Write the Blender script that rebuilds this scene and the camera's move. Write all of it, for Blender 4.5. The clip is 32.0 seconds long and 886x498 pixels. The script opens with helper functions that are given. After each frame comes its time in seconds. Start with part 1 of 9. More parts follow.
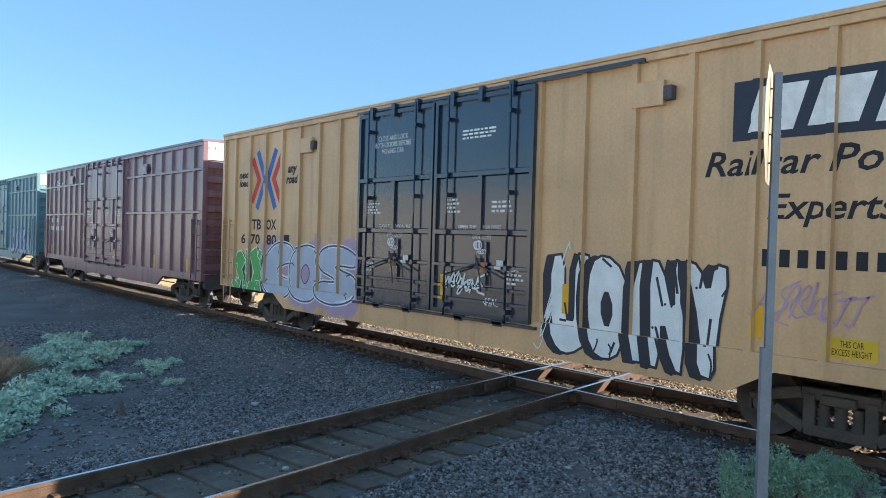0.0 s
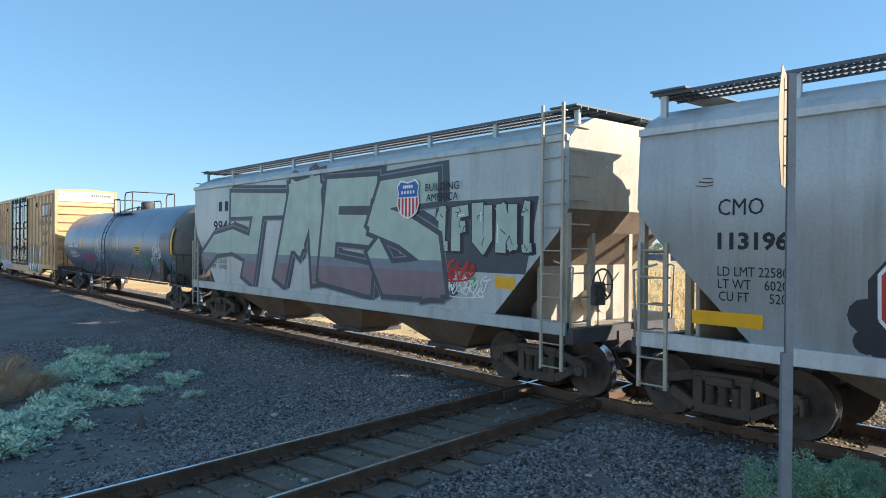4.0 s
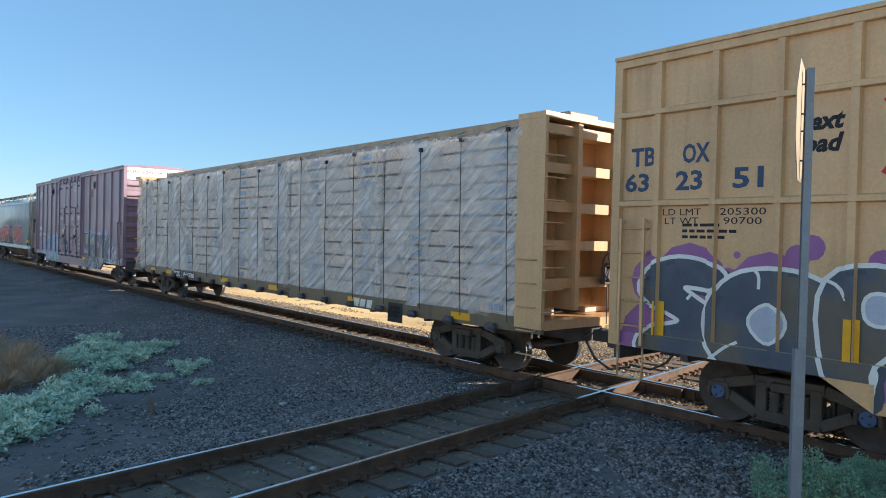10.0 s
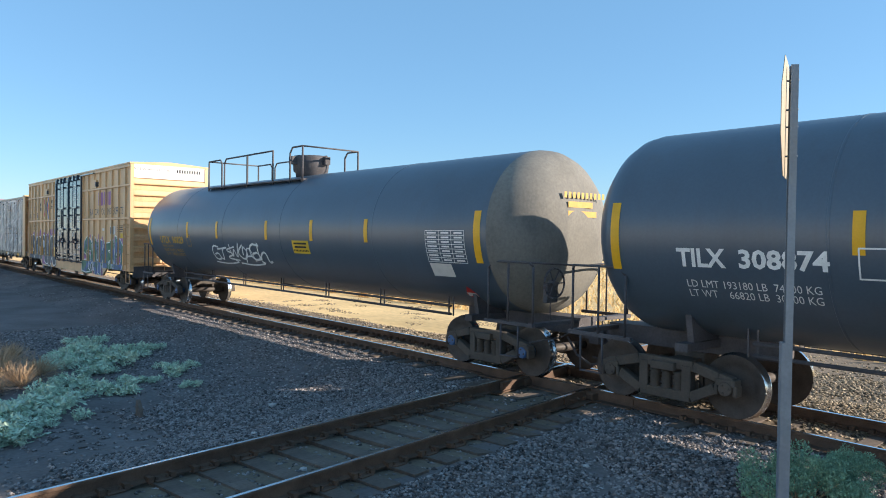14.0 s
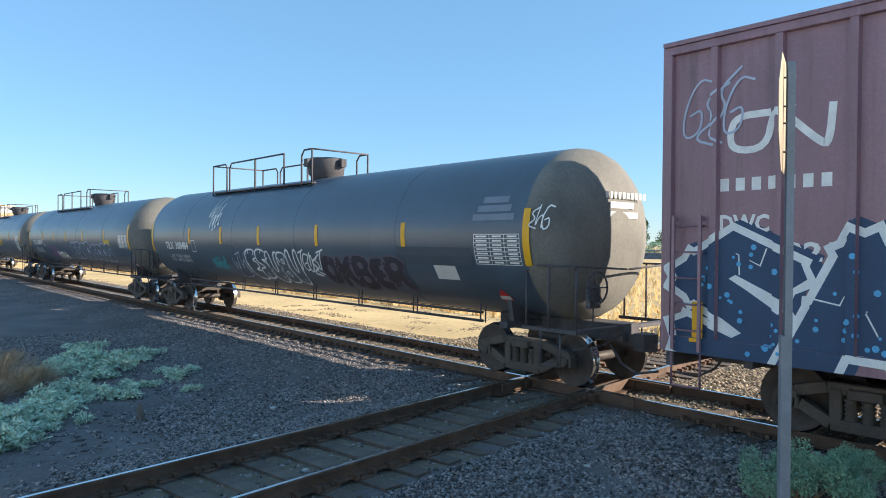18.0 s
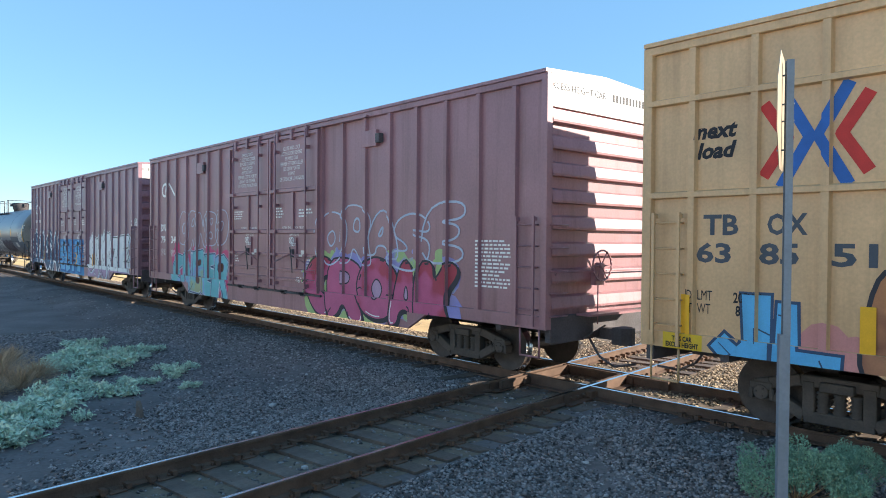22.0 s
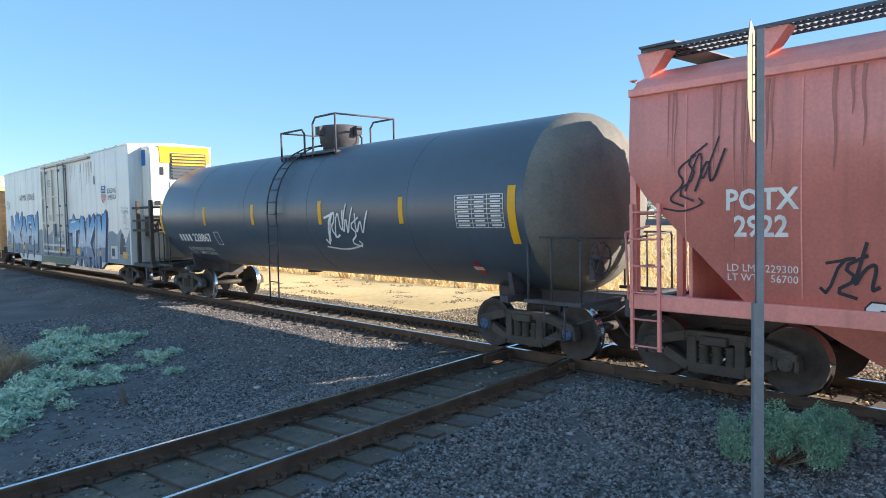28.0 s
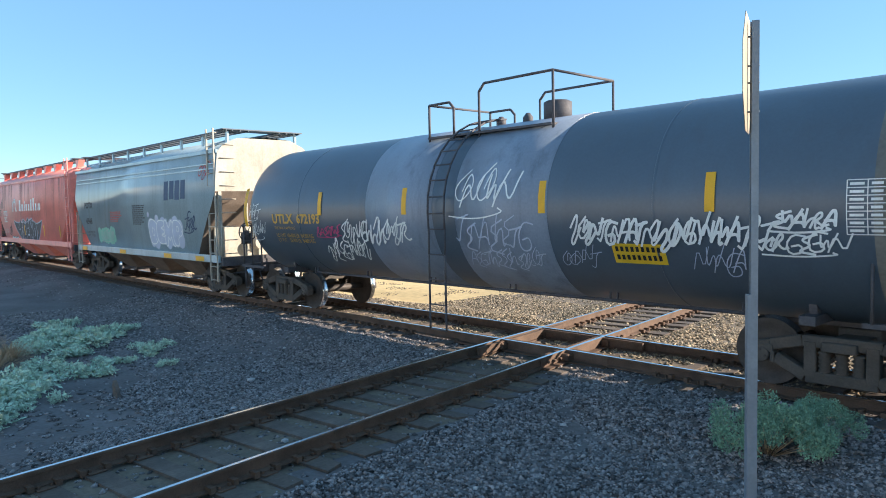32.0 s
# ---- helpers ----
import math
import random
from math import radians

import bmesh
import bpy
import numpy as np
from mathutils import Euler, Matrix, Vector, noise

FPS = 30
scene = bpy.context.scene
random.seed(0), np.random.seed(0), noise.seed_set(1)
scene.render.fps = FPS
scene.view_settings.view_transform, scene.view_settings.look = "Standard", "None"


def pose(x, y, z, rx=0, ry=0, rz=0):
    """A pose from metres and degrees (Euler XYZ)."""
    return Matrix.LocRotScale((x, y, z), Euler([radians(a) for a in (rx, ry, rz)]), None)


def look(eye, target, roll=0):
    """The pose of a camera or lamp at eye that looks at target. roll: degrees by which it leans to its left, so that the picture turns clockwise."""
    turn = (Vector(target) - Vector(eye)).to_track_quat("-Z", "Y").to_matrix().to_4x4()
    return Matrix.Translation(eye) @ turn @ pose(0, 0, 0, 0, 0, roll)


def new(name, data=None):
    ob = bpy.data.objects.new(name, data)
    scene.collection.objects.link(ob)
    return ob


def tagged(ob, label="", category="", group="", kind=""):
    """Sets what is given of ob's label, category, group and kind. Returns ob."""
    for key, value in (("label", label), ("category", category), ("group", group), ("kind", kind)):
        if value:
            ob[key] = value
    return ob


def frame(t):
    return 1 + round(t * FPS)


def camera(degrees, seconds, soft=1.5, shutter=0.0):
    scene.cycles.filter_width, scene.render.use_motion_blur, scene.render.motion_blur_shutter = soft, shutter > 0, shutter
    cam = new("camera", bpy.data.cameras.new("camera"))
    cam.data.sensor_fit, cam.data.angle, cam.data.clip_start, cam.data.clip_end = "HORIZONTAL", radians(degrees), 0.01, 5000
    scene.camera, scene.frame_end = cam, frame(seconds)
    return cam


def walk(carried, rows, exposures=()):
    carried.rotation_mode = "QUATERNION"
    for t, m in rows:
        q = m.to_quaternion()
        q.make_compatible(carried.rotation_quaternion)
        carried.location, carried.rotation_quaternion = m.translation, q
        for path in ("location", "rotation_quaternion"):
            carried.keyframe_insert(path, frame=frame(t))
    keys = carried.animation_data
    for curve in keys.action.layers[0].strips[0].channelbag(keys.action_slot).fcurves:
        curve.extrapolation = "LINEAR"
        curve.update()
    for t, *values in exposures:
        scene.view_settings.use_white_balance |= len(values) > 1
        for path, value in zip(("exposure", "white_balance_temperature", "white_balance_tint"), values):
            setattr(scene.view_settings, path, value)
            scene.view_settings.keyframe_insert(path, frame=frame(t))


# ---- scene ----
from mathutils.geometry import tessellate_polygon
# The camera: hand-held beside the diamond, almost on one spot.
LENS = 64.0
cam = camera(LENS, 32.0, soft=0.95, shutter=0.0)
# seconds, x, y, z, yaw, pitch, roll
PATH = [
    (0, -0.009, -10.596, 2.543, 48.13, -0.90, -1.67),
    (0.5, 0.039, -10.606, 2.562, 48.40, -0.85, -1.77),
    (1, 0.039, -10.603, 2.564, 48.91, -1.06, -1.67),
    (1.5, 0.042, -10.598, 2.570, 49.81, -1.17, -1.64),
    (2, 0.042, -10.597, 2.575, 50.43, -1.17, -1.48),
    (2.5, 0.028, -10.589, 2.569, 50.42, -0.93, -1.19),
    (3, 0.014, -10.585, 2.566, 49.71, -0.64, -0.84),
    (3.5, 0.001, -10.577, 2.564, 49.28, -0.45, -0.56),
    (4, -0.007, -10.561, 2.566, 49.50, -0.39, -0.48),
    (4.5, -0.008, -10.567, 2.563, 49.70, -0.34, -0.62),
    (6.5, -0.015, -10.577, 2.562, 50.29, -0.87, -0.99),
    (7, -0.016, -10.583, 2.560, 50.11, -1.07, -0.99),
    (7.5, -0.012, -10.584, 2.560, 50.11, -0.94, -1.20),
    (8, -0.017, -10.584, 2.556, 50.09, -0.77, -1.26),
    (8.5, -0.022, -10.587, 2.541, 50.08, -0.71, -1.28),
    (9, -0.013, -10.597, 2.531, 50.06, -0.79, -1.53),
    (9.5, -0.021, -10.584, 2.539, 50.14, -0.92, -1.54),
    (10, -0.017, -10.579, 2.544, 50.25, -0.91, -1.40),
    (10.5, -0.018, -10.580, 2.551, 50.53, -0.74, -1.25),
    (11, -0.022, -10.587, 2.552, 50.92, -0.54, -1.10),
    (11.5, -0.019, -10.586, 2.553, 51.07, -0.36, -1.01),
    (12, -0.019, -10.589, 2.553, 51.03, -0.37, -0.93),
    (12.5, -0.016, -10.591, 2.549, 50.88, -0.53, -0.89),
    (13, -0.008, -10.589, 2.543, 50.72, -0.62, -1.03),
    (13.5, -0.016, -10.591, 2.541, 50.07, -0.63, -1.07),
    (14, -0.018, -10.602, 2.535, 49.20, -0.93, -0.87),
    (14.5, -0.015, -10.608, 2.521, 48.80, -1.14, -0.71),
    (16.5, -0.014, -10.628, 2.497, 49.05, -0.62, -0.61),
    (17, -0.015, -10.634, 2.493, 49.20, -0.42, -0.64),
    (17.5, -0.007, -10.637, 2.488, 49.26, -0.40, -0.57),
    (18, 0.001, -10.641, 2.482, 49.13, -0.48, -0.55),
    (18.5, 0.006, -10.647, 2.482, 49.01, -0.52, -0.65),
    (19, 0.008, -10.658, 2.478, 48.96, -0.50, -0.79),
    (19.5, 0.007, -10.647, 2.487, 49.07, -0.64, -0.78),
    (20, 0.008, -10.639, 2.491, 49.26, -0.65, -0.89),
    (20.5, 0.005, -10.641, 2.493, 49.28, -0.80, -0.85),
    (21, 0.008, -10.641, 2.493, 49.09, -0.86, -0.85),
    (21.5, 0.003, -10.639, 2.497, 49.05, -0.79, -0.83),
    (22, -0.001, -10.639, 2.499, 49.01, -0.82, -0.48),
    (22.5, 0.009, -10.646, 2.500, 49.05, -0.91, -0.01),
    (23, 0.037, -10.648, 2.505, 49.10, -1.49, 0.54),
    (23.5, 0.052, -10.638, 2.503, 48.26, -2.27, 1.07),
    (24, 0.046, -10.632, 2.509, 46.52, -2.72, 1.40),
    (24.5, 0.053, -10.632, 2.494, 44.91, -2.59, 1.44),
    (25, 0.059, -10.631, 2.488, 44.17, -2.31, 1.41),
    (25.5, 0.061, -10.616, 2.493, 44.36, -2.33, 1.34),
    (26, 0.054, -10.608, 2.502, 44.77, -2.54, 1.17),
    (26.5, 0.045, -10.608, 2.506, 45.72, -2.72, 0.92),
    (28.5, 0.020, -10.602, 2.516, 47.77, -2.68, 1.35),
    (29, 0.022, -10.595, 2.514, 47.77, -2.65, 1.45),
    (29.5, 0.008, -10.598, 2.515, 47.65, -2.63, 1.49),
    (30, 0.008, -10.601, 2.519, 47.58, -2.63, 1.53),
    (30.5, 0.007, -10.601, 2.517, 47.57, -2.71, 1.56),
    (31, -0.001, -10.606, 2.515, 47.51, -2.93, 1.58),
    (31.5, 0.003, -10.612, 2.525, 47.30, -3.27, 1.44),
    (32, 0.008, -10.608, 2.514, 47.01, -3.40, 1.16),
]
# the camera's own brightening and darkening on the way: seconds, stops
EXPOSURES = [(0, 1.58), (0.6, 1.46), (1, 1.38), (4.5, 1.38), (6.5, 1.52), (8, 1.5), (9, 1.2), (9.6, 1.2), (10.2, 1.38), (11, 1.56), (12, 1.38), (14.5, 1.38), (16.5, 1.48), (18, 1.5), (19, 1.63), (24, 1.66), (25, 1.46), (26, 1.56), (28.5, 1.58), (30, 1.57), (32, 1.62)]
walk(cam, [(t, pose(x, y, z, 90 + p, r, w)) for t, x, y, z, w, p, r in PATH], [(t, e + 0.06, 5780, 10) for t, e in EXPOSURES])


def travel(t):
    """How far the train has gone along -X."""
    return 10.6 * t - 0.005 * t * t


# ---- light: low sun behind the train, clear sky ----
SUN_AZ, SUN_EL = 45.0, 20.2  # degrees from +Y towards +X, and above the horizon
world = bpy.data.worlds.new("sky")
scene.world = world
world.use_nodes = True
wn = world.node_tree.nodes
sky = wn.new("ShaderNodeTexSky")
sky.sky_type = "NISHITA"
sky.sun_disc = False
sky.sun_elevation, sky.sun_rotation = radians(SUN_EL), radians(SUN_AZ)
sky.air_density, sky.dust_density, sky.ozone_density = 1.0, 0.0, 3.2
wn["Background"].inputs[1].default_value = 0.072
haze = wn.new("ShaderNodeMix")  # thin haze evens out the clear sky
haze.data_type = "RGBA"
haze.inputs[0].default_value, haze.inputs[7].default_value = 0.5, (1.36, 2.66, 3.65, 1)
world.node_tree.links.new(sky.outputs[0], haze.inputs[6])
world.node_tree.links.new(haze.outputs[2], wn["Background"].inputs[0])
sun = new("sun", bpy.data.lights.new("sun", "SUN"))
sun.data.energy, sun.data.angle, sun.data.color = 3.7, radians(0.5), (1.0, 0.81, 0.6)
SUN_FROM = Vector((math.sin(radians(SUN_AZ)) * math.cos(radians(SUN_EL)), math.cos(radians(SUN_AZ)) * math.cos(radians(SUN_EL)), math.sin(radians(SUN_EL))))
sun.matrix_world = look(SUN_FROM * 60, (0, 0, 0))


# ---- materials ----
def srgb(h):
    """A linear colour from a hex code."""
    c = [int(h[i:i + 2], 16) / 255 for i in (0, 2, 4)]
    return tuple(v / 12.92 if v < 0.04 else ((v + 0.055) / 1.055) ** 2.4 for v in c) + (1,)


def surface(name, base, rough=0.6, metal=0.0, vary=0.25, scale=3.0, fine=40.0, bump=0.1, stain=None, stain_amount=0.35, streak=(1, 1, 1), island=0.0, world_space=False):
    """A painted, mineral or metal surface: base colour, broad patches, fine grain, stains drawn out along streak, and relief."""
    m = bpy.data.materials.new(name)
    m.use_nodes = True
    nt = m.node_tree
    n, ln = nt.nodes, nt.links
    bs = n["Principled BSDF"]
    bs.inputs["Roughness"].default_value = rough
    bs.inputs["Metallic"].default_value = metal
    bs.inputs["Specular IOR Level"].default_value = 0.35
    if world_space:
        place = n.new("ShaderNodeNewGeometry").outputs["Position"]
    else:
        place = n.new("ShaderNodeTexCoord").outputs["Object"]
    broad = n.new("ShaderNodeTexNoise")
    broad.inputs["Scale"].default_value, broad.inputs["Detail"].default_value = scale, 6
    ln.new(place, broad.inputs["Vector"])
    grain = n.new("ShaderNodeTexNoise")
    grain.inputs["Scale"].default_value, grain.inputs["Detail"].default_value = fine, 4
    ln.new(place, grain.inputs["Vector"])
    ramp = n.new("ShaderNodeMapRange")
    ramp.inputs[1].default_value, ramp.inputs[2].default_value = 0.3, 0.7
    ramp.inputs[3].default_value, ramp.inputs[4].default_value = 1 - vary, 1 + vary * 0.6
    ln.new(broad.outputs[0], ramp.inputs[0])
    ramp2 = n.new("ShaderNodeMapRange")
    ramp2.inputs[1].default_value, ramp2.inputs[2].default_value = 0.25, 0.75
    ramp2.inputs[3].default_value, ramp2.inputs[4].default_value = 1 - vary * 0.6, 1 + vary * 0.5
    ln.new(grain.outputs[0], ramp2.inputs[0])
    mul = n.new("ShaderNodeMath")
    mul.operation = "MULTIPLY"
    ln.new(ramp.outputs[0], mul.inputs[0])
    ln.new(ramp2.outputs[0], mul.inputs[1])
    factor = mul.outputs[0]
    if island:
        geo = n.new("ShaderNodeNewGeometry")
        r3 = n.new("ShaderNodeMapRange")
        r3.inputs[3].default_value, r3.inputs[4].default_value = 1 - island, 1 + island
        ln.new(geo.outputs["Random Per Island"], r3.inputs[0])
        mul2 = n.new("ShaderNodeMath")
        mul2.operation = "MULTIPLY"
        ln.new(factor, mul2.inputs[0])
        ln.new(r3.outputs[0], mul2.inputs[1])
        factor = mul2.outputs[0]
    tint = n.new("ShaderNodeVectorMath")
    tint.operation = "SCALE"
    tint.inputs[0].default_value = base[:3]
    ln.new(factor, tint.inputs["Scale"])
    colour = tint.outputs[0]
    if stain:
        mp = n.new("ShaderNodeMapping")
        mp.inputs["Scale"].default_value = streak
        ln.new(place, mp.inputs[0])
        sn = n.new("ShaderNodeTexNoise")
        sn.inputs["Scale"].default_value, sn.inputs["Detail"].default_value = 1.6, 8
        sn.inputs["Roughness"].default_value = 0.65
        ln.new(mp.outputs[0], sn.inputs["Vector"])
        sr = n.new("ShaderNodeMapRange")
        sr.inputs[1].default_value, sr.inputs[2].default_value = 0.5, 0.78
        sr.inputs[3].default_value, sr.inputs[4].default_value = 0, stain_amount
        ln.new(sn.outputs[0], sr.inputs[0])
        mix = n.new("ShaderNodeMix")
        mix.data_type = "RGBA"
        ln.new(sr.outputs[0], mix.inputs[0])
        ln.new(colour, mix.inputs[6])
        mix.inputs[7].default_value = stain
        colour = mix.outputs[2]
    ln.new(colour, bs.inputs["Base Color"])
    if bump:
        bp = n.new("ShaderNodeBump")
        bp.inputs["Strength"].default_value, bp.inputs["Distance"].default_value = bump, 0.02
        ln.new(grain.outputs[0], bp.inputs["Height"])
        ln.new(bp.outputs[0], bs.inputs["Normal"])
    return m


RUST = srgb("5a3a28")
GRIME = srgb("2a2624")
VERT = (2.2, 2.2, 0.12)


def paint(name, h, rough=0.55, amount=0.4, stain=None, vary=0.17, bump=0.06):
    m = surface(name, srgb(h), rough * 0.72, 0, vary, 0.7, 25, bump, stain or GRIME, min(0.75, amount * 1.5), VERT)
    m.node_tree.nodes["Principled BSDF"].inputs["Specular IOR Level"].default_value = 0.65
    return m


YELLOW = paint("weathered yellow paint", "d2ac7c", 0.6, 0.3, srgb("8a6a40"))
DOORBLUE = paint("glossy dark blue door paint", "243344", 0.2, 0.2, srgb("1a1d22"))
gloss = DOORBLUE.node_tree.nodes["Principled BSDF"].inputs
gloss["Specular IOR Level"].default_value, gloss["Coat Weight"].default_value, gloss["Coat Roughness"].default_value, gloss["Coat IOR"].default_value = 0.6, 0.35, 0.06, 1.5
TEAL = paint("dull teal paint", "6c929c", 0.55, 0.35)
MAROON = paint("faded red-brown paint", "86676e", 0.36, 0.35, srgb("3a2422"))
PURPLE = paint("faded purple-brown paint", "947e8c", 0.6, 0.3, srgb("4d3038"))
OXIDE = paint("oxide brown paint", "91717b", 0.6, 0.35, srgb("3a1e1c"))
OXIDE2 = paint("oxide red paint", "976e74", 0.6, 0.35, srgb("45221e"))
WHITE = paint("dirty white paint", "e6e6e2", 0.5, 0.25, srgb("9a8468"), 0.07)
TANKBLACK = paint("satin black tank paint", "4f5c69", 0.46, 0.3, srgb("4a4e55"), 0.12, 0.02)
TANKBLUE = paint("faded grey-blue tank paint", "62768c", 0.45, 0.35, srgb("3c4046"), 0.12, 0.02)
TANKGREY = paint("grey heat-shield band paint", "8490a0", 0.5, 0.4, srgb("3c4046"))
HOPGREY = paint("pale grey hopper paint", "c0c8cc", 0.5, 0.3, srgb("5c5a56"))
HOPUP = paint("grey-green hopper paint", "aab8bc", 0.5, 0.35, srgb("54524e"))
HOPGATX = paint("blue-grey hopper paint", "a8bcc4", 0.2, 0.2, srgb("6c6a5e"))
HOPRED = paint("faded salmon-red hopper paint", "f49e92", 0.6, 0.3, srgb("b87a70"))
DARK = surface("grimy black steel", srgb("585659"), 0.7, 0, 0.35, 2, 30, 0.15, srgb("4a3a30"), 0.4)
TRUCK = surface("dusty truck steel", srgb("565049"), 0.75, 0, 0.3, 3, 35, 0.2, srgb("5a4636"), 0.5)
WHEELSTEEL = surface("wheel steel", srgb("4e4843"), 0.6, 0.1, 0.3, 6, 40, 0.1)
TREAD = surface("polished steel", srgb("dadcde"), 0.2, 1.0, 0.1, 8, 60, 0.03)
RAILSIDE = surface("rusty rail steel", srgb("685445"), 0.8, 0.1, 0.3, 4, 60, 0.25, srgb("2a2220"), 0.5)
GALV = surface("galvanised steel", srgb("808a94"), 0.45, 0.3, 0.15, 6, 50, 0.05)
SIGNFACE = surface("bare aluminium sign back", srgb("b4a892"), 0.5, 0.5, 0.15, 5, 40, 0.04, RUST, 0.3)
ROOFGREY = surface("dull roof steel", srgb("8f8a80"), 0.5, 0.3, 0.2, 1, 20, 0.05)
WHITEPAINT = surface("white stencil paint", srgb("ecece8"), 0.6, 0, 0.15, 6, 60, 0.02)
BLACKPAINT = surface("black stencil paint", srgb("22252c"), 0.6, 0, 0.15, 6, 60, 0.02)
YELLOWMARK = surface("reflective yellow tape", srgb("e8b01c"), 0.4, 0, 0.08, 6, 60, 0.02)
GOLDPAINT = surface("gold stencil paint", srgb("c9a24a"), 0.5, 0, 0.12, 6, 60, 0.02)
BLUEPAINT = surface("blue stencil paint", srgb("2f63ae"), 0.5, 0, 0.12, 6, 60, 0.02)
REDPAINT = surface("red stencil paint", srgb("c4342e"), 0.5, 0, 0.12, 6, 60, 0.02)
TIMBER = surface("weathered tie timber", srgb("71665c"), 0.9, 0, 0.35, 2, 25, 0.5, srgb("2a2420"), 0.5, (0.4, 4, 4))
GROUND = surface("dirt and fine gravel", srgb("736d6b"), 0.95, 0, 0.35, 0.5, 14, 1.0, srgb("4a443c"), 0.5, (0.3, 0.3, 0.3), 0, True)
BALLAST = surface("crushed grey ballast", srgb("86807d"), 0.9, 0, 0.35, 8, 70, 0.4, None, 0, (1, 1, 1), 0.78)
BROWNBALLAST = surface("brown ballast", srgb("94866f"), 0.92, 0, 0.4, 8, 70, 0.4, None, 0, (1, 1, 1), 0.78)
BROWNGROUND = surface("brown gravel", srgb("7c7060"), 0.95, 0, 0.35, 0.5, 14, 1.0, srgb("463d33"), 0.5, (0.3, 0.3, 0.3), 0, True)
# unseen ground behind the camera, made pale to bounce sunlight at the cars
BOUNCEDIRT = surface("pale unseen dirt that bounces sunlight", srgb("cfc4ac"), 0.95, 0, 0.2, 0.3, 10, 0.6, srgb("a8997e"), 0.4, (0.2, 0.2, 0.2), 0, True)
FIELD = surface("dry golden grass field", srgb("d8bc86"), 0.95, 0, 0.3, 0.15, 6, 0.8, srgb("b49860"), 0.5, (0.1, 0.3, 0.3), 0, True)


# ---- mesh helpers ----
def bx(bm, x0, x1, y0, y1, z0, z1, mi=0):
    vs = [bm.verts.new((x, y, z)) for x in (x0, x1) for y in (y0, y1) for z in (z0, z1)]
    for q in ((0, 1, 3, 2), (4, 6, 7, 5), (0, 4, 5, 1), (2, 3, 7, 6), (0, 2, 6, 4), (1, 5, 7, 3)):
        bm.faces.new([vs[i] for i in q]).material_index = mi


def prism(bm, loop, axis, a, b, mi=0):
    """A polygon of two coordinates, drawn out along an axis from a to b."""
    def at(p, s):
        return {"x": (s, p[0], p[1]), "y": (p[0], s, p[1]), "z": (p[0], p[1], s)}[axis]
    lo = [bm.verts.new(at(p, a)) for p in loop]
    hi = [bm.verts.new(at(p, b)) for p in loop]
    k = len(loop)
    for i in range(k):
        bm.faces.new((lo[i], lo[(i + 1) % k], hi[(i + 1) % k], hi[i])).material_index = mi
    bm.faces.new(lo[::-1]).material_index = mi
    bm.faces.new(hi).material_index = mi


def rod(bm, p, q, r, n=6, r2=None, mi=0, smooth=True):
    p, q = Vector(p), Vector(q)
    m = (q - p).to_track_quat("Z", "Y").to_matrix()
    r2 = r if r2 is None else r2
    lo = [bm.verts.new(p + m @ Vector((math.cos(i * math.tau / n) * r, math.sin(i * math.tau / n) * r, 0))) for i in range(n)]
    hi = [bm.verts.new(q + m @ Vector((math.cos(i * math.tau / n) * r2, math.sin(i * math.tau / n) * r2, 0))) for i in range(n)]
    for i in range(n):
        f = bm.faces.new((lo[i], lo[(i + 1) % n], hi[(i + 1) % n], hi[i]))
        f.smooth, f.material_index = smooth, mi
    bm.faces.new(lo[::-1]).material_index = mi
    bm.faces.new(hi).material_index = mi


def pipe(bm, pts, r, n=6):
    for a, b in zip(pts, pts[1:]):
        rod(bm, a, b, r, n)


def lathe(bm, prof, axis, n=24, mi=0, smooth=True, centre=(0, 0, 0), caps=True):
    """Turn (along, radius) pairs round an axis, x, y or z."""
    rings = []
    for s, r in prof:
        ring = []
        for i in range(n):
            a = i * math.tau / n
            c, d = math.cos(a) * r, math.sin(a) * r
            p = {"x": (s, c, d), "y": (c, s, d), "z": (c, d, s)}[axis]
            ring.append(bm.verts.new(Vector(p) + Vector(centre)))
        rings.append(ring)
    for u, w in zip(rings, rings[1:]):
        for i in range(n):
            f = bm.faces.new((u[i], u[(i + 1) % n], w[(i + 1) % n], w[i]))
            f.smooth, f.material_index = smooth, mi
    if caps:
        bm.faces.new(rings[0][::-1]).material_index = mi
        bm.faces.new(rings[-1]).material_index = mi


def finish(bm, name, mats, bevel=0):
    if bevel:
        bmesh.ops.bevel(bm, geom=bm.edges[:], offset=bevel, segments=1, affect="EDGES", clamp_overlap=True)
    bmesh.ops.recalc_face_normals(bm, faces=bm.faces)
    me = bpy.data.meshes.new(name)
    bm.to_mesh(me)
    bm.free()
    for m in mats if isinstance(mats, (list, tuple)) else [mats]:
        me.materials.append(m)
    return me


def part(name, bm, mat, parent, label="", bevel=0):
    me = bm if isinstance(bm, bpy.types.Mesh) else finish(bm, name, mat, bevel)
    ob = new(name, me)
    ob.parent = parent
    return tagged(ob, label)


def thing(name, label, category, m=None, group=""):
    ob = new(name)
    ob.empty_display_size = 0.3
    if m is not None:
        ob.matrix_basis = m
    return tagged(ob, label, category, group)


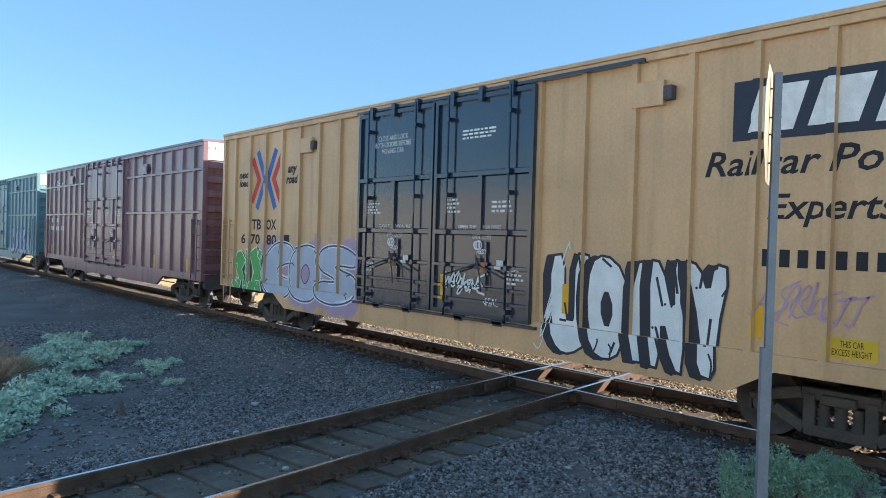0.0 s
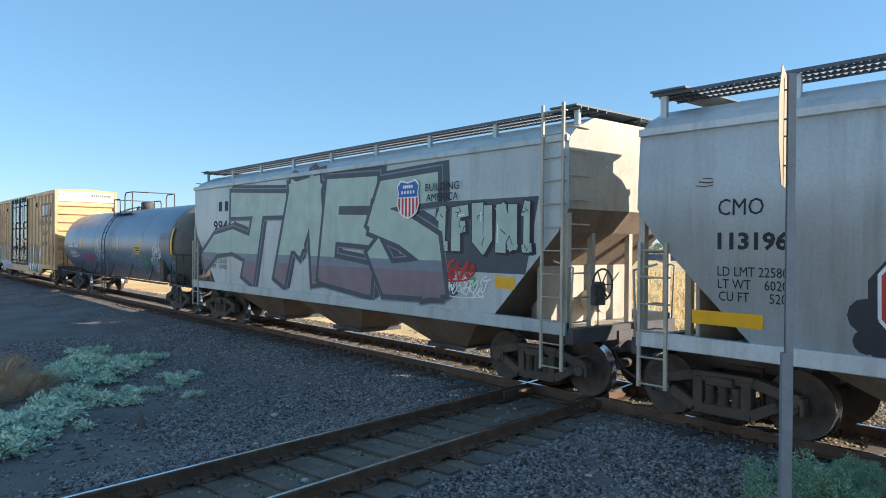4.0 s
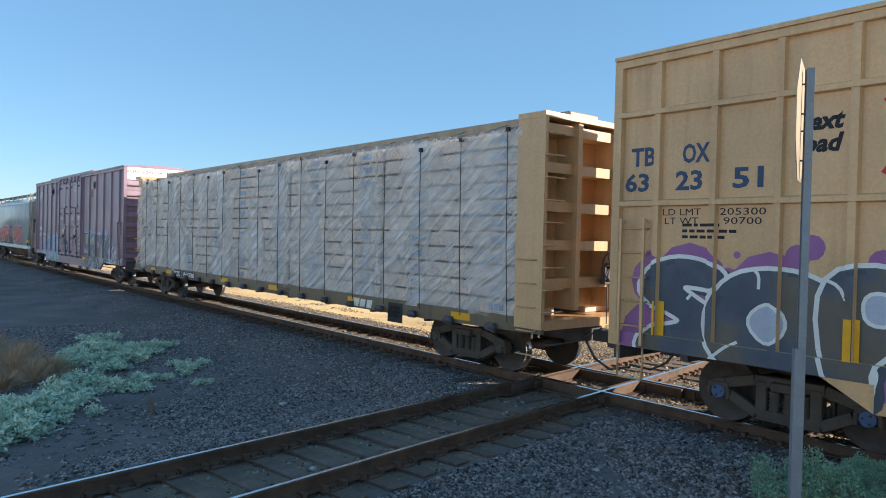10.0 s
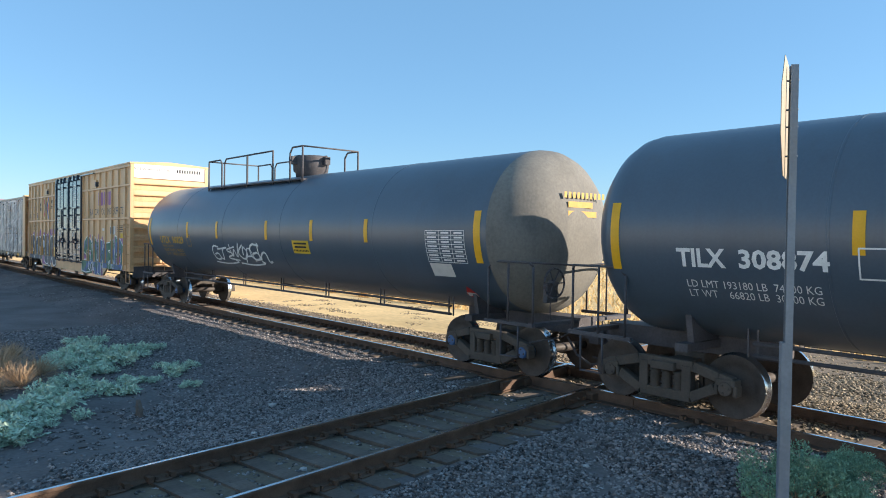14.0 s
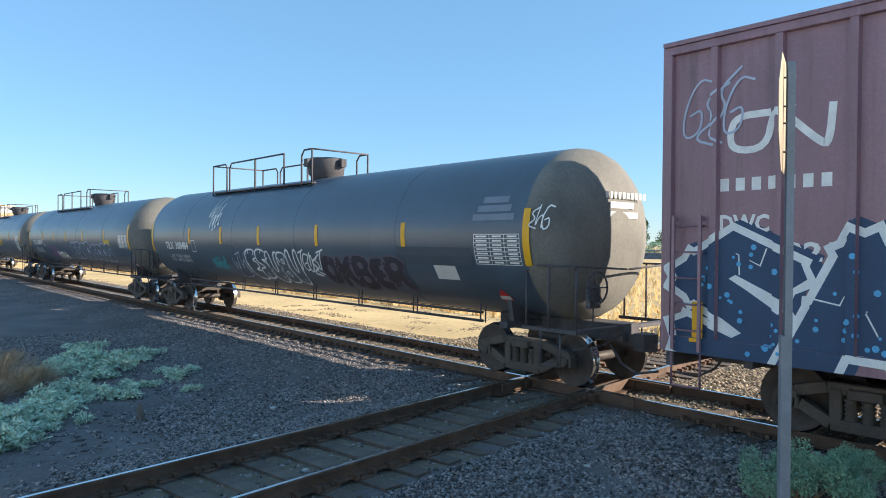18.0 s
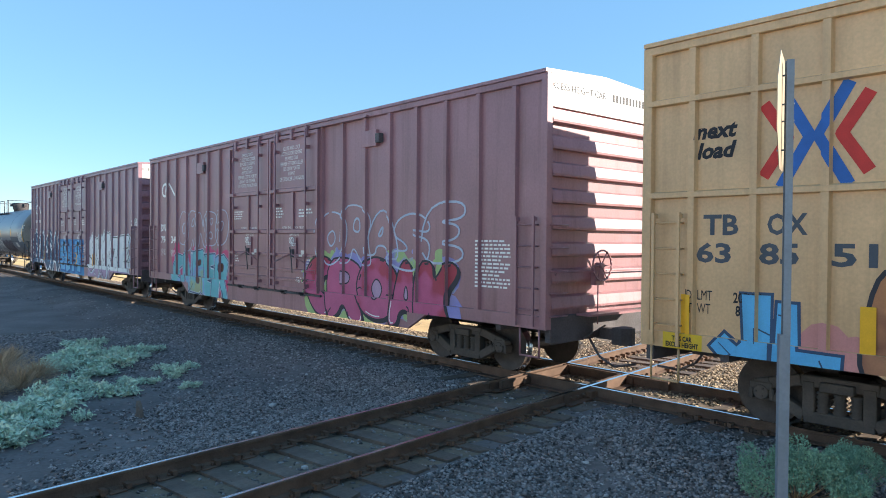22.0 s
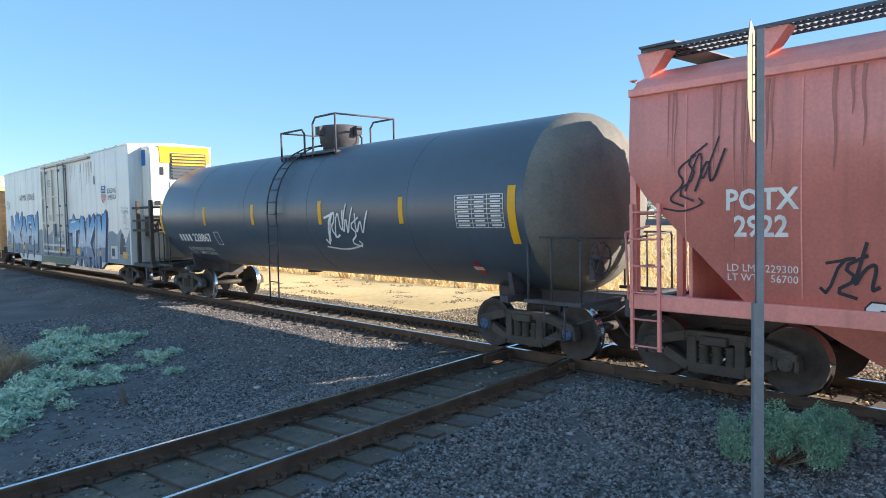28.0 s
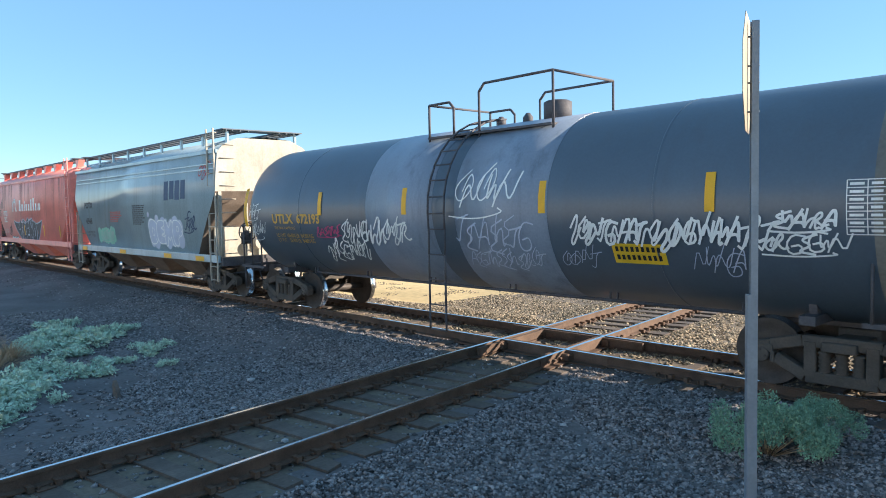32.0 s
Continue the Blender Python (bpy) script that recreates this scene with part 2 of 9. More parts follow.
def letters(body, size, mat, parent, x, z, y, label="", bold=0.0, shear=0.0, name="lettering", stretch=1.0, align="CENTER", facing="near", spacing=1.0):
    """Stencilled words on the near side (or on the rear end) of a thing; x and z are the middle of the text."""
    cu = bpy.data.curves.new(name, "FONT")
    cu.body, cu.size, cu.extrude, cu.offset, cu.shear, cu.align_x, cu.align_y = body, size, 0.001, bold, shear, align, "CENTER"
    cu.space_line, cu.space_character, cu.resolution_u = 0.95, spacing, 2
    tmp = new("tmp", cu)
    me = bpy.data.meshes.new_from_object(tmp.evaluated_get(bpy.context.evaluated_depsgraph_get()))
    bpy.data.objects.remove(tmp)
    me.materials.clear()
    me.materials.append(mat)
    me.transform(Matrix.Diagonal((stretch, 1, 1, 1)))
    me.transform(pose(0, 0, 0, 90, 0, 0) if facing == "near" else pose(0, 0, 0, 90, 0, 90))
    ob = new(name, me)
    ob.parent = parent
    ob.location = (x, y, z)
    return tagged(ob, label)


def bars(lines, mat, parent, x, z, y, w, h, name="stencil", label="", facing="near"):
    """Small writing as plain bars: a list of (share from, share to) pieces a line."""
    bm = bmesh.new()
    dz = h / len(lines)
    for i, pieces in enumerate(lines):
        zz = z + h / 2 - (i + 0.5) * dz
        for a, b in pieces:
            if facing == "near":
                bx(bm, x - w / 2 + a * w, x - w / 2 + b * w, y - 0.002, y, zz - dz * 0.32, zz + dz * 0.32)
            else:
                bx(bm, y, y + 0.002, x - w / 2 + a * w, x - w / 2 + b * w, zz - dz * 0.32, zz + dz * 0.32)
    return part(name, bm, mat, parent, label)


def plate(name, mat, parent, x0, x1, z0, z1, y, t=0.003, label=""):
    bm = bmesh.new()
    bx(bm, x0, x1, y - t, y, z0, z1)
    return part(name, bm, mat, parent, label)


# ---- ground, tracks ----
CROSS = 98.45  # heading of the crossing track, degrees from +X
CC = Vector((-8.380, 0.0, 0.0))  # middle of the diamond
CD = Vector((math.cos(radians(CROSS)), math.sin(radians(CROSS)), 0))
CN_ = Vector((-CD.y, CD.x, 0))


def cross_dist(x, y):
    return abs((Vector((x, y, 0)) - CC).dot(CN_))


def ground_z(x, y):
    """Height of the ground: two ballast ridges on a level yard, and the plain beyond."""
    z = -0.42
    e, edge = (abs(y), 2.35) if abs(y) - 0.8 < cross_dist(x, y) else (cross_dist(x, y), 1.5)
    if e < edge + 1.3:
        z += 0.212 * (1 - max(0.0, e - edge) / 1.3)
    z += (0.03 if e < edge + 0.5 else 0.05) * noise.noise((x * 0.25, y * 0.25, 0.3)) + 0.02 * noise.noise((x * 1.3, y * 1.3, 4.1))
    if y > 6:
        z -= min(0.25, (y - 6) * 0.02)
    return z


def grid_sheet(name, xs, ys, mat, inside, label):
    bm = bmesh.new()
    vs = {}
    for i, x in enumerate(xs):
        for j, y in enumerate(ys):
            vs[i, j] = bm.verts.new((x, y, ground_z(x, y)))
    for i in range(len(xs) - 1):
        for j in range(len(ys) - 1):
            f = bm.faces.new((vs[i, j], vs[i + 1, j], vs[i + 1, j + 1], vs[i, j + 1]))
            f.smooth = True
            f.material_index = inside(0.5 * (xs[i] + xs[i + 1]), 0.5 * (ys[j] + ys[j + 1]))
    ob = new(name, finish(bm, name, mat))
    return tagged(ob, label, kind="structure")


def steps(edges):
    out = []
    for a, b, s in edges:
        k = max(1, round((b - a) / s))
        out += [a + (b - a) * i / k for i in range(k)]
    return out + [edges[-1][1]]


XS = steps([(-4000, -600, 400), (-600, -120, 40), (-120, -34, 4), (-34, 6, 0.4), (6, 40, 4), (40, 600, 60), (600, 4000, 500)])
YS = steps([(-4000, -400, 600), (-400, -40, 40), (-40, -14, 4), (-14, 8, 0.4), (8, 40, 3), (40, 400, 40), (400, 4000, 500)])
grid_sheet("ground", XS, YS, [GROUND, FIELD, BOUNCEDIRT, BROWNGROUND], lambda x, y: 1 if (y > 9.5 or y > 2.8 and x < -15.5) and cross_dist(x, y) > 4 else 2 if y < -12 else 3 if y > -0.4 or cross_dist(x, y) < 1.1 else 0, "level dirt and gravel ground running into a dry golden field")

RAIL_PROFILE = [(-0.07, -0.172), (0.07, -0.172), (0.07, -0.158), (0.012, -0.14), (0.012, -0.045), (0.036, -0.035), (0.036, -0.01), (0.029, -0.002), (0.023, 0), (-0.023, 0), (-0.029, -0.002), (-0.036, -0.01), (-0.036, -0.035), (-0.012, -0.045), (-0.012, -0.14), (-0.07, -0.158)]


def rail(parent, off, a, b, origin, along, bright=(7, 8, 9), label="rusty rail with a polished running face"):
    """A length of rail at a sideways distance off, from a to b along the track."""
    bm = bmesh.new()
    side = Vector((-along.y, along.x, 0))
    k = len(RAIL_PROFILE)
    rings = []
    for s in (a, b):
        rings.append([bm.verts.new(origin + along * s + side * (off + p[0]) + Vector((0, 0, p[1]))) for p in RAIL_PROFILE])
    for i in range(k):
        f = bm.faces.new((rings[0][i], rings[0][(i + 1) % k], rings[1][(i + 1) % k], rings[1][i]))
        f.material_index = 1 if i in bright else 0
    bm.faces.new(rings[0][::-1])
    bm.faces.new(rings[1])
    return part("rail", bm, [RAILSIDE, TREAD], parent, label)


HALF = 0.752
EX = Vector((1, 0, 0))
main_track = tagged(new("track_main"), "main railway track with rusty rails on timber ties", "railway track", kind="structure")
cross_track = tagged(new("track_crossing"), "crossing railway track with rusty rails on timber ties", "railway track", kind="structure")
ZERO = Vector((0, 0, 0))
GAP = 1.0
for s in (-1, 1):
    rail(main_track, s * HALF, -400, CC.x - GAP - 0.75, ZERO, EX)
    rail(main_track, s * HALF, CC.x + GAP + 0.75, 60, ZERO, EX)
    rail(cross_track, s * HALF, -60, -GAP - 0.75, CC, CD, (8,), "rusty rail with a narrow worn running face")
    rail(cross_track, s * HALF, GAP + 0.75, 200, CC, CD, (8,), "rusty rail with a narrow worn running face")


def tie_mesh(seed):
    rnd = random.Random(seed)
    bm = bmesh.new()
    bx(bm, -0.115, 0.115, -1.3, 1.3, -0.36, -0.172)
    for v in bm.verts:
        v.co += Vector((rnd.uniform(-0.012, 0.012), rnd.uniform(-0.06, 0.06), rnd.uniform(-0.012, 0.004)))
    for s in (-1, 1):
        bx(bm, -0.09, 0.09, s * HALF - 0.17, s * HALF + 0.17, -0.172, -0.160, 1)
        for dx in (-0.06, 0.06):
            for dy in (-0.1, 0.1):
                bx(bm, dx - 0.012, dx + 0.012, s * HALF + dy - 0.016, s * HALF + dy + 0.016, -0.16, -0.128, 1)
        for dx in (-0.13, 0.13):
            bx(bm, dx - 0.03, dx + 0.03, s * HALF - 0.12, s * HALF + 0.12, -0.178, -0.115, 1)
    return finish(bm, "tie", [TIMBER, RAILSIDE])


TIES = [tie_mesh(i) for i in range(6)]
rnd = random.Random(5)


def lay_ties(track, origin, along, a, b):
    s = a
    while s < b:
        ob = new("tie", rnd.choice(TIES))
        p = origin + along * s
        ob.matrix_basis = Matrix.Translation(p + Vector((0, 0, rnd.uniform(-0.012, 0.006)))) @ Matrix.Rotation(math.atan2(along.y, along.x) + rnd.uniform(-0.02, 0.02), 4, "Z")
        ob.parent = track
        s += 0.53 + rnd.uniform(-0.03, 0.03)


lay_ties(main_track, ZERO, EX, -62, -11.2)
lay_ties(main_track, ZERO, EX, -5.6, 3)
lay_ties(cross_track, CC, CD, -12, -2.4)
lay_ties(cross_track, CC, CD, 2.4, 30)

# the diamond: cast frog pieces, running and guard rails, long timbers below
diamond = tagged(new("diamond_crossing"), "cast steel diamond where two railway tracks cross", "rail crossing", kind="structure")


def straight(parent, name, origin, along, off, a, b, w, z0, z1, mats, top=None):
    bm = bmesh.new()
    side = Vector((-along.y, along.x, 0))
    vs = []
    for s in (a, b):
        for o in (off - w / 2, off + w / 2):
            for z in (z0, z1):
                vs.append(bm.verts.new(origin + along * s + side * o + Vector((0, 0, z))))
    for i, q in enumerate(((0, 1, 3, 2), (4, 6, 7, 5), (0, 4, 5, 1), (2, 3, 7, 6), (0, 2, 6, 4), (1, 5, 7, 3))):
        bm.faces.new([vs[k] for k in q]).material_index = 1 if i == 5 and top else 0
    return part(name, bm, mats, parent)


for s in (-1, 1):
    cuts = [-1.75, -0.86, -0.72, 0.72, 0.86, 1.75]
    for origin, along in ((CC, EX), (CC, CD)):
        straight(diamond, "running_rail", origin, along, s * HALF, -1.75, 1.75, 0.06, -0.172, 0.0 if along is EX else -0.002, [RAILSIDE, TREAD], True)
        straight(diamond, "guard_rail", origin, along, s * (HALF - 0.115), -1.55, 1.55, 0.055, -0.16, -0.012 if along is EX else -0.016, [RAILSIDE])
        straight(diamond, "base_plate", origin, along, s * HALF, -1.75, 1.75, 0.34, -0.19, -0.165 if along is EX else -0.168, [RAILSIDE])
for s in (-1, 1):
    for u in (-1, 1):
        c = CC + EX * (s * HALF * 1.0) + CD * (u * HALF / CD.y) + EX * (-0.0)
        bm = bmesh.new()
        bx(bm, c.x - 0.2, c.x + 0.2, c.y - 0.2, c.y + 0.2, -0.17, -0.045)
        part("frog_casting", bm, RAILSIDE, diamond, "", 0.02)
        for k in range(3):
            bm = bmesh.new()
            d = CD * (0.28 + 0.2 * k) * u
            rod(bm, c + d + Vector((-0.09, 0, -0.1)), c + d + Vector((0.09, 0, -0.1)), 0.022)
            part("bolt", bm, RAILSIDE, diamond)
for k in range(7):
    bm = bmesh.new()
    x = CC.x - 1.9 + k * 0.64
    bx(bm, x - 0.13, x + 0.13, -1.75, 1.75, -0.38, -0.19)
    part("timber", bm, TIMBER, diamond, "", 0.012)

# ---- loose ballast ----
def pebble_field(name, spots, sizes, mat, label, seed):
    """Angular stones on the ground, joined into one mesh."""
    rg = np.random.default_rng(seed)
    base = np.array([(1, 0, 0), (-1, 0, 0), (0, 1, 0), (0, -1, 0), (0, 0, 1), (0, 0, -1), (0.6, 0.6, 0.45), (-0.6, -0.55, 0.5)], float)
    tris = np.array([(0, 6, 4), (6, 2, 4), (2, 1, 4), (1, 7, 4), (7, 3, 4), (3, 0, 4), (0, 2, 6), (1, 3, 7), (2, 0, 5), (1, 2, 5), (3, 1, 5), (0, 3, 5)])
    k = len(spots)
    v = base[None] * rg.uniform(0.6, 1.35, (k, 8, 1)) + rg.uniform(-0.22, 0.22, (k, 8, 3))
    v *= sizes[:, None, None] * rg.uniform(0.7, 1.2, (k, 1, 3)) * np.array([1, 1, 0.75])
    a = rg.uniform(0, math.tau, k)
    c, s = np.cos(a)[:, None], np.sin(a)[:, None]
    x, y = v[:, :, 0] * c - v[:, :, 1] * s, v[:, :, 0] * s + v[:, :, 1] * c
    v = np.stack([x, y, v[:, :, 2]], 2) + spots[:, None, :]
    f = (tris[None] + (np.arange(k) * 8)[:, None, None]).reshape(-1, 3)
    me = bpy.data.meshes.new(name)
    me.vertices.add(k * 8)
    me.vertices.foreach_set("co", v.reshape(-1))
    me.loops.add(len(f) * 3)
    me.loops.foreach_set("vertex_index", f.reshape(-1).astype(np.int32))
    me.polygons.add(len(f))
    me.polygons.foreach_set("loop_start", np.arange(0, len(f) * 3, 3, dtype=np.int32))
    me.update(calc_edges=True)
    me.materials.append(mat)
    return tagged(new(name, me), label, kind="stuff")


def scatter(n, x0, x1, y0, y1, keep, lift, seed):
    rg = np.random.default_rng(seed)
    out = []
    for x, y in zip(rg.uniform(x0, x1, n), rg.uniform(y0, y1, n)):
        if keep(x, y):
            out.append((x, y, ground_z(x, y) + lift))
    return np.array(out)


def near_keep(x, y):
    # the weedy strip carries dirt, not ballast
    d = math.hypot((x + 14.5) / 5.5, (y + 8.6) / 2.6)
    if cross_dist(x, y) < 1.3 and noise.noise((x * 9, y * 9, 2)) < 0.1:
        return False
    return d > 1 or noise.noise((x, y, 9)) > 0.3 * (1 - d) * 3 or noise.noise((x * 7, y * 7, 5)) > 0.22


ballast_spots = np.concatenate([scatter(50000, -24, -1, -9.2, -0.2, near_keep, 0.0, 1), scatter(80000, -12.5, -1, -8.6, -1.2, lambda x, y: near_keep(x, y) and cross_dist(x, y) > 1.35, 0.004, 6), scatter(9000, -60, -24, -4, 4, lambda x, y: True, 0.0, 3)])
rg = np.random.default_rng(4)
pebble_field("ballast", ballast_spots, rg.uniform(0.012, 0.03, len(ballast_spots)) * rg.choice([1.0, 1.0, 1.0, 1.35], len(ballast_spots)), BALLAST, "loose angular grey ballast stones round the tracks", 7)
far_spots = np.concatenate([scatter(22000, -30, -1, -0.2, 9, lambda x, y: x > -16 or y < 2.8 or noise.noise((x, y, 3)) > 0.25, 0.0, 2), scatter(34000, -16, 3, 0.2, 6.5, lambda x, y: cross_dist(x, y) > 1.2 or noise.noise((x * 9, y * 9, 2)) > 0.1, 0.0, 12)])
pebble_field("ballast", far_spots, rg.uniform(0.016, 0.045, len(far_spots)), BROWNBALLAST, "brown ballast stones beyond the main track", 8)


# ---- sign post ----
post = thing("stop_sign", "galvanised perforated steel post with a sign seen edge-on", "road sign", pose(-1.83, -6.355, -0.45))

# an unseen pale wall, added behind the camera to bounce sunlight onto the train
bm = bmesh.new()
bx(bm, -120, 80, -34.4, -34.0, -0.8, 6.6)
tagged(new("bounce_wall", finish(bm, "bounce_wall", surface("pale bounce wall", srgb("ccccc4"), 0.9, 0, 0.12, 0.3, 8, 0.3, srgb("b0aca0"), 0.3, VERT))), "long plain pale wall, unseen, added to bounce sunlight", "wall", kind="structure")


# ---- railway cars ----
WHEEL_R = 0.46
# shared meshes of the running gear
def wheelset_mesh():
    bm = bmesh.new()
    for s in (-1, 1):
        lathe(bm, [(s * 0.80, 0.10), (s * 0.78, 0.26), (s * 0.79, 0.34), (s * 0.818, 0.39), (s * 0.82, WHEEL_R - 0.005)], "y", 28, 0, True, (0, 0, 0), False)
        lathe(bm, [(s * 0.82, WHEEL_R - 0.004), (s * 0.72, WHEEL_R), (s * 0.705, WHEEL_R + 0.026), (s * 0.685, WHEEL_R + 0.026)], "y", 28, 1, True, (0, 0, 0), False)
        lathe(bm, [(s * 0.685, WHEEL_R + 0.024), (s * 0.69, 0.36), (s * 0.71, 0.3), (s * 0.70, 0.085)], "y", 28, 0, True, (0, 0, 0), False)
        lathe(bm, [(s * 0.8, 0.085), (s * 1.0, 0.085), (s * 1.0, 0.105), (s * 1.09, 0.105), (s * 1.10, 0.09)], "y", 14, 2)
        for k in range(3):
            a = k * math.tau / 3
            rod(bm, (math.cos(a) * 0.06, s * 1.09, math.sin(a) * 0.06), (math.cos(a) * 0.06, s * 1.115, math.sin(a) * 0.06), 0.016, 6, None, 0)
    rod(bm, (0, -0.8, 0), (0, 0.8, 0), 0.085, 12)
    return bm


CAPBLUE = paint("blue bearing cap paint", "3d5f8c", 0.5, 0.4)
WHEELSETS = {k: finish(wheelset_mesh(), "wheelset", [WHEELSTEEL, TREAD, m]) for k, m in (("plain", TRUCK), ("blue", CAPBLUE))}
WB = 0.97  # half the wheelbase


def side_frame_mesh():
    bm = bmesh.new()
    # frame as beams: top chord, bottom chord, columns, journal boxes
    def beam(pts, w, y0=-0.07, y1=0.07):
        for a, b in zip(pts, pts[1:]):
            d = Vector((b[0] - a[0], b[1] - a[1]))
            d.normalize()
            nx, nz = -d.y * w / 2, d.x * w / 2
            prism(bm, [(a[0] + nx, a[1] + nz), (a[0] - nx, a[1] - nz), (b[0] - nx, b[1] - nz), (b[0] + nx, b[1] + nz)], "y", y0, y1)
    beam([(-1.06, 0.55), (-0.86, 0.60), (-0.46, 0.70), (0.46, 0.70), (0.86, 0.60), (1.06, 0.55)], 0.15)
    beam([(-0.80, 0.44), (-0.42, 0.24), (0.42, 0.24), (0.80, 0.44)], 0.15, -0.075, 0.075)
    beam([(-0.36, 0.24), (-0.36, 0.70)], 0.15, -0.08, 0.08)
    beam([(0.36, 0.24), (0.36, 0.70)], 0.15, -0.08, 0.08)
    for s in (-1, 1):
        bx(bm, s * WB - 0.15, s * WB + 0.15, -0.09, 0.09, 0.50, 0.60)
        bx(bm, s * WB - 0.17, s * WB - 0.11, -0.09, 0.09, 0.36, 0.52)
        bx(bm, s * WB + 0.11, s * WB + 0.17, -0.09, 0.09, 0.36, 0.52)
    return bm


def spring_mesh():
    bm = bmesh.new()
    lathe(bm, [(0.28 + k * 0.028, 0.062 if k % 2 else 0.088) for k in range(12)], "z", 10)
    return bm


SIDE_FRAME = finish(side_frame_mesh(), "side_frame", TRUCK, 0.012)
SPRINGS = finish(spring_mesh(), "spring", TRUCK)
bm = bmesh.new()
bx(bm, -0.2, 0.2, -1.15, 1.15, 0.6, 0.72)
bx(bm, -0.26, 0.26, -0.35, 0.35, 0.55, 0.8)
for s in (-1, 1):
    bx(bm, s * 0.42 - 0.05, s * 0.42 + 0.05, -0.9, 0.9, 0.34, 0.46)
    for u in (-1, 1):
        bx(bm, s * 0.47 - 0.03, s * 0.47 + 0.03, u * 0.75 - 0.1, u * 0.75 + 0.1, 0.25, 0.58)
BOLSTER = finish(bm, "truck", TRUCK, 0.01)
rolling = []  # wheelsets to be keyed, with their car


def add_truck(car, x, caps="plain"):
    t = part("truck", BOLSTER, None, car, "dusty cast steel truck with two wheelsets")
    t.location = (x, 0, 0)
    for s in (-1, 1):
        f = part("side_frame", SIDE_FRAME, None, t)
        f.location = (0, s * 1.0, 0)
        for sx in (-0.2, 0, 0.2):
            g = part("spring", SPRINGS, None, t)
            g.location = (sx, s * 1.0, 0)
        w = part("wheelset", WHEELSETS[caps], None, t)
        w.location = (s * WB, 0, WHEEL_R)
        rolling.append((w, car))
    return t


def coupler_mesh():
    bm = bmesh.new()
    bx(bm, 0, 0.42, -0.08, 0.08, 0.72, 0.92)
    prism(bm, [(0.42, -0.2), (0.62, -0.2), (0.74, -0.06), (0.74, 0.04), (0.6, 0.0), (0.6, 0.16), (0.42, 0.16)], "z", 0.66, 0.96)
    pipe(bm, [(0.05, -0.35, 0.75), (0.3, -0.38, 0.45), (0.55, -0.3, 0.3), (0.85, -0.1, 0.36)], 0.022)
    pipe(bm, [(0.02, -1.35, 0.72), (0.1, -0.6, 0.76), (0.25, -0.15, 0.98)], 0.014)
    return bm


COUPLER = finish(coupler_mesh(), "coupler", DARK)
cars = []


def car_base(name, label, q0, q1, group="cars of the train"):
    """The Empty of one car, whose ends stand at q0 and q1 along the train."""
    car = thing(name, label, "freight car", pose((q0 + q1) / 2, 0, 0), group)
    cars.append((car, (q0 + q1) / 2))
    return car, (q1 - q0) / 2


def couplers(car, x):
    for s in (-1, 1):
        c = part("coupler", COUPLER, None, car, "grimy knuckle coupler with air hose")
        c.matrix_basis = pose(s * x, 0, 0, 0, 0, 0 if s > 0 else 180)


RUNGS = {}


def rung_mesh(w):
    """One bent grab bar, w wide, standing off by 5 cm."""
    w = round(w, 2)
    if w not in RUNGS:
        bm = bmesh.new()
        for p, q in (((-w / 2, 0.06, 0), (-w / 2, -0.05, 0)), ((-w / 2, -0.05, 0), (w / 2, -0.05, 0)), ((w / 2, -0.05, 0), (w / 2, 0.06, 0))):
            rod(bm, p, q, 0.014, 5)
        RUNGS[w] = bm
        me = finish(bm, "grab_iron", DARK)
        RUNGS[w] = me
    return RUNGS[w]


def ladder(car, mat, x0, x1, z0, z1, n, y, name="grab_iron"):
    """A column of grab bars on the near side."""
    base = rung_mesh(abs(x1 - x0))
    key = (base.name, mat.name)
    if key not in RUNGS:
        me = base.copy()
        me.materials.clear()
        me.materials.append(mat)
        RUNGS[key] = me
    for k in range(n):
        g = part("grab_iron", RUNGS[key], None, car)
        g.location = ((x0 + x1) / 2, y, z0 + (z1 - z0) * k / max(1, n - 1))


def end_ladder(car, mat, x, y0, y1, z0, z1, n):
    """A column of grab bars on an end."""
    base = rung_mesh(abs(y1 - y0))
    key = (base.name, mat.name)
    if key not in RUNGS:
        me = base.copy()
        me.materials.clear()
        me.materials.append(mat)
        RUNGS[key] = me
    for k in range(n):
        g = part("grab_iron", RUNGS[key], None, car)
        g.matrix_basis = pose(x, (y0 + y1) / 2, z0 + (z1 - z0) * k / max(1, n - 1), 0, 0, 90 if x > 0 else -90)


def brake_wheel(car, mat, x, y, z):
    s = 1 if x > 0 else -1
    bm = bmesh.new()
    k = 18
    ring = [Vector((x + s * 0.14, y + 0.27 * math.cos(i * math.tau / k), z + 0.27 * math.sin(i * math.tau / k))) for i in range(k + 1)]
    pipe(bm, ring, 0.018, 5)
    for i in range(6):
        rod(bm, (x + s * 0.12, y, z), ring[i * 3], 0.012, 5)
    rod(bm, (x, y, z), (x + s * 0.16, y, z), 0.05, 8)
    bx(bm, x, x + s * 0.1, y - 0.14, y + 0.14, z - 0.35, z - 0.02)
    rod(bm, (x + s * 0.05, y, z - 0.3), (x + s * 0.05, y, 1.0), 0.012, 5)
    return part("brake_wheel", bm, mat, car, "hand brake wheel on the car's end")


EAVE, HW = 5.3, 1.58


def post_places(h, doors, posts):
    """Where the side posts stand: even steps from the doors to 0.74 m short of the ends, and the corners."""
    xs = [-h + 0.06]
    xs += [-h + 0.74 + (doors[0] + h - 0.74) * i / (posts - 1) for i in range(posts)]
    xs += [doors[1] + (h - 0.74 - doors[1]) * i / (posts - 1) for i in range(posts)]
    return xs + [h - 0.06]


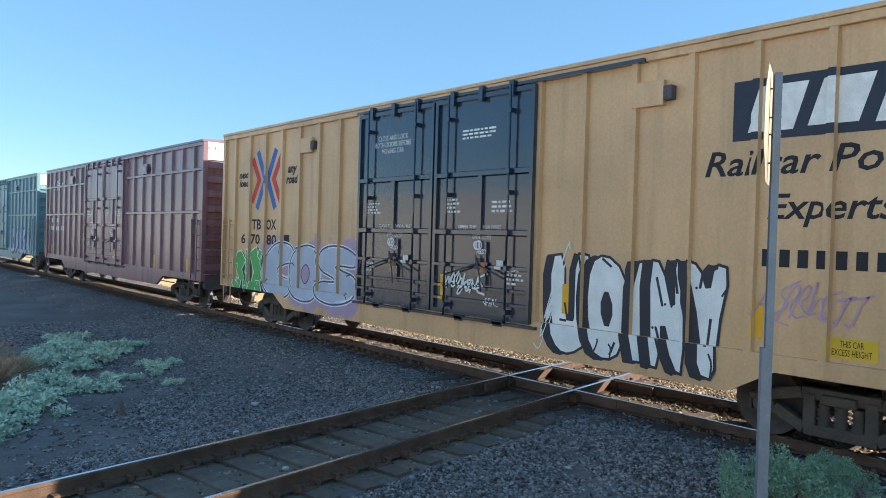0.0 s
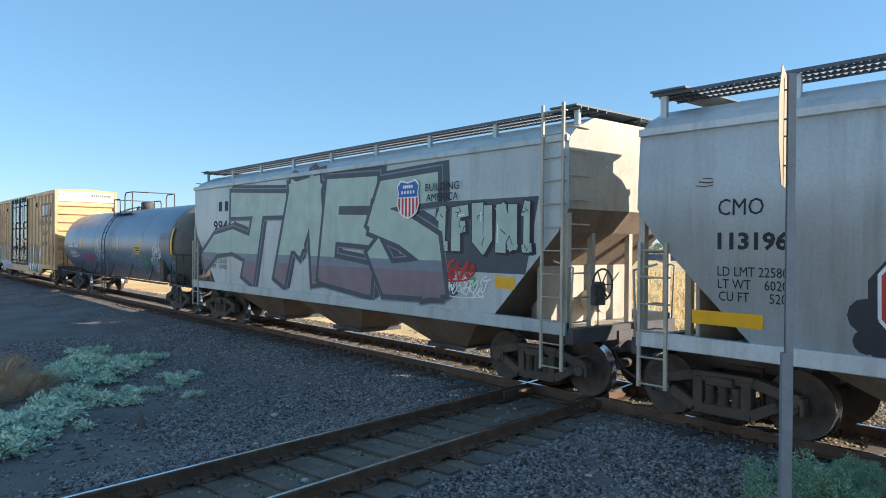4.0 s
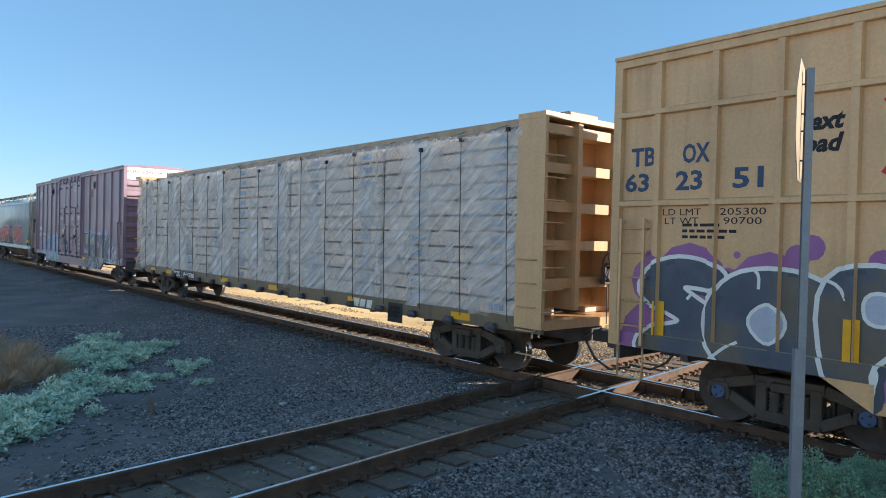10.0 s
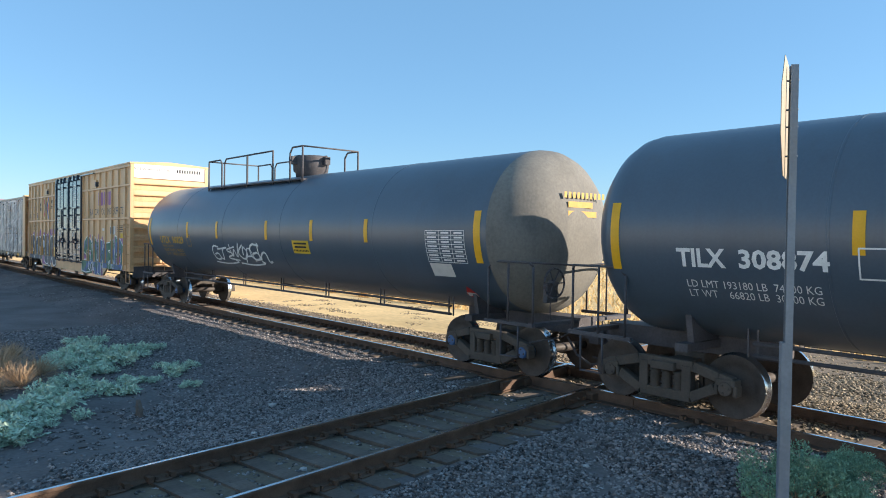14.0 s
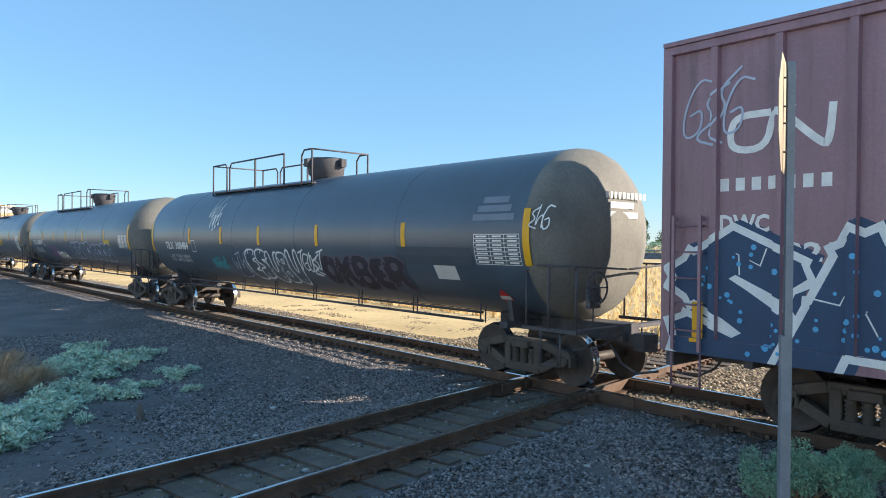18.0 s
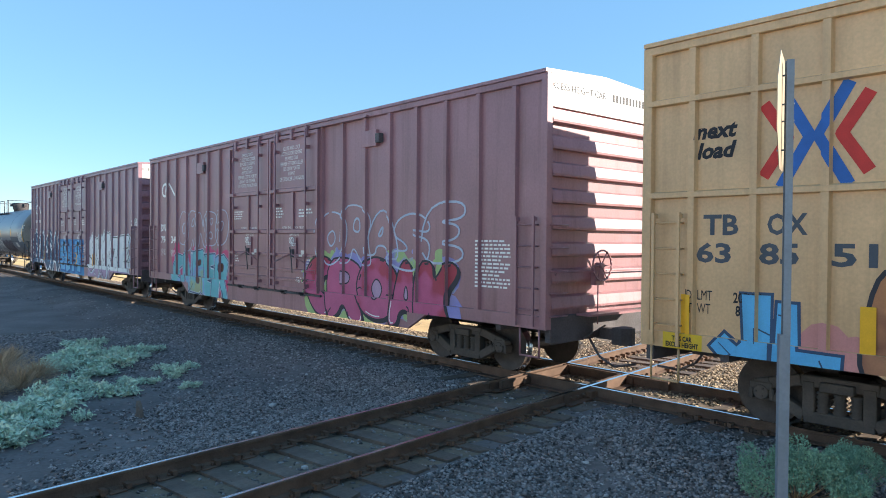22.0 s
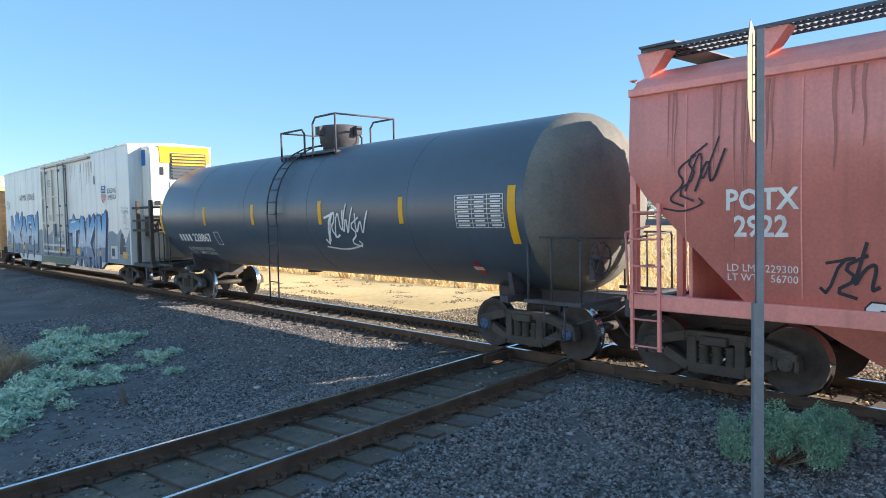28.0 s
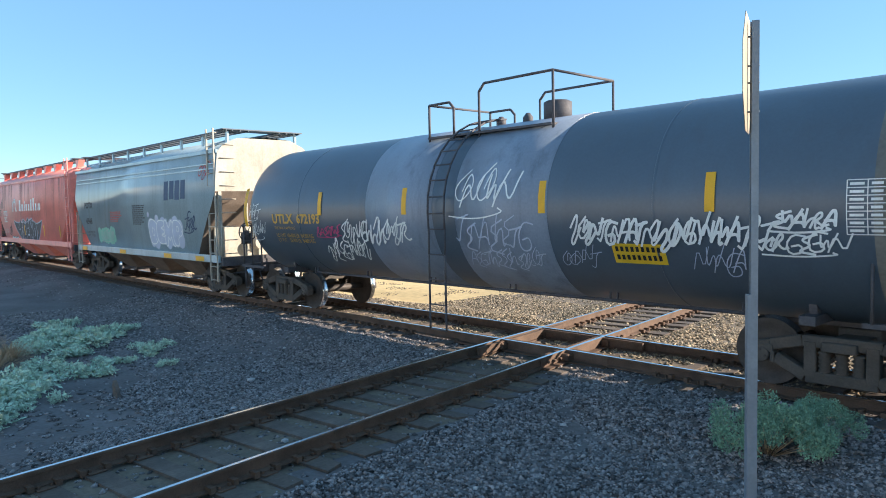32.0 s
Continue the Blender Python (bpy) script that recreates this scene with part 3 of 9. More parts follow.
def boxcar(name, label, q0, q1, side, door=None, posts=8, doors=(-2.62, 2.45), rails=(), top_end=None, roof=None, caps="plain", sill=0.64, end_mat=None):
    """A high boxcar with posts on its sides, plug doors, corrugated ends and a low roof."""
    car, h = car_base(name, label, q0, q1)
    y = -HW
    skin = HW - 0.07
    body = bmesh.new()
    bx(body, -h + 0.06, h - 0.06, -skin, skin, 1.05, EAVE - 0.02)
    part("body", body, side, car)
    for s in (-1, 1):
        # top chord, side sill, corner posts
        bm = bmesh.new()
        bx(bm, -h, h, s * skin, s * (HW + 0.002), EAVE - 0.12, EAVE)
        part("top_chord", bm, side, car, "", 0.01)
        bm = bmesh.new()
        prism(bm, [(-h, 1.2), (-h, 0.98), (-h + 3.1, 0.98), (-h + 3.7, sill), (h - 3.7, sill), (h - 3.1, 0.98), (h, 0.98), (h, 1.2)], "y", s * skin, s * (HW + 0.004))
        part("side_sill", bm, side, car)
    xs = post_places(h, doors, posts)
    for s in (-1, 1):
        for i, x in enumerate(xs):
            w = 0.066
            bm = bmesh.new()
            prism(bm, [(x - w, s * skin), (x - w * 0.72, s * HW), (x + w * 0.72, s * HW), (x + w, s * skin)], "z", 1.2, EAVE - 0.12)
            part("side_post", bm, side, car)
    for z in rails:
        for a, b in ((xs[0], doors[0] - 0.03), (doors[1] + 0.03, xs[-1])):
            bm = bmesh.new()
            prism(bm, [(-skin, z - 0.055), (-HW - 0.012, z - 0.04), (-HW - 0.012, z + 0.03), (-skin, z + 0.055)], "x", a, b)
            part("side_rail", bm, side, car)
    # doors: sheet, raised frame, ribs, lock rods with their guides, latch gear
    dm = door or side
    half = (doors[0] + doors[1]) / 2
    face = -HW - 0.03
    for a, b in ((doors[0] + 0.03, half - 0.025), (half + 0.025, doors[1] - 0.03)):
        d = bmesh.new()
        bx(d, a, b, face, -skin, 1.14, EAVE - 0.16)
        d = part("door", d, dm, car, "plug door with locking rods", 0.008)
        for p, q, z0, z1 in ((a, a + 0.075, 1.14, EAVE - 0.16), (b - 0.075, b, 1.14, EAVE - 0.16), (a + 0.075, b - 0.075, 1.14, 1.22), (a + 0.075, b - 0.075, EAVE - 0.24, EAVE - 0.16)):
            bm = bmesh.new()
            bx(bm, p, q, face - 0.055, face, z0, z1)
            part("door_frame", bm, dm, d)
        for z in (1.42, 1.66, 2.05, 2.66, 3.72):
            bm = bmesh.new()
            t = 0.04 if z > 2.5 else 0.025
            prism(bm, [(face, z - t * 1.5), (face - 0.06, z - t), (face - 0.06, z + t), (face, z + t * 1.5)], "x", a + 0.075, b - 0.075)
            part("door_rib", bm, dm, d)
        for f in (0.17, 0.8):
            x = a + (b - a) * f
            bm = bmesh.new()
            rod(bm, (x, face - 0.1, 1.1), (x, face - 0.1, EAVE - 0.1), 0.02)
            part("locking_rod", bm, dm, d)
            for z in (1.3, 2.05, 2.66, 3.35, 3.72, 4.75):
                bm = bmesh.new()
                bx(bm, x - 0.036, x + 0.036, face - 0.13, face, z - 0.04, z + 0.04)
                part("rod_guide", bm, dm, d)
        x = a + (b - a) * 0.5
        bm = bmesh.new()
        bx(bm, x - 0.055, x + 0.055, face - 0.05, face, 2.66, 3.7)
        part("door_stiffener", bm, dm, d)
        for f in (0.2, 0.5, 0.8):
            bm = bmesh.new()
            x = a + (b - a) * f
            bx(bm, x - 0.05, x + 0.05, face - 0.1, face, EAVE - 0.3, EAVE - 0.04)
            part("door_hanger", bm, dm, d)
        x = a + (b - a) * 0.52
        bm = bmesh.new()
        bx(bm, x - 0.16, x + 0.16, face - 0.045, face, 1.72, 2.5)
        part("latch_plate", bm, dm, d)
        bm = bmesh.new()
        bx(bm, x - 0.07, x + 0.07, face - 0.1, face - 0.045, 2.0, 2.2)
        pipe(bm, [(x - 0.04, face - 0.11, 2.25), (x + 0.1, face - 0.14, 1.9), (x + 0.14, face - 0.14, 1.6)], 0.014)
        part("door_latch", bm, DARK, d)
        bm = bmesh.new()
        xa, xb = a + (b - a) * 0.17, a + (b - a) * 0.8
        pipe(bm, [(xa, face - 0.1, 1.86), (x, face - 0.11, 2.1), (xb, face - 0.1, 1.86)], 0.016)
        part("latch_bar", bm, dm, d)
        for f in (0.3, 0.7):
            bm = bmesh.new()
            x = a + (b - a) * f
            prism(bm, [(x - 0.14, 1.13), (x + 0.14, 1.13), (x + 0.08, 1.03), (x - 0.08, 1.03)], "y", face - 0.04, -HW - 0.004)
            part("door_roller", bm, DARK, d)
    for z, mm in ((1.085, DARK), (EAVE - 0.1, dm)):
        bm = bmesh.new()
        bx(bm, doors[0] - 0.1, doors[1] + (2.0 if z > 2 else 0.1), -HW - 0.07, -skin, z - 0.025, z + 0.025)
        part("door_track", bm, mm, car)
    # small boxes on the upper side: vent lid and its plate
    for x in (doors[0] - 2.15, doors[1] + 2.2):
        bm = bmesh.new()
        bx(bm, x - 0.42, x + 0.1, -HW - 0.012, -skin, EAVE - 0.78, EAVE - 0.42)
        plate_ = part("side_plate", bm, side, car, "", 0.006)
        bm = bmesh.new()
        bx(bm, x + 0.12, x + 0.26, -HW - 0.06, -skin, EAVE - 0.72, EAVE - 0.52)
        part("vent_box", bm, DARK, plate_, "small dark vent box", 0.008)
    # ends
    em = end_mat or side
    for s in (-1, 1):
        for k in range(8):
            z = 1.4 + k * 0.455
            bm = bmesh.new()
            prism(bm, [(s * (h - 0.06), z - 0.1), (s * (h + 0.04), z - 0.09), (s * (h + 0.045), z - 0.05), (s * (h + 0.02), z + 0.12), (s * (h - 0.06), z + 0.16)], "y", -HW + 0.14, HW - 0.14)
            part("end_rib", bm, em, car)
        for u in (-1, 1):
            bm = bmesh.new()
            bx(bm, s * (h - 0.1), s * (h + 0.03), u * (HW - 0.14), u * (HW + 0.001), 0.98, EAVE - 0.01)
            part("corner_post", bm, em, car)
        bm = bmesh.new()
        bx(bm, s * (h - 0.07), s * (h + 0.012), -HW + 0.14, HW - 0.14, EAVE - 0.55, EAVE - 0.002)
        part("end_top", bm, top_end or em, car)
        bm = bmesh.new()
        bx(bm, s * (h - 0.1), s * (h + 0.02), -HW + 0.14, HW - 0.14, 0.75, 1.2)
        part("end_sill", bm, DARK, car)
    # roof
    rm = roof or side
    bm = bmesh.new()
    prism(bm, [(-HW - 0.03, EAVE), (HW + 0.03, EAVE), (HW + 0.03, EAVE + 0.06), (0, EAVE + 0.15), (-HW - 0.03, EAVE + 0.06)], "x", -h - 0.02, h + 0.02)
    part("roof", bm, rm, car, "low-pitched steel roof")
    for k in range(15):
        x = -h + (k + 0.5) * 2 * h / 15
        bm = bmesh.new()
        prism(bm, [(-HW + 0.2, EAVE + 0.054), (0, EAVE + 0.145), (HW - 0.2, EAVE + 0.054), (HW - 0.2, EAVE + 0.085), (0, EAVE + 0.175), (-HW + 0.2, EAVE + 0.085)], "x", x - 0.05, x + 0.05)
        part("roof_rib", bm, rm, car)
    # underframe
    bm = bmesh.new()
    bx(bm, -h + 0.1, h - 0.1, -0.35, 0.35, 0.72, 1.05)
    for k in range(9):
        x = -h + 1.2 + k * (2 * h - 2.4) / 8
        bx(bm, x - 0.06, x + 0.06, -1.45, 1.45, 0.86, 1.05)
    part("underframe", bm, DARK, car)
    bm = bmesh.new()
    lathe(bm, [(-0.6, 0.05), (-0.55, 0.2), (0.3, 0.2), (0.35, 0.05)], "x", 12, 0, True, (-1.6, -0.75, 0.72))
    bx(bm, 0.3, 0.7, -0.95, -0.6, 0.55, 0.86)
    pipe(bm, [(-5, -0.6, 0.66), (5, -0.6, 0.62)], 0.02)
    part("brake_gear", bm, DARK, car)
    for s in (-1, 1):
        add_truck(car, s * (h - 2.5), caps)
        ladder(car, side, s * (h - 0.4) - 0.2, s * (h - 0.4) + 0.2, 1.3, 2.75, 5, -HW)
        for dx in (-0.2, 0.2):
            bm = bmesh.new()
            x = s * (h - 0.4) + dx
            bx(bm, x - 0.022, x + 0.022, -HW - 0.085, -HW - 0.05, 1.02, 2.9)
            bx(bm, x - 0.03, x + 0.03, -HW - 0.05, -HW, 2.82, 2.88)
            part("ladder_stile", bm, side, car)
        end_ladder(car, em, s * (h + 0.03), -HW + 0.1, -HW + 0.52, 1.2, 2.75, 5)
        bm = bmesh.new()
        x = s * (h - 0.35)
        pipe(bm, [(x - 0.22, -HW + 0.03, 1.0), (x - 0.22, -HW + 0.03, 0.5), (x + 0.22, -HW + 0.03, 0.5), (x + 0.22, -HW + 0.03, 1.0)], 0.018)
        part("step", bm, side, car)
        bm = bmesh.new()
        bx(bm, s * (h + 0.02), s * (h + 0.34), -0.75, 0.75, 1.18, 1.22)
        pipe(bm, [(s * (h + 0.08), -1.4, 1.9), (s * (h + 0.12), -1.4, 1.95), (s * (h + 0.12), 1.4, 1.95), (s * (h + 0.08), 1.4, 1.9)], 0.014)
        part("end_platform", bm, em, car)
    brake_wheel(car, em, h + 0.05, -0.25, 2.05)
    couplers(car, h - 0.05)
    return car, h


SUNLITDUST = surface("road dust and sunlit tone on black paint", srgb("7c7a73"), 0.75, 0, 0.25, 0.9, 20, 0.05, srgb("42464c"), 0.5, (1, 1, 0.6))
SHELL = [2.67, 1.6]  # height of the axis and radius of the tank being built


def tank(name, label, q0, q1, mat, platform, ladder_x=None, bands=(), caps="plain", belly=True, axis=(2.67, 1.6)):
    """A tank car: shell with dished heads, dome and railings, stub sills, pipe under the belly."""
    SHELL[:] = axis
    TC, TR = axis
    car, h = car_base(name, label, q0, q1)
    bm = bmesh.new()
    prof = []
    n = 7
    for i in range(n + 1):
        a = math.pi / 2 * i / n
        prof.append((-h + 0.85 - 0.85 * math.cos(a), max(0.02, TR * math.sin(a) ** 0.8)))
    prof += [(-h + 0.85 + (2 * h - 1.7) * k / 8, TR) for k in range(1, 8)]
    for i in range(n, -1, -1):
        a = math.pi / 2 * i / n
        prof.append((h - 0.85 + 0.85 * math.cos(a), max(0.02, TR * math.sin(a) ** 0.8)))
    lathe(bm, prof, "x", 56, 0, True, (0, 0, TC))
    # the sunward head alone is lighter: dust, with sunlight painted into its colour
    for f in bm.faces:
        if f.calc_center_median().x > h - 0.8:
            f.material_index = 1
    part("shell", bm, [mat, SUNLITDUST], car, "smooth rolled tank shell with dished heads")
    for x, w, m2 in bands:
        bm = bmesh.new()
        lathe(bm, [(x - w / 2, TR + 0.002), (x - w / 2, TR + 0.008), (x + w / 2, TR + 0.008), (x + w / 2, TR + 0.002)], "x", 56, 0, True, (0, 0, TC))
        part("shell_band", bm, m2, car)
    for x, r in [(v, 0.012) for v in (-h * 0.62, -h * 0.25, h * 0.12, h * 0.55)]:
        bm = bmesh.new()
        lathe(bm, [(x - 0.02, TR), (x - 0.012, TR + 0.006), (x + 0.012, TR + 0.006), (x + 0.02, TR)], "x", 56, 0, True, (0, 0, TC))
        part("weld_seam", bm, mat, car)
    # stub sills and bolsters
    for s in (-1, 1):
        bm = bmesh.new()
        bx(bm, s * (h - 2.7), s * (h + 0.25), -0.25, 0.25, 0.8, 1.1)
        bx(bm, s * (h + 0.06), s * (h + 0.22), -1.42, 1.42, 1.0, 1.07)
        for u in (-1, 1):
            bx(bm, s * (h - 1.8), s * (h - 1.6), u * 0.25, u * 1.2, 0.92, 1.04)
            prism(bm, [(u * 0.25, 1.04), (u * 0.95, 1.04), (u * 1.1, 1.78), (u * 0.8, 1.52), (u * 0.25, 1.3)], "x", s * (h - 1.76), s * (h - 1.66))
            bx(bm, s * (h - 1.0), s * (h + 0.2), u * 1.4, u * 1.46, 1.0, 1.06)
        part("stub_sill", bm, DARK, car)
        add_truck(car, s * (h - 1.35), caps)
        # end railing and platform
        x = s * (h + 0.1)
        for u in (-1, 1):
            bm = bmesh.new()
            pipe(bm, [(x - s * 1.0, u * 1.45, 1.05), (x - s * 1.0, u * 1.45, 2.0), (x - s * 0.85, u * 1.45, 2.12), (x, u * 1.45, 2.12), (x + s * 0.05, u * 1.4, 2.05), (x + s * 0.05, u * 1.4, 1.05)], 0.022)
            pipe(bm, [(x - s * 0.5, u * 1.45, 1.05), (x - s * 0.5, u * 1.45, 2.12)], 0.02)
            part("end_railing", bm, DARK, car)
            bm = bmesh.new()
            pipe(bm, [(x - s * 0.2, u * 1.5, 1.0), (x - s * 0.2, u * 1.5, 0.45), (x - s * 0.62, u * 1.5, 0.45), (x - s * 0.62, u * 1.5, 1.0)], 0.018)
            part("stirrup_step", bm, DARK, car)
        bm = bmesh.new()
        pipe(bm, [(x, -1.42, 2.12), (x + s * 0.08, 0, 2.05), (x, 1.42, 2.12)], 0.02)
        part("end_hand_rail", bm, DARK, car)
    brake_wheel(car, DARK, h + 0.02, -0.85, 1.75)
    couplers(car, h + 0.02)
    # belly fittings
    if belly:
        for u in (-1, 1):
            bm = bmesh.new()
            for z in (0.95, 1.12):
                rod(bm, (-h + 2.6, u * 0.85, z), (h - 2.6, u * 0.85, z), 0.03)
            k = int((2 * h - 5.2) / 2.1)
            for i in range(k + 1):
                x = -h + 2.6 + i * (2 * h - 5.2) / k
                for d in (-0.07, 0.07):
                    bx(bm, x + d - 0.012, x + d + 0.012, u * 0.85 - 0.012, u * 0.85 + 0.012, 0.92, 1.6)
            part("belly_rail", bm, DARK, car, "safety railing hung under the tank")
    bm = bmesh.new()
    lathe(bm, [(0, 0.2), (0.3, 0.2), (0.32, 0.1)], "z", 14, 0, True, (-1.2, 0, 1.02))
    part("bottom_outlet", bm, DARK, car)
    # top platform, railing, dome
    loops, dx, small = platform
    top = TC + TR
    x0, x1 = loops[0][0], loops[-1][1]
    for u in (-1, 1):
        bm = bmesh.new()
        bx(bm, x0, x1, u * 0.5, u * 0.95, top - 0.22, top - 0.18)
        part("top_platform", bm, DARK, car)
    for i, (a, b) in enumerate(loops):
        last = i == len(loops) - 1
        z = top + (0.46 if i == 0 and len(loops) == 2 else 0.7)
        n = max(1, round((b - a) / 1.6))
        for u in (-1, 1):
            y = u * 0.9
            bm = bmesh.new()
            if i == 0:
                pipe(bm, [(a, y, top - 0.3), (a, y, z), (b - 0.12, y, z), (b, y, z - 0.12), (b, y, top - 0.3)], 0.026)
            elif last:
                pipe(bm, [(a, y, top - 0.3), (a, y, z - 0.14), (a + 0.14, y, z), (b, y, z), (b, y, top - 0.3)], 0.026)
            else:
                pipe(bm, [(a, y, top - 0.3), (a, y, z - 0.14), (a + 0.14, y, z), (b, y, z), (b, y, top - 0.3)], 0.026)
            for k in range(1, n):
                x = a + (b - a) * k / n
                bx(bm, x - 0.03, x + 0.03, y - 0.02, y + 0.02, top - 0.3, z)
            part("top_railing", bm, DARK, car, "black pipe railing on the tank's top")
        if i == 0 or last:
            bm = bmesh.new()
            x = a if i == 0 else b
            rod(bm, (x, -0.9, z), (x, 0.9, z), 0.024)
            part("end_bar", bm, DARK, car)
    bm = bmesh.new()
    if small:
        lathe(bm, [(top - 0.1, 0.26), (top + 0.3, 0.26), (top + 0.33, 0.2)], "z", 20, 0, True, (dx, 0, 0))
    else:
        lathe(bm, [(top - 0.1, 0.42), (top + 0.06, 0.44), (top + 0.12, 0.5), (top + 0.5, 0.54), (top + 0.56, 0.5), (top + 0.58, 0.2)], "z", 22, 0, True, (dx, 0, 0))
    part("dome", bm, DARK, car, "bolted protective valve housing")
    for k in range(3):
        bm = bmesh.new()
        if small:
            x = dx - 1.5 + k * 0.7
            lathe(bm, [(top - 0.05, 0.1), (top + 0.12, 0.1), (top + 0.2, 0.04)], "z", 10, 0, True, (x, 0.1, 0))
        else:
            a = 0.3 + 2.2 * k
            bx(bm, dx + 0.58 * math.cos(a) - 0.1, dx + 0.58 * math.cos(a) + 0.1, 0.58 * math.sin(a) - 0.08, 0.58 * math.sin(a) + 0.08, top + 0.3, top + 0.52)
        part("valve", bm, DARK, car)
    if ladder_x is not None:
        bm = bmesh.new()
        pts0, pts1 = [], []
        for i in range(15):
            a = radians(150 + i * (-150 + 0) / 14)
            a = math.pi * 0.5 + (math.pi * 0.80) * i / 14
            y, z = math.cos(a) * (TR + 0.12), TC + math.sin(a) * (TR + 0.12)
            if i > 9:
                y, z = -TR - 0.1, TC + 0.1 - (i - 9) * 0.47
            pts0.append((ladder_x - 0.22, y, z))
            pts1.append((ladder_x + 0.22, y, z))
        pipe(bm, pts0, 0.02)
        pipe(bm, pts1, 0.02)
        for a, b in zip(pts0, pts1):
            rod(bm, a, b, 0.015, 5)
        part("ladder", bm, DARK, car)
    return car, h


def shell_y(z):
    return -math.sqrt(max(0.0, SHELL[1] ** 2 - (z - SHELL[0]) ** 2))


def curved(car, name, mat, x0, x1, z0, z1, lift=0.006, label=""):
    """A patch of tape or paint that follows the tank shell."""
    bm = bmesh.new()
    k = 8
    rows = []
    for i in range(k + 1):
        z = z0 + (z1 - z0) * i / k
        nrm = Vector((0, shell_y(z), z - SHELL[0])).normalized()
        p = Vector((0, shell_y(z), z)) + nrm * lift
        rows.append([bm.verts.new(Vector((x, 0, 0)) + p) for x in (x0, x1)])
    for a, b in zip(rows, rows[1:]):
        bm.faces.new((a[0], a[1], b[1], b[0]))
    return part(name, bm, mat, car, label)


BAYDIRTSHADE = surface("dirty and shaded hopper steel", srgb("7d7064"), 0.7, 0, 0.25, 1.5, 20, 0.1, srgb("4c4038"), 0.5, (1.5, 1.5, 0.5))
HOPEND = surface("dirty cream end paint", srgb("b6afa0"), 0.6, 0, 0.2, 1.2, 20, 0.08, srgb("6c6050"), 0.5, (1.5, 1.5, 0.5))
WALKDARK = surface("dull grey grating", srgb("5c646c"), 0.6, 0.2, 0.2, 3, 30, 0.05)


def hopper(name, label, q0, q1, mat, top=4.22, walkz=4.85, bays=3, cut=(3.0, 1.75), caps="plain", base=1.25, brackets=True, curve=0.0, ends=None):
    """A covered hopper: sheeted body with sloping ends, roof walk, open ends with ladders, discharge bays."""
    car, h = car_base(name, label, q0, q1)
    zc, run = cut
    bm = bmesh.new()
    sec = []
    for i in range(9):
        f = i / 8
        z = base + (top - base) * f
        sec.append((1.5 + curve * math.sin(math.pi * f), z))
    loop = [(-y, z) for y, z in sec] + [(-1.3, top + 0.2), (-0.85, top + 0.4), (0, top + 0.46), (0.85, top + 0.4), (1.3, top + 0.2)] + [(y, z) for y, z in reversed(sec)]
    def endx(z):
        return h - (0 if z >= zc else (zc - z) / (zc - base) * run)
    rings = [[bm.verts.new((s * endx(z), y, z)) for y, z in loop] for s in (-1, 1)]
    k = len(loop)
    for i in range(k):
        f = bm.faces.new((rings[0][i], rings[0][(i + 1) % k], rings[1][(i + 1) % k], rings[1][i]))
        f.smooth = curve > 0
    for ring in rings:
        for i in range(k // 2 - 1):
            a, b, c, d = ring[i], ring[i + 1], ring[k - 2 - i], ring[k - 1 - i]
            bm.faces.new((a, b, c, d) if b is not c else (a, b, d))
    # end slopes below zc take a dark brown: dirt, with their shade painted in
    for f in bm.faces:
        c = f.calc_center_median()
        if abs(c.y) < 0.05 and abs(f.calc_center_median().x) > 1:
            f.material_index = 1 if c.z < zc else 2
    part("body", bm, [mat, BAYDIRTSHADE, HOPEND] if mat is not HOPRED else [mat, mat, mat], car, "sheet steel hopper body with sloping ends")
    # side ribs and chords
    for s in (-1, 1):
        bm = bmesh.new()
        bx(bm, -h, h, s * 1.48, s * 1.56, top - 0.05, top + 0.06)
        part("top_chord", bm, mat, car, "", 0.01)
        bm = bmesh.new()
        bx(bm, -h, h, s * 1.44, s * 1.58, base - 0.16, base + 0.06)
        part("side_sill", bm, mat, car, "", 0.01)
    # bays
    span = 2 * (h - run) - 0.6
    for b in range(bays):
        c = -span / 2 + (b + 0.5) * span / bays
        w = span / bays / 2 - 0.08
        bm = bmesh.new()
        t = [bm.verts.new((c + sx * w, sy * 1.4, base)) for sx, sy in ((-1, -1), (1, -1), (1, 1), (-1, 1))]
        u = [bm.verts.new((c + sx * 0.55, sy * 0.55, 0.42)) for sx, sy in ((-1, -1), (1, -1), (1, 1), (-1, 1))]
        for i in range(4):
            bm.faces.new((t[i], t[(i + 1) % 4], u[(i + 1) % 4], u[i]))
        bm.faces.new(u)
        bm.faces.new(t[::-1])
        bay = part("hopper_bay", bm, BAYDIRTSHADE if mat is not HOPRED else mat, car, "tapered discharge hopper, brown with road dirt")
        bm = bmesh.new()
        bx(bm, c - 0.62, c + 0.62, -0.65, 0.65, 0.34, 0.43)
        rod(bm, (c, -0.95, 0.36), (c, 0.95, 0.36), 0.035)
        part("outlet_gate", bm, DARK, bay)
    # centre sill, end structure
    em = ends or (mat if mat is HOPRED else HOPEND)
    for s in (-1, 1):
        bm = bmesh.new()
        bx(bm, s * (h - 0.86), s * (h - 0.8), -1.3, 1.3, 1.15, 2.4)
        part("shear_plate", bm, em, car, "dusty upright end plate", 0.01)
        bm = bmesh.new()
        bx(bm, s * (h - run - 0.6), s * (h + 0.15), -0.3, 0.3, 0.72, 1.1)
        bx(bm, s * (h - 0.05), s * (h + 0.12), -1.5, 1.5, 0.95, 1.2)
        part("stub_sill", bm, DARK, car)
        bm = bmesh.new()
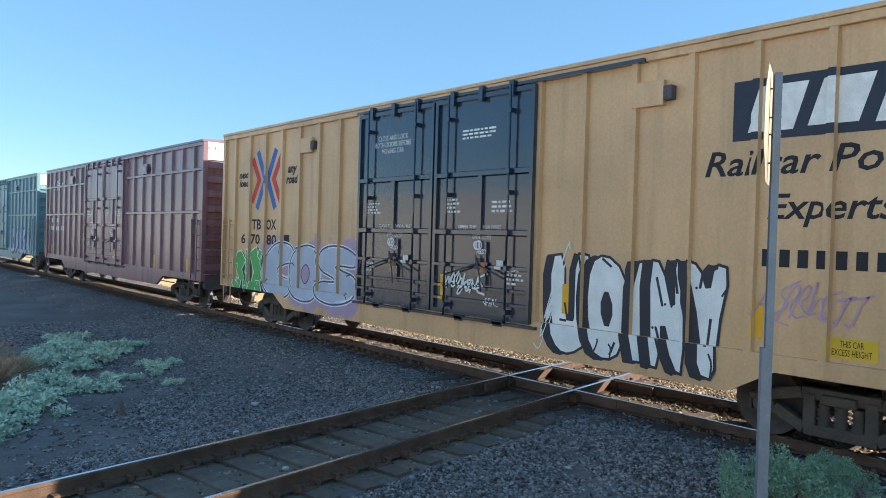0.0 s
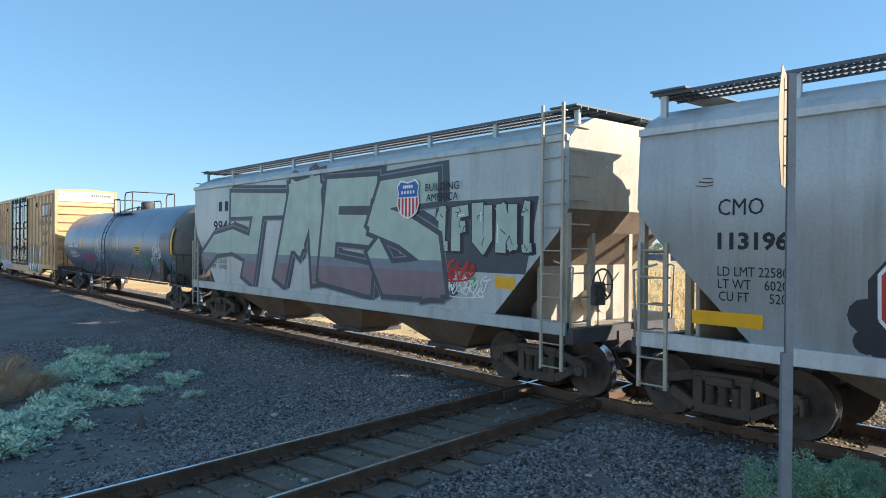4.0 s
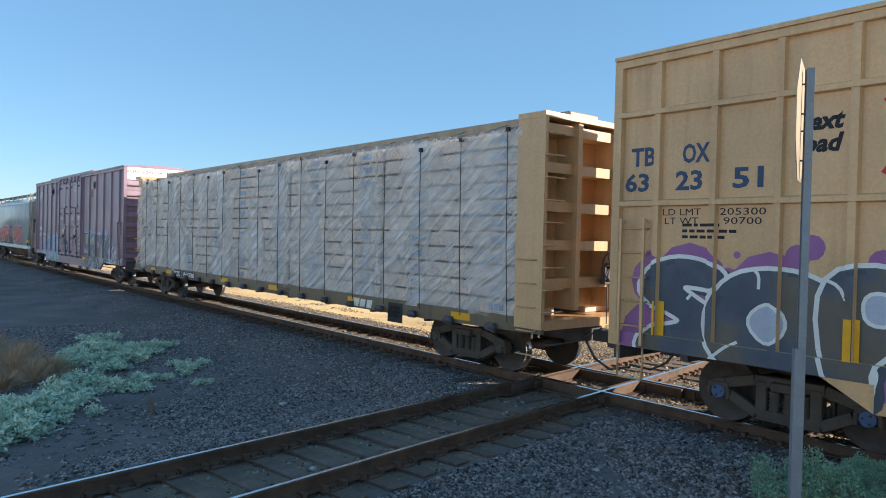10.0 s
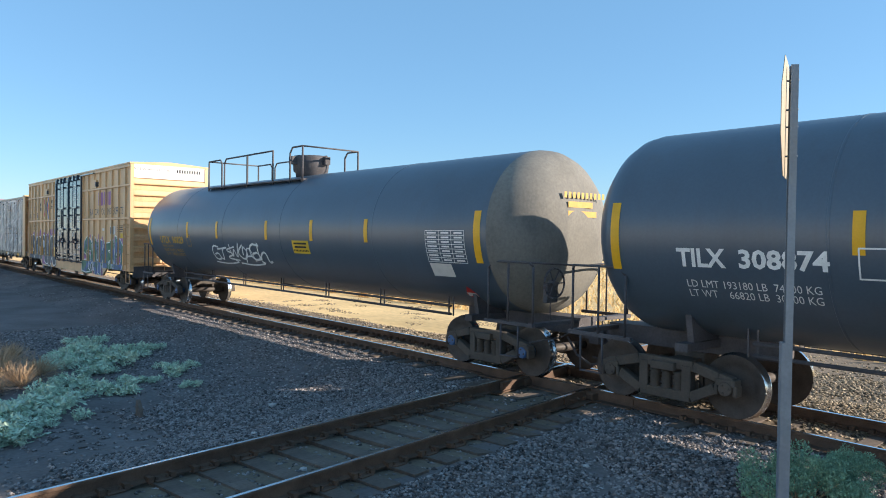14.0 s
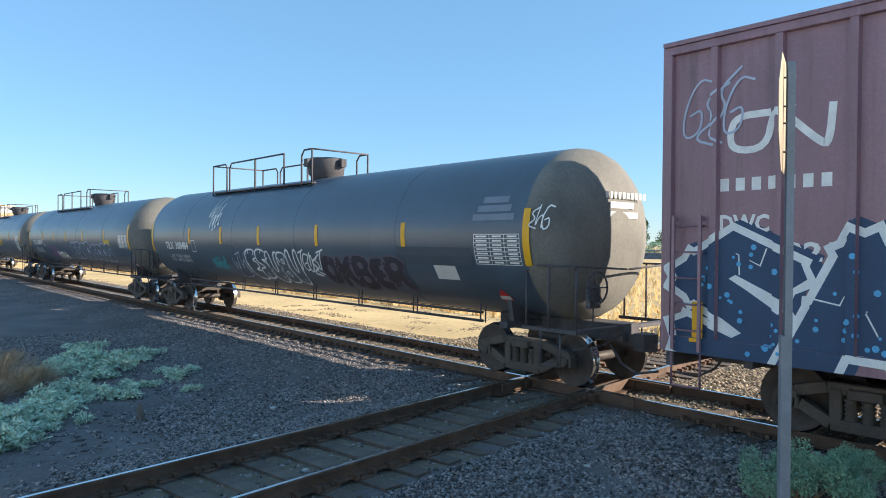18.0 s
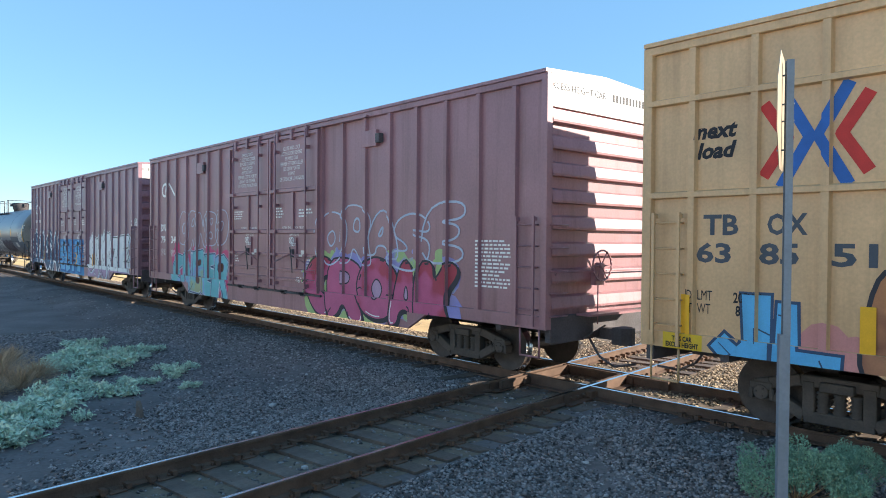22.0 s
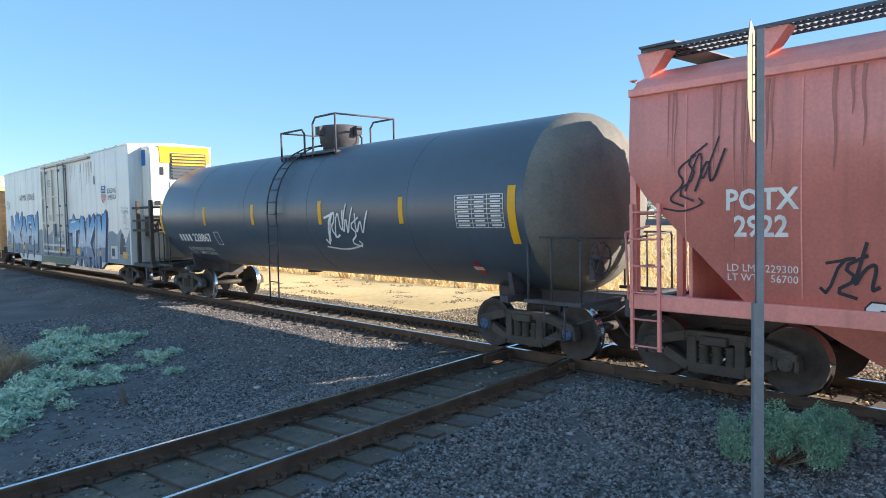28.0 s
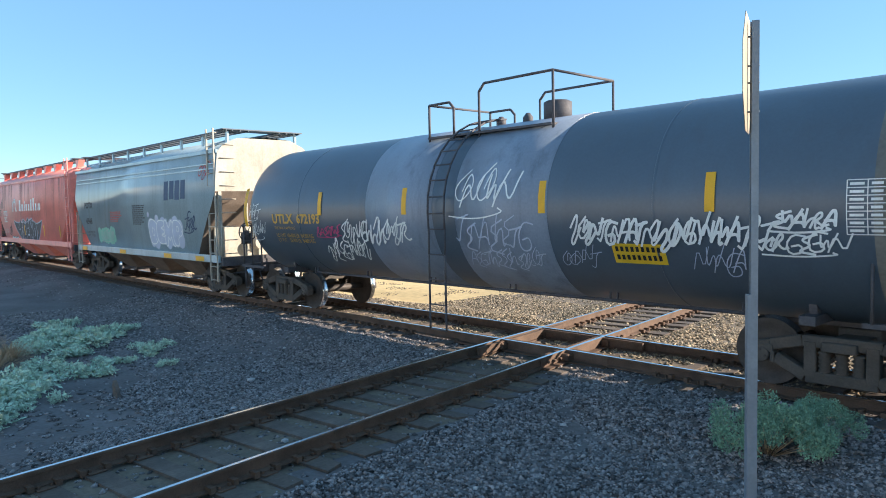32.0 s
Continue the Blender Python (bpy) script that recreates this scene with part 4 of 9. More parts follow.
        for u in (-0.55, 0.55):
            bx(bm, s * (h - run + 0.15), s * (h - run + 0.3), u - 0.06, u + 0.06, 1.1, 2.4)
            bx(bm, s * (h - 0.32), s * (h - 0.22), u - 0.05, u + 0.05, 1.1, zc)
        for u in (-1, 1):
            bx(bm, s * (h - 0.1), s * h, u * 1.42, u * 1.52, 1.1, zc + 0.1)
        bx(bm, s * (h - run + 0.2), s * (h - 0.02), -1.48, 1.48, 1.1, 1.15)
        part("end_frame", bm, em, car)
        zl = walkz - 0.1 if s > 0 else 2.5
        ladder(car, em, s * (h - 0.28) - 0.22, s * (h - 0.28) + 0.22, 0.55, zl, 12 if s > 0 else 6, -1.54)
        bm = bmesh.new()
        for dx in (-0.22, 0.22):
            bx(bm, s * (h - 0.28) + dx - 0.025, s * (h - 0.28) + dx + 0.025, -1.6, -1.56, 0.5, zl + 0.12)
        part("ladder_stile", bm, em, car)
        end_ladder(car, em, s * (h - 0.02), -1.45, -1.0, 1.3, top + 0.2, 9)
        bm = bmesh.new()
        for u in (-1, 1):
            pipe(bm, [(s * (h + 0.05), u * 1.5, 1.2), (s * (h + 0.1), u * 1.5, 2.2), (s * (h - 0.3), u * 1.5, 2.3)], 0.018)
        rod(bm, (s * (h - 0.9), 0, 1.55), (s * (h - 0.4), 0, 1.55), 0.2, 12)
        part("end_railing", bm, em, car)
        add_truck(car, s * (h - 1.07), caps)
    brake_wheel(car, DARK, h - 0.05, -0.7, 1.9)
    couplers(car, h + 0.02)
    # roof walk
    wm = WALKDARK
    for u in (-1, 1):
        bm = bmesh.new()
        n = int(2 * h / 0.09)
        for i in range(n):
            x = -h + 0.05 + i * 2 * (h - 0.05) / n
            bx(bm, x, x + 0.022, u * 0.5, u * 1.2, walkz - 0.035, walkz)
        for y in (0.5, 0.75, 1.0, 1.18):
            bx(bm, -h, h, u * y, u * (y + 0.025), walkz - 0.045, walkz + 0.004)
        part("running_board", bm, wm, car, "steel grating running board on the roof")
        for i in range(9):
            bm = bmesh.new()
            x = -h + 0.15 + i * (2 * h - 0.3) / 8
            if brackets:
                prism(bm, [(x - 0.05, walkz - 0.04), (x + 0.05, walkz - 0.04), (x + 0.05, top + 0.2), (x - 0.05, top + 0.2)], "y", u * 1.08, u * 1.14)
            else:
                prism(bm, [(x - 0.25, walkz - 0.04), (x + 0.25, walkz - 0.04), (x - 0.1, top + 0.2)], "y", u * 0.9, u * 1.15)
            part("walk_bracket", bm, mat, car)
    for s in (-1, 1):
        bm = bmesh.new()
        bx(bm, s * (h - 0.6), s * (h - 0.02), -1.3, 1.3, walkz + 0.0, walkz + 0.03)
        part("crossover_walk", bm, wm, car)
    for i in range(8):
        bm = bmesh.new()
        x = -h + 1 + i * (2 * h - 2) / 7.0
        bx(bm, x - 0.6, x + 0.6, -0.4, 0.4, top + 0.4, top + 0.47)
        part("hatch_cover", bm, mat, car)
    return car, h


# ---- paint on car sides: shapes that follow panels, posts and doors ----
SIDES = {}  # car: list of (x0, x1, y) of a flat-sided car, or a function of z that gives y


def clip(poly, a, b, k):
    """A polygon of (x, z) cut to a <= coordinate k <= b."""
    for lim, sgn in ((a, 1), (b, -1)):
        out = []
        for i, p in enumerate(poly):
            n = poly[(i + 1) % len(poly)]
            dp, dn = sgn * (p[k] - lim), sgn * (n[k] - lim)
            if dp >= 0:
                out.append(p)
            if dp * dn < 0:
                f = dp / (dp - dn)
                out.append((p[0] + (n[0] - p[0]) * f, p[1] + (n[1] - p[1]) * f))
        poly = out
        if len(poly) < 3:
            return []
    return poly


def decal(car, polys, mats, name="graffiti", label=""):
    """polys: (points, lift, material number), laid on the near side of a car."""
    side = SIDES[car]
    if not callable(side):
        side = [(s + (-1e3, 1e3))[:5] for s in side]
    vs, fs, mi = [], [], []
    for pts, lift, m in polys:
        if callable(side):
            z0, z1 = min(p[1] for p in pts), max(p[1] for p in pts)
            k = max(1, int((z1 - z0) / 0.16))
            for i in range(k):
                q = clip(pts, z0 + (z1 - z0) * i / k, z0 + (z1 - z0) * (i + 1) / k, 1)
                if q:
                    fs.append(range(len(vs), len(vs) + len(q)))
                    vs += [(x, side(z) - lift, z) for x, z in q]
                    mi.append(m)
        else:
            x0, x1 = min(p[0] for p in pts), max(p[0] for p in pts)
            for a, b, y, lo, hi in side:
                if a < x1 and b > x0:
                    q = clip(pts, a, b, 0)
                    q = clip(q, lo, hi, 1) if q else q
                    if q:
                        fs.append(range(len(vs), len(vs) + len(q)))
                        vs += [(x, y - lift, z) for x, z in q]
                        mi.append(m)
    if not fs:
        return None
    me = bpy.data.meshes.new(name)
    me.from_pydata(vs, [], [list(f) for f in fs])
    for m in mats:
        me.materials.append(m)
    me.polygons.foreach_set("material_index", mi)
    if callable(side):
        bm = bmesh.new()
        bm.from_mesh(me)
        bmesh.ops.remove_doubles(bm, verts=bm.verts, dist=0.00004)
        bm.to_mesh(me)
        bm.free()
    ob = new(name, me)
    ob.parent = car
    return tagged(ob, label)


TEXT = {}


def word_polys(body, size, bold=0.0, shear=0.0):
    key = (body, size, bold, shear)
    if key not in TEXT:
        cu = bpy.data.curves.new("word", "FONT")
        cu.body, cu.size, cu.offset, cu.shear, cu.align_x, cu.align_y = body, size, bold, shear, "CENTER", "CENTER"
        cu.space_line, cu.resolution_u, cu.fill_mode = 0.92, 2, "FRONT"
        tmp = new("word", cu)
        me = bpy.data.meshes.new_from_object(tmp.evaluated_get(bpy.context.evaluated_depsgraph_get()))
        bpy.data.objects.remove(tmp)
        TEXT[key] = [[(me.vertices[i].co.x, me.vertices[i].co.y) for i in p.vertices] for p in me.polygons]
        bpy.data.meshes.remove(me)
    return TEXT[key]


def words(car, body, mat, x0, x1, z0, z1, bold=0.0, shear=0.0, label="", lift=0.004):
    """Words fitted into a rectangle of the car's side."""
    lines = body.count("\n") + 1
    polys = word_polys(body, 1.0, 0.0 if "M" in body else bold / max(0.01, (z1 - z0) / lines), shear)
    xs = [p[0] for q in polys for p in q]
    zs = [p[1] for q in polys for p in q]
    sx, sz = (x1 - x0) / (max(xs) - min(xs)), (z1 - z0) / (max(zs) - min(zs))
    out = [([(x0 + (x - min(xs)) * sx, z0 + (z - min(zs)) * sz) for x, z in q], lift, 0) for q in polys]
    return decal(car, out, [mat], "lettering", label)


def rows(car, spec, mat, x0, x1, z0, z1, label="", lift=0.004, fill=0.85):
    """Writing as plain bars: each line a list of (from, to) shares of the width."""
    dz = (z1 - z0) / len(spec)
    out = []
    for i, line in enumerate(spec):
        z = z1 - (i + 0.5) * dz
        for a, b in line:
            xa, xb = x0 + a * (x1 - x0), x0 + b * (x1 - x0)
            out.append(([(xa, z - dz * fill / 2), (xb, z - dz * fill / 2), (xb, z + dz * fill / 2), (xa, z + dz * fill / 2)], lift, 0))
    return decal(car, out, [mat], "stencil", label)


def digits(n, gap=0.75):
    w = 1 / (n + (n - 1) * gap)
    return [(i * w * (1 + gap), i * w * (1 + gap) + w) for i in range(n)]


def rect(car, mat, x0, x1, z0, z1, name="placard", label="", lift=0.005):
    return decal(car, [([(x0, z0), (x1, z0), (x1, z1), (x0, z1)], lift, 0)], [mat], name, label)


def table(car, x0, x1, z0, z1, mat=None, lift=0.006):
    """A stencilled table of dates: frame lines and small bars."""
    out = []
    n = 7
    for i in range(n + 1):
        z = z0 + (z1 - z0) * i / n
        out.append(([(x0, z - 0.006), (x1, z - 0.006), (x1, z + 0.006), (x0, z + 0.006)], lift, 0))
    for f in (0, 0.36, 0.68, 1):
        x = x0 + (x1 - x0) * f
        out.append(([(x - 0.006, z0), (x + 0.006, z0), (x + 0.006, z1), (x - 0.006, z1)], lift + 0.0015, 0))
    for i in range(n):
        z = z0 + (z1 - z0) * (i + 0.5) / n
        for a, b in ((0.05, 0.3), (0.42, 0.62), (0.75, 0.95)):
            out.append(([(x0 + a * (x1 - x0), z - 0.016), (x0 + b * (x1 - x0), z - 0.016), (x0 + b * (x1 - x0), z + 0.016), (x0 + a * (x1 - x0), z + 0.016)], lift, 0))
    return decal(car, out, [mat or WHITEPAINT], "date_table", "white stencilled table of test dates")


STROKES = {
    "M": [[(0.08, 0), (0.14, 1), (0.5, 0.4), (0.86, 1), (0.92, 0)]],
    "S": [[(0.9, 0.82), (0.5, 1), (0.1, 0.76), (0.5, 0.5), (0.9, 0.25), (0.5, 0), (0.1, 0.16)]],
    "U": [[(0.15, 1), (0.15, 0.2), (0.5, 0), (0.85, 0.2), (0.85, 1)]],
    "O": [[(0.5, 1), (0.12, 0.7), (0.14, 0.2), (0.5, 0), (0.88, 0.3), (0.84, 0.8), (0.55, 1)]],
    "K": [[(0.15, 0), (0.15, 1)], [(0.88, 1), (0.2, 0.48), (0.92, 0)]],
    "E": [[(0.88, 0.96), (0.15, 0.95), (0.13, 0.05), (0.92, 0.03)], [(0.15, 0.5), (0.75, 0.52)]],
    "A": [[(0.03, 0), (0.45, 1), (0.95, 0)], [(0.2, 0.36), (0.78, 0.34)]],
    "R": [[(0.15, 0), (0.15, 0.95), (0.82, 0.85), (0.76, 0.5), (0.2, 0.46)], [(0.4, 0.44), (0.93, 0)]],
    "Y": [[(0.5, 0), (0.5, 0.5), (0.08, 1)], [(0.5, 0.5), (0.93, 1)]],
    "N": [[(0.1, 0), (0.12, 1), (0.86, 0.05), (0.9, 1)]],
    "T": [[(0.02, 0.92), (0.98, 0.96)], [(0.5, 0.95), (0.48, 0)]],
    "P": [[(0.18, 0), (0.15, 0.95), (0.85, 0.88), (0.8, 0.48), (0.2, 0.44)]],
    "I": [[(0.5, 0), (0.5, 1)]],
    "F": [[(0.9, 0.96), (0.15, 0.95), (0.13, 0)], [(0.15, 0.5), (0.7, 0.52)]],
    "L": [[(0.15, 1), (0.13, 0.05), (0.92, 0.03)]],
    "D": [[(0.15, 0), (0.15, 1), (0.7, 0.9), (0.92, 0.5), (0.7, 0.08), (0.15, 0)]],
    "C": [[(0.9, 0.85), (0.5, 1), (0.12, 0.7), (0.12, 0.28), (0.5, 0), (0.9, 0.15)]],
    "1": [[(0.3, 0.8), (0.55, 1), (0.52, 0)], [(0.25, 0.02), (0.85, 0.02)]],
    "X": [[(0.08, 0), (0.9, 1)], [(0.1, 1), (0.92, 0)]],
    "B": [[(0.15, 0), (0.15, 1), (0.8, 0.85), (0.4, 0.54), (0.9, 0.3), (0.7, 0.02), (0.15, 0)]],
    "W": [[(0.02, 1), (0.25, 0), (0.5, 0.8), (0.75, 0), (0.98, 1)]],
    "V": [[(0.05, 1), (0.45, 0), (0.95, 1)]],
    "J": [[(0.75, 1), (0.75, 0.2), (0.4, 0), (0.1, 0.25)]],
    "Z": [[(0.05, 0.95), (0.92, 0.95), (0.08, 0.05), (0.95, 0.05)]],
    "H": [[(0.12, 0), (0.15, 1)], [(0.85, 0), (0.88, 1)], [(0.12, 0.45), (0.88, 0.55)]],
    "t": [[(-0.05, 0.96), (1.0, 0.93)], [(0.52, 0.95), (0.36, 0.02)], [(0.4, 0.3), (-0.05, 0.42), (-0.5, 0.38), (-0.75, 0.12)]],
    "m": [[(-0.02, 0.02), (0.3, 0.97), (0.42, 0.4)], [(0.42, 0.36), (0.78, 0.98), (0.98, 0.05)], [(0.3, 0.97), (0.78, 0.96)]],
    "e": [[(0.95, 0.9), (0.1, 0.93), (0.02, 0.08), (0.9, 0.02)], [(0.08, 0.56), (0.98, 0.5)]],
    "s": [[(0.98, 0.95), (0.1, 0.92), (0.02, 0.66), (0.5, 0.52), (1.0, 0.36), (1.1, 0.02)], [(1.05, 0.06), (0.25, 0.04), (0.02, 0.3)]],
}


def chaikin(pts, times):
    for _ in range(times):
        out = [pts[0]]
        for a, b in zip(pts, pts[1:]):
            out += [(a[0] * 0.75 + b[0] * 0.25, a[1] * 0.75 + b[1] * 0.25), (a[0] * 0.25 + b[0] * 0.75, a[1] * 0.25 + b[1] * 0.75)]
        pts = out + [pts[-1]]
    return pts


def disc(x, z, r, lift, mi, k=10):
    return ([(x + r * math.cos(i * math.tau / k), z + r * math.sin(i * math.tau / k)) for i in range(k)], lift, mi)


def ribbon(pts, w, lift, mi, ends=0.5):
    """Strips along a line of (x, z), w wide, with rounded joints at the sharp turns."""
    v = [Vector(p) for p in pts]
    v = [p for i, p in enumerate(v) if i == 0 or (p - v[i - 1]).length > 1e-4]
    if len(v) < 2:
        return []
    v[0], v[-1] = v[0] + (v[0] - v[1]).normalized() * w * ends, v[-1] + (v[-1] - v[-2]).normalized() * w * ends
    out = []
    n = len(v)
    ds = [(v[i + 1] - v[i]).normalized() for i in range(n - 1)]

    def corner(i, d):
        """Half the width across the line at point i, mitred where the turn is soft."""
        if 0 < i < n - 1 and ds[i - 1].dot(ds[i]) > 0.55:
            m = (ds[i - 1] + ds[i]).normalized()
            return Vector((-m.y, m.x)) * w / 2 / max(0.8, m.dot(d))
        return Vector((-d.y, d.x)) * w / 2

    for i in range(n - 1):
        a, b = corner(i, ds[i]), corner(i + 1, ds[i])
        out.append(([tuple(v[i] + a), tuple(v[i] - a), tuple(v[i + 1] - b), tuple(v[i + 1] + b)], lift + 0.00009 * (i % 5), mi))
        if i and ds[i - 1].dot(ds[i]) <= 0.55:
            out.append(disc(v[i].x, v[i].y, w / 2, lift + 0.00045, mi, 10))
    return out


def cloud(x0, x1, z0, z1, seed, mi, lift=0.0015):
    """A sprayed background with a bumpy rim."""
    rnd = random.Random(seed)
    h = z1 - z0
    r = h * 0.3
    out = [([(x0, z0 + r * 0.5), (x1, z0 + r * 0.5), (x1, z1 - r * 0.6), (x0, z1 - r * 0.6)], lift, mi)]
    n = max(3, int((x1 - x0) / (r * 1.1)))
    for i in range(n + 1):
        x = x0 + (x1 - x0) * i / n
        for z in (z1 - r * rnd.uniform(0.7, 1.3), z0 + r * rnd.uniform(0.6, 1.1)):
            rr = r * rnd.uniform(0.65, 1.15)
            out.append(disc(x, z, rr, lift + 0.00005 * len(out), mi, 12))
    return out


def strip(pts, w0, w1, lift, mi, ext=0.5, grow=0.0):
    """One brush stroke whose width runs from w0 to w1; it breaks at sharp turns, and both pieces run on into the corner."""
    v = [Vector(p) for p in pts]
    n = len(v)
    ds = [(v[i + 1] - v[i]).normalized() for i in range(n - 1)]
    cuts = [0] + [i for i in range(1, n - 1) if ds[i - 1].dot(ds[i]) < 0.35] + [n - 1]
    out = []
    for k, (a, b) in enumerate(zip(cuts, cuts[1:])):
        seg = [p.copy() for p in v[a:b + 1]]
        ws = [w0 + (w1 - w0) * i / (n - 1) + 2 * grow for i in range(a, b + 1)]
        seg[0] -= ds[a] * ((ws[0] - 2 * grow) * (ext if a == 0 else 0.42) + grow)
        seg[-1] += ds[b - 1] * ((ws[-1] - 2 * grow) * (ext if b == n - 1 else 0.42) + grow)
        m = len(seg)
        left, right = [], []
        for i in range(m):
            d = ds[a + min(i, m - 2)] if i in (0, m - 1) else (ds[a + i - 1] + ds[a + i]).normalized()
            stretch = 1.0 if i in (0, m - 1) else 1 / max(0.7, d.dot(ds[a + i]))
            o = Vector((-d.y, d.x)) * ws[i] / 2 * stretch
            left.append(tuple(seg[i] + o))
            right.append(tuple(seg[i] - o))
        for i in range(m - 1):
            out.append(([left[i], right[i], right[i + 1], left[i + 1]], lift + 0.00025 * (k % 3) + 0.00004 * (i % 6), mi))
    return out


def piece(car, word, edges, z0, z1, fill, outline, weight=0.34, edge=0.05, bands=(), rim=None, rim_width=0.04, shadow=None, drop=(0.12, -0.06), halo=None, round_=0, spike=0.0, slant=0.0, shine=None, dots=None, seed=1, label="spray-painted graffiti lettering", overlap=0.1, flare=0.3, cuts=2):
    """A big painted word: ground cloud, cast shadow, rim round all, then letter over letter with outline, banded fill and glints."""
    rnd = random.Random(seed)
    h = z1 - z0
    out = cloud(edges[0] + 0.15, edges[-1] - 0.15, z0 - 0.02, z1 + 0.04, seed, 3) if halo else []
    glyphs = []
    for i, c in enumerate(word):
        xa, xb = edges[i], edges[i + 1]
        cw = (xb - xa) * (1 + 2 * overlap)
        xa -= (xb - xa) * overlap
        w = min(cw, h * 0.8) * weight
        dz = rnd.uniform(-0.04, 0.05) * h
        one = []
        for st in STROKES[c]:
            pts = []
            for px, pz in st:
                z = z0 + w * 0.5 + (h - w) * pz + dz * pz
                pts.append((xa + w * 0.5 + (cw - w) * px + slant * (z - z0) + rnd.uniform(-0.02, 0.02) * cw, z + rnd.uniform(-0.015, 0.015) * h))
            f = 1 + flare * rnd.uniform(-1, 1)
            one.append((chaikin(pts, round_) if round_ and len(pts) > 2 else pts, w * f, w * (2 - f)))
        glyphs.append(one)
    lift = 0.0035

    def lay(one, grow, mi, at):
        res = []
        for j, (pts, a, b) in enumerate(one):
            res += strip(pts, a, b, at + 0.0004 * j, mi, 0.4, grow)
            if spike:
                for p, q, ww, sg in ((pts[0], pts[1], a, 1), (pts[-1], pts[-2], b, -1)):
                    d = (Vector(p) - Vector(q)).normalized()
                    m = Vector((-d.y, d.x)) * sg
                    e = Vector(p) + d * ww * 0.38
                    tip = e + d * (spike + grow * 1.5) + m * spike * 0.7
                    res.append(([tuple(e + m * (ww / 2 + grow)), tuple(e - m * (ww * 0.3 + grow)), tuple(tip)], at + 0.0004 * j + 0.0002, mi))
        return res

    if shadow:
        for k in (3, 2, 1):
            for one in glyphs:
                out += lay([([(x + drop[0] * k / 3, z + drop[1] * k / 3) for x, z in p], a, b) for p, a, b in one], edge, 5, lift)
            lift += 0.0012
    if rim:
        for one in glyphs:
            out += lay(one, edge + rim_width, 6, lift)
        lift += 0.0014
    for one in glyphs:
        out += lay(one, edge, 1, lift)
        lift += 0.0014
        for q, at, mi in lay(one, 0.0, 0, lift):
            lo = -1e3
            for share, k in [(b, 8 + i) for i, b in enumerate(x[0] for x in bands)]:
                hi = z0 + h * share
                c = clip(q, lo, hi, 1)
                if c:
                    out.append((c, at, k))
                lo = hi
            c = clip(q, lo, 1e3, 1)
            if c:
                out.append((c, at, 0))
        for pts, a, b in one:
            for _ in range(cuts):
                k = rnd.randrange(len(pts) - 1)
                p, q = Vector(pts[k]), Vector(pts[k + 1])
                d = (q - p).normalized()
                m = Vector((-d.y, d.x))
                c = p + (q - p) * rnd.random()
                e = c + m * a * rnd.choice((-0.46, 0.46))
                out += strip([tuple(e), tuple(c + d * a * rnd.uniform(-0.3, 0.3)), tuple(c + d * a * rnd.uniform(0.2, 0.5))], 0.022, 0.012, lift + 0.0021, 1, 0.0)
        if shine:
            for pts, a, b in one:
                p, q = Vector(pts[0]), Vector(pts[1])
                d = (q - p).normalized()
                m = Vector((-d.y, d.x)) * a * 0.3
                if (q - p).length > 0.25:
                    out += strip([tuple(p + m + (q - p) * 0.1), tuple(p + m + (q - p) * rnd.uniform(0.4, 0.8))], a * 0.14, a * 0.08, lift + 0.0022, 4, 0.0)
        lift += 0.0016
    if dots:
        for _ in range(int((edges[-1] - edges[0]) * h * 9)):
            pts, a, b = rnd.choice(rnd.choice(glyphs))
            k = rnd.randrange(len(pts) - 1)
            f = rnd.random()
            x, z = (pts[k][0] * (1 - f) + pts[k + 1][0] * f, pts[k][1] * (1 - f) + pts[k + 1][1] * f)
            out.append(disc(x + rnd.uniform(-0.38, 0.38) * a, z + rnd.uniform(-0.38, 0.38) * a, rnd.uniform(0.02, 0.045), lift + rnd.uniform(0, 0.002), 7, 7))
    mats = [fill, outline, fill, halo or fill, shine or fill, shadow or fill, rim or fill, dots or fill] + [b[1] for b in bands]
    return decal(car, out, mats, "graffiti", label)


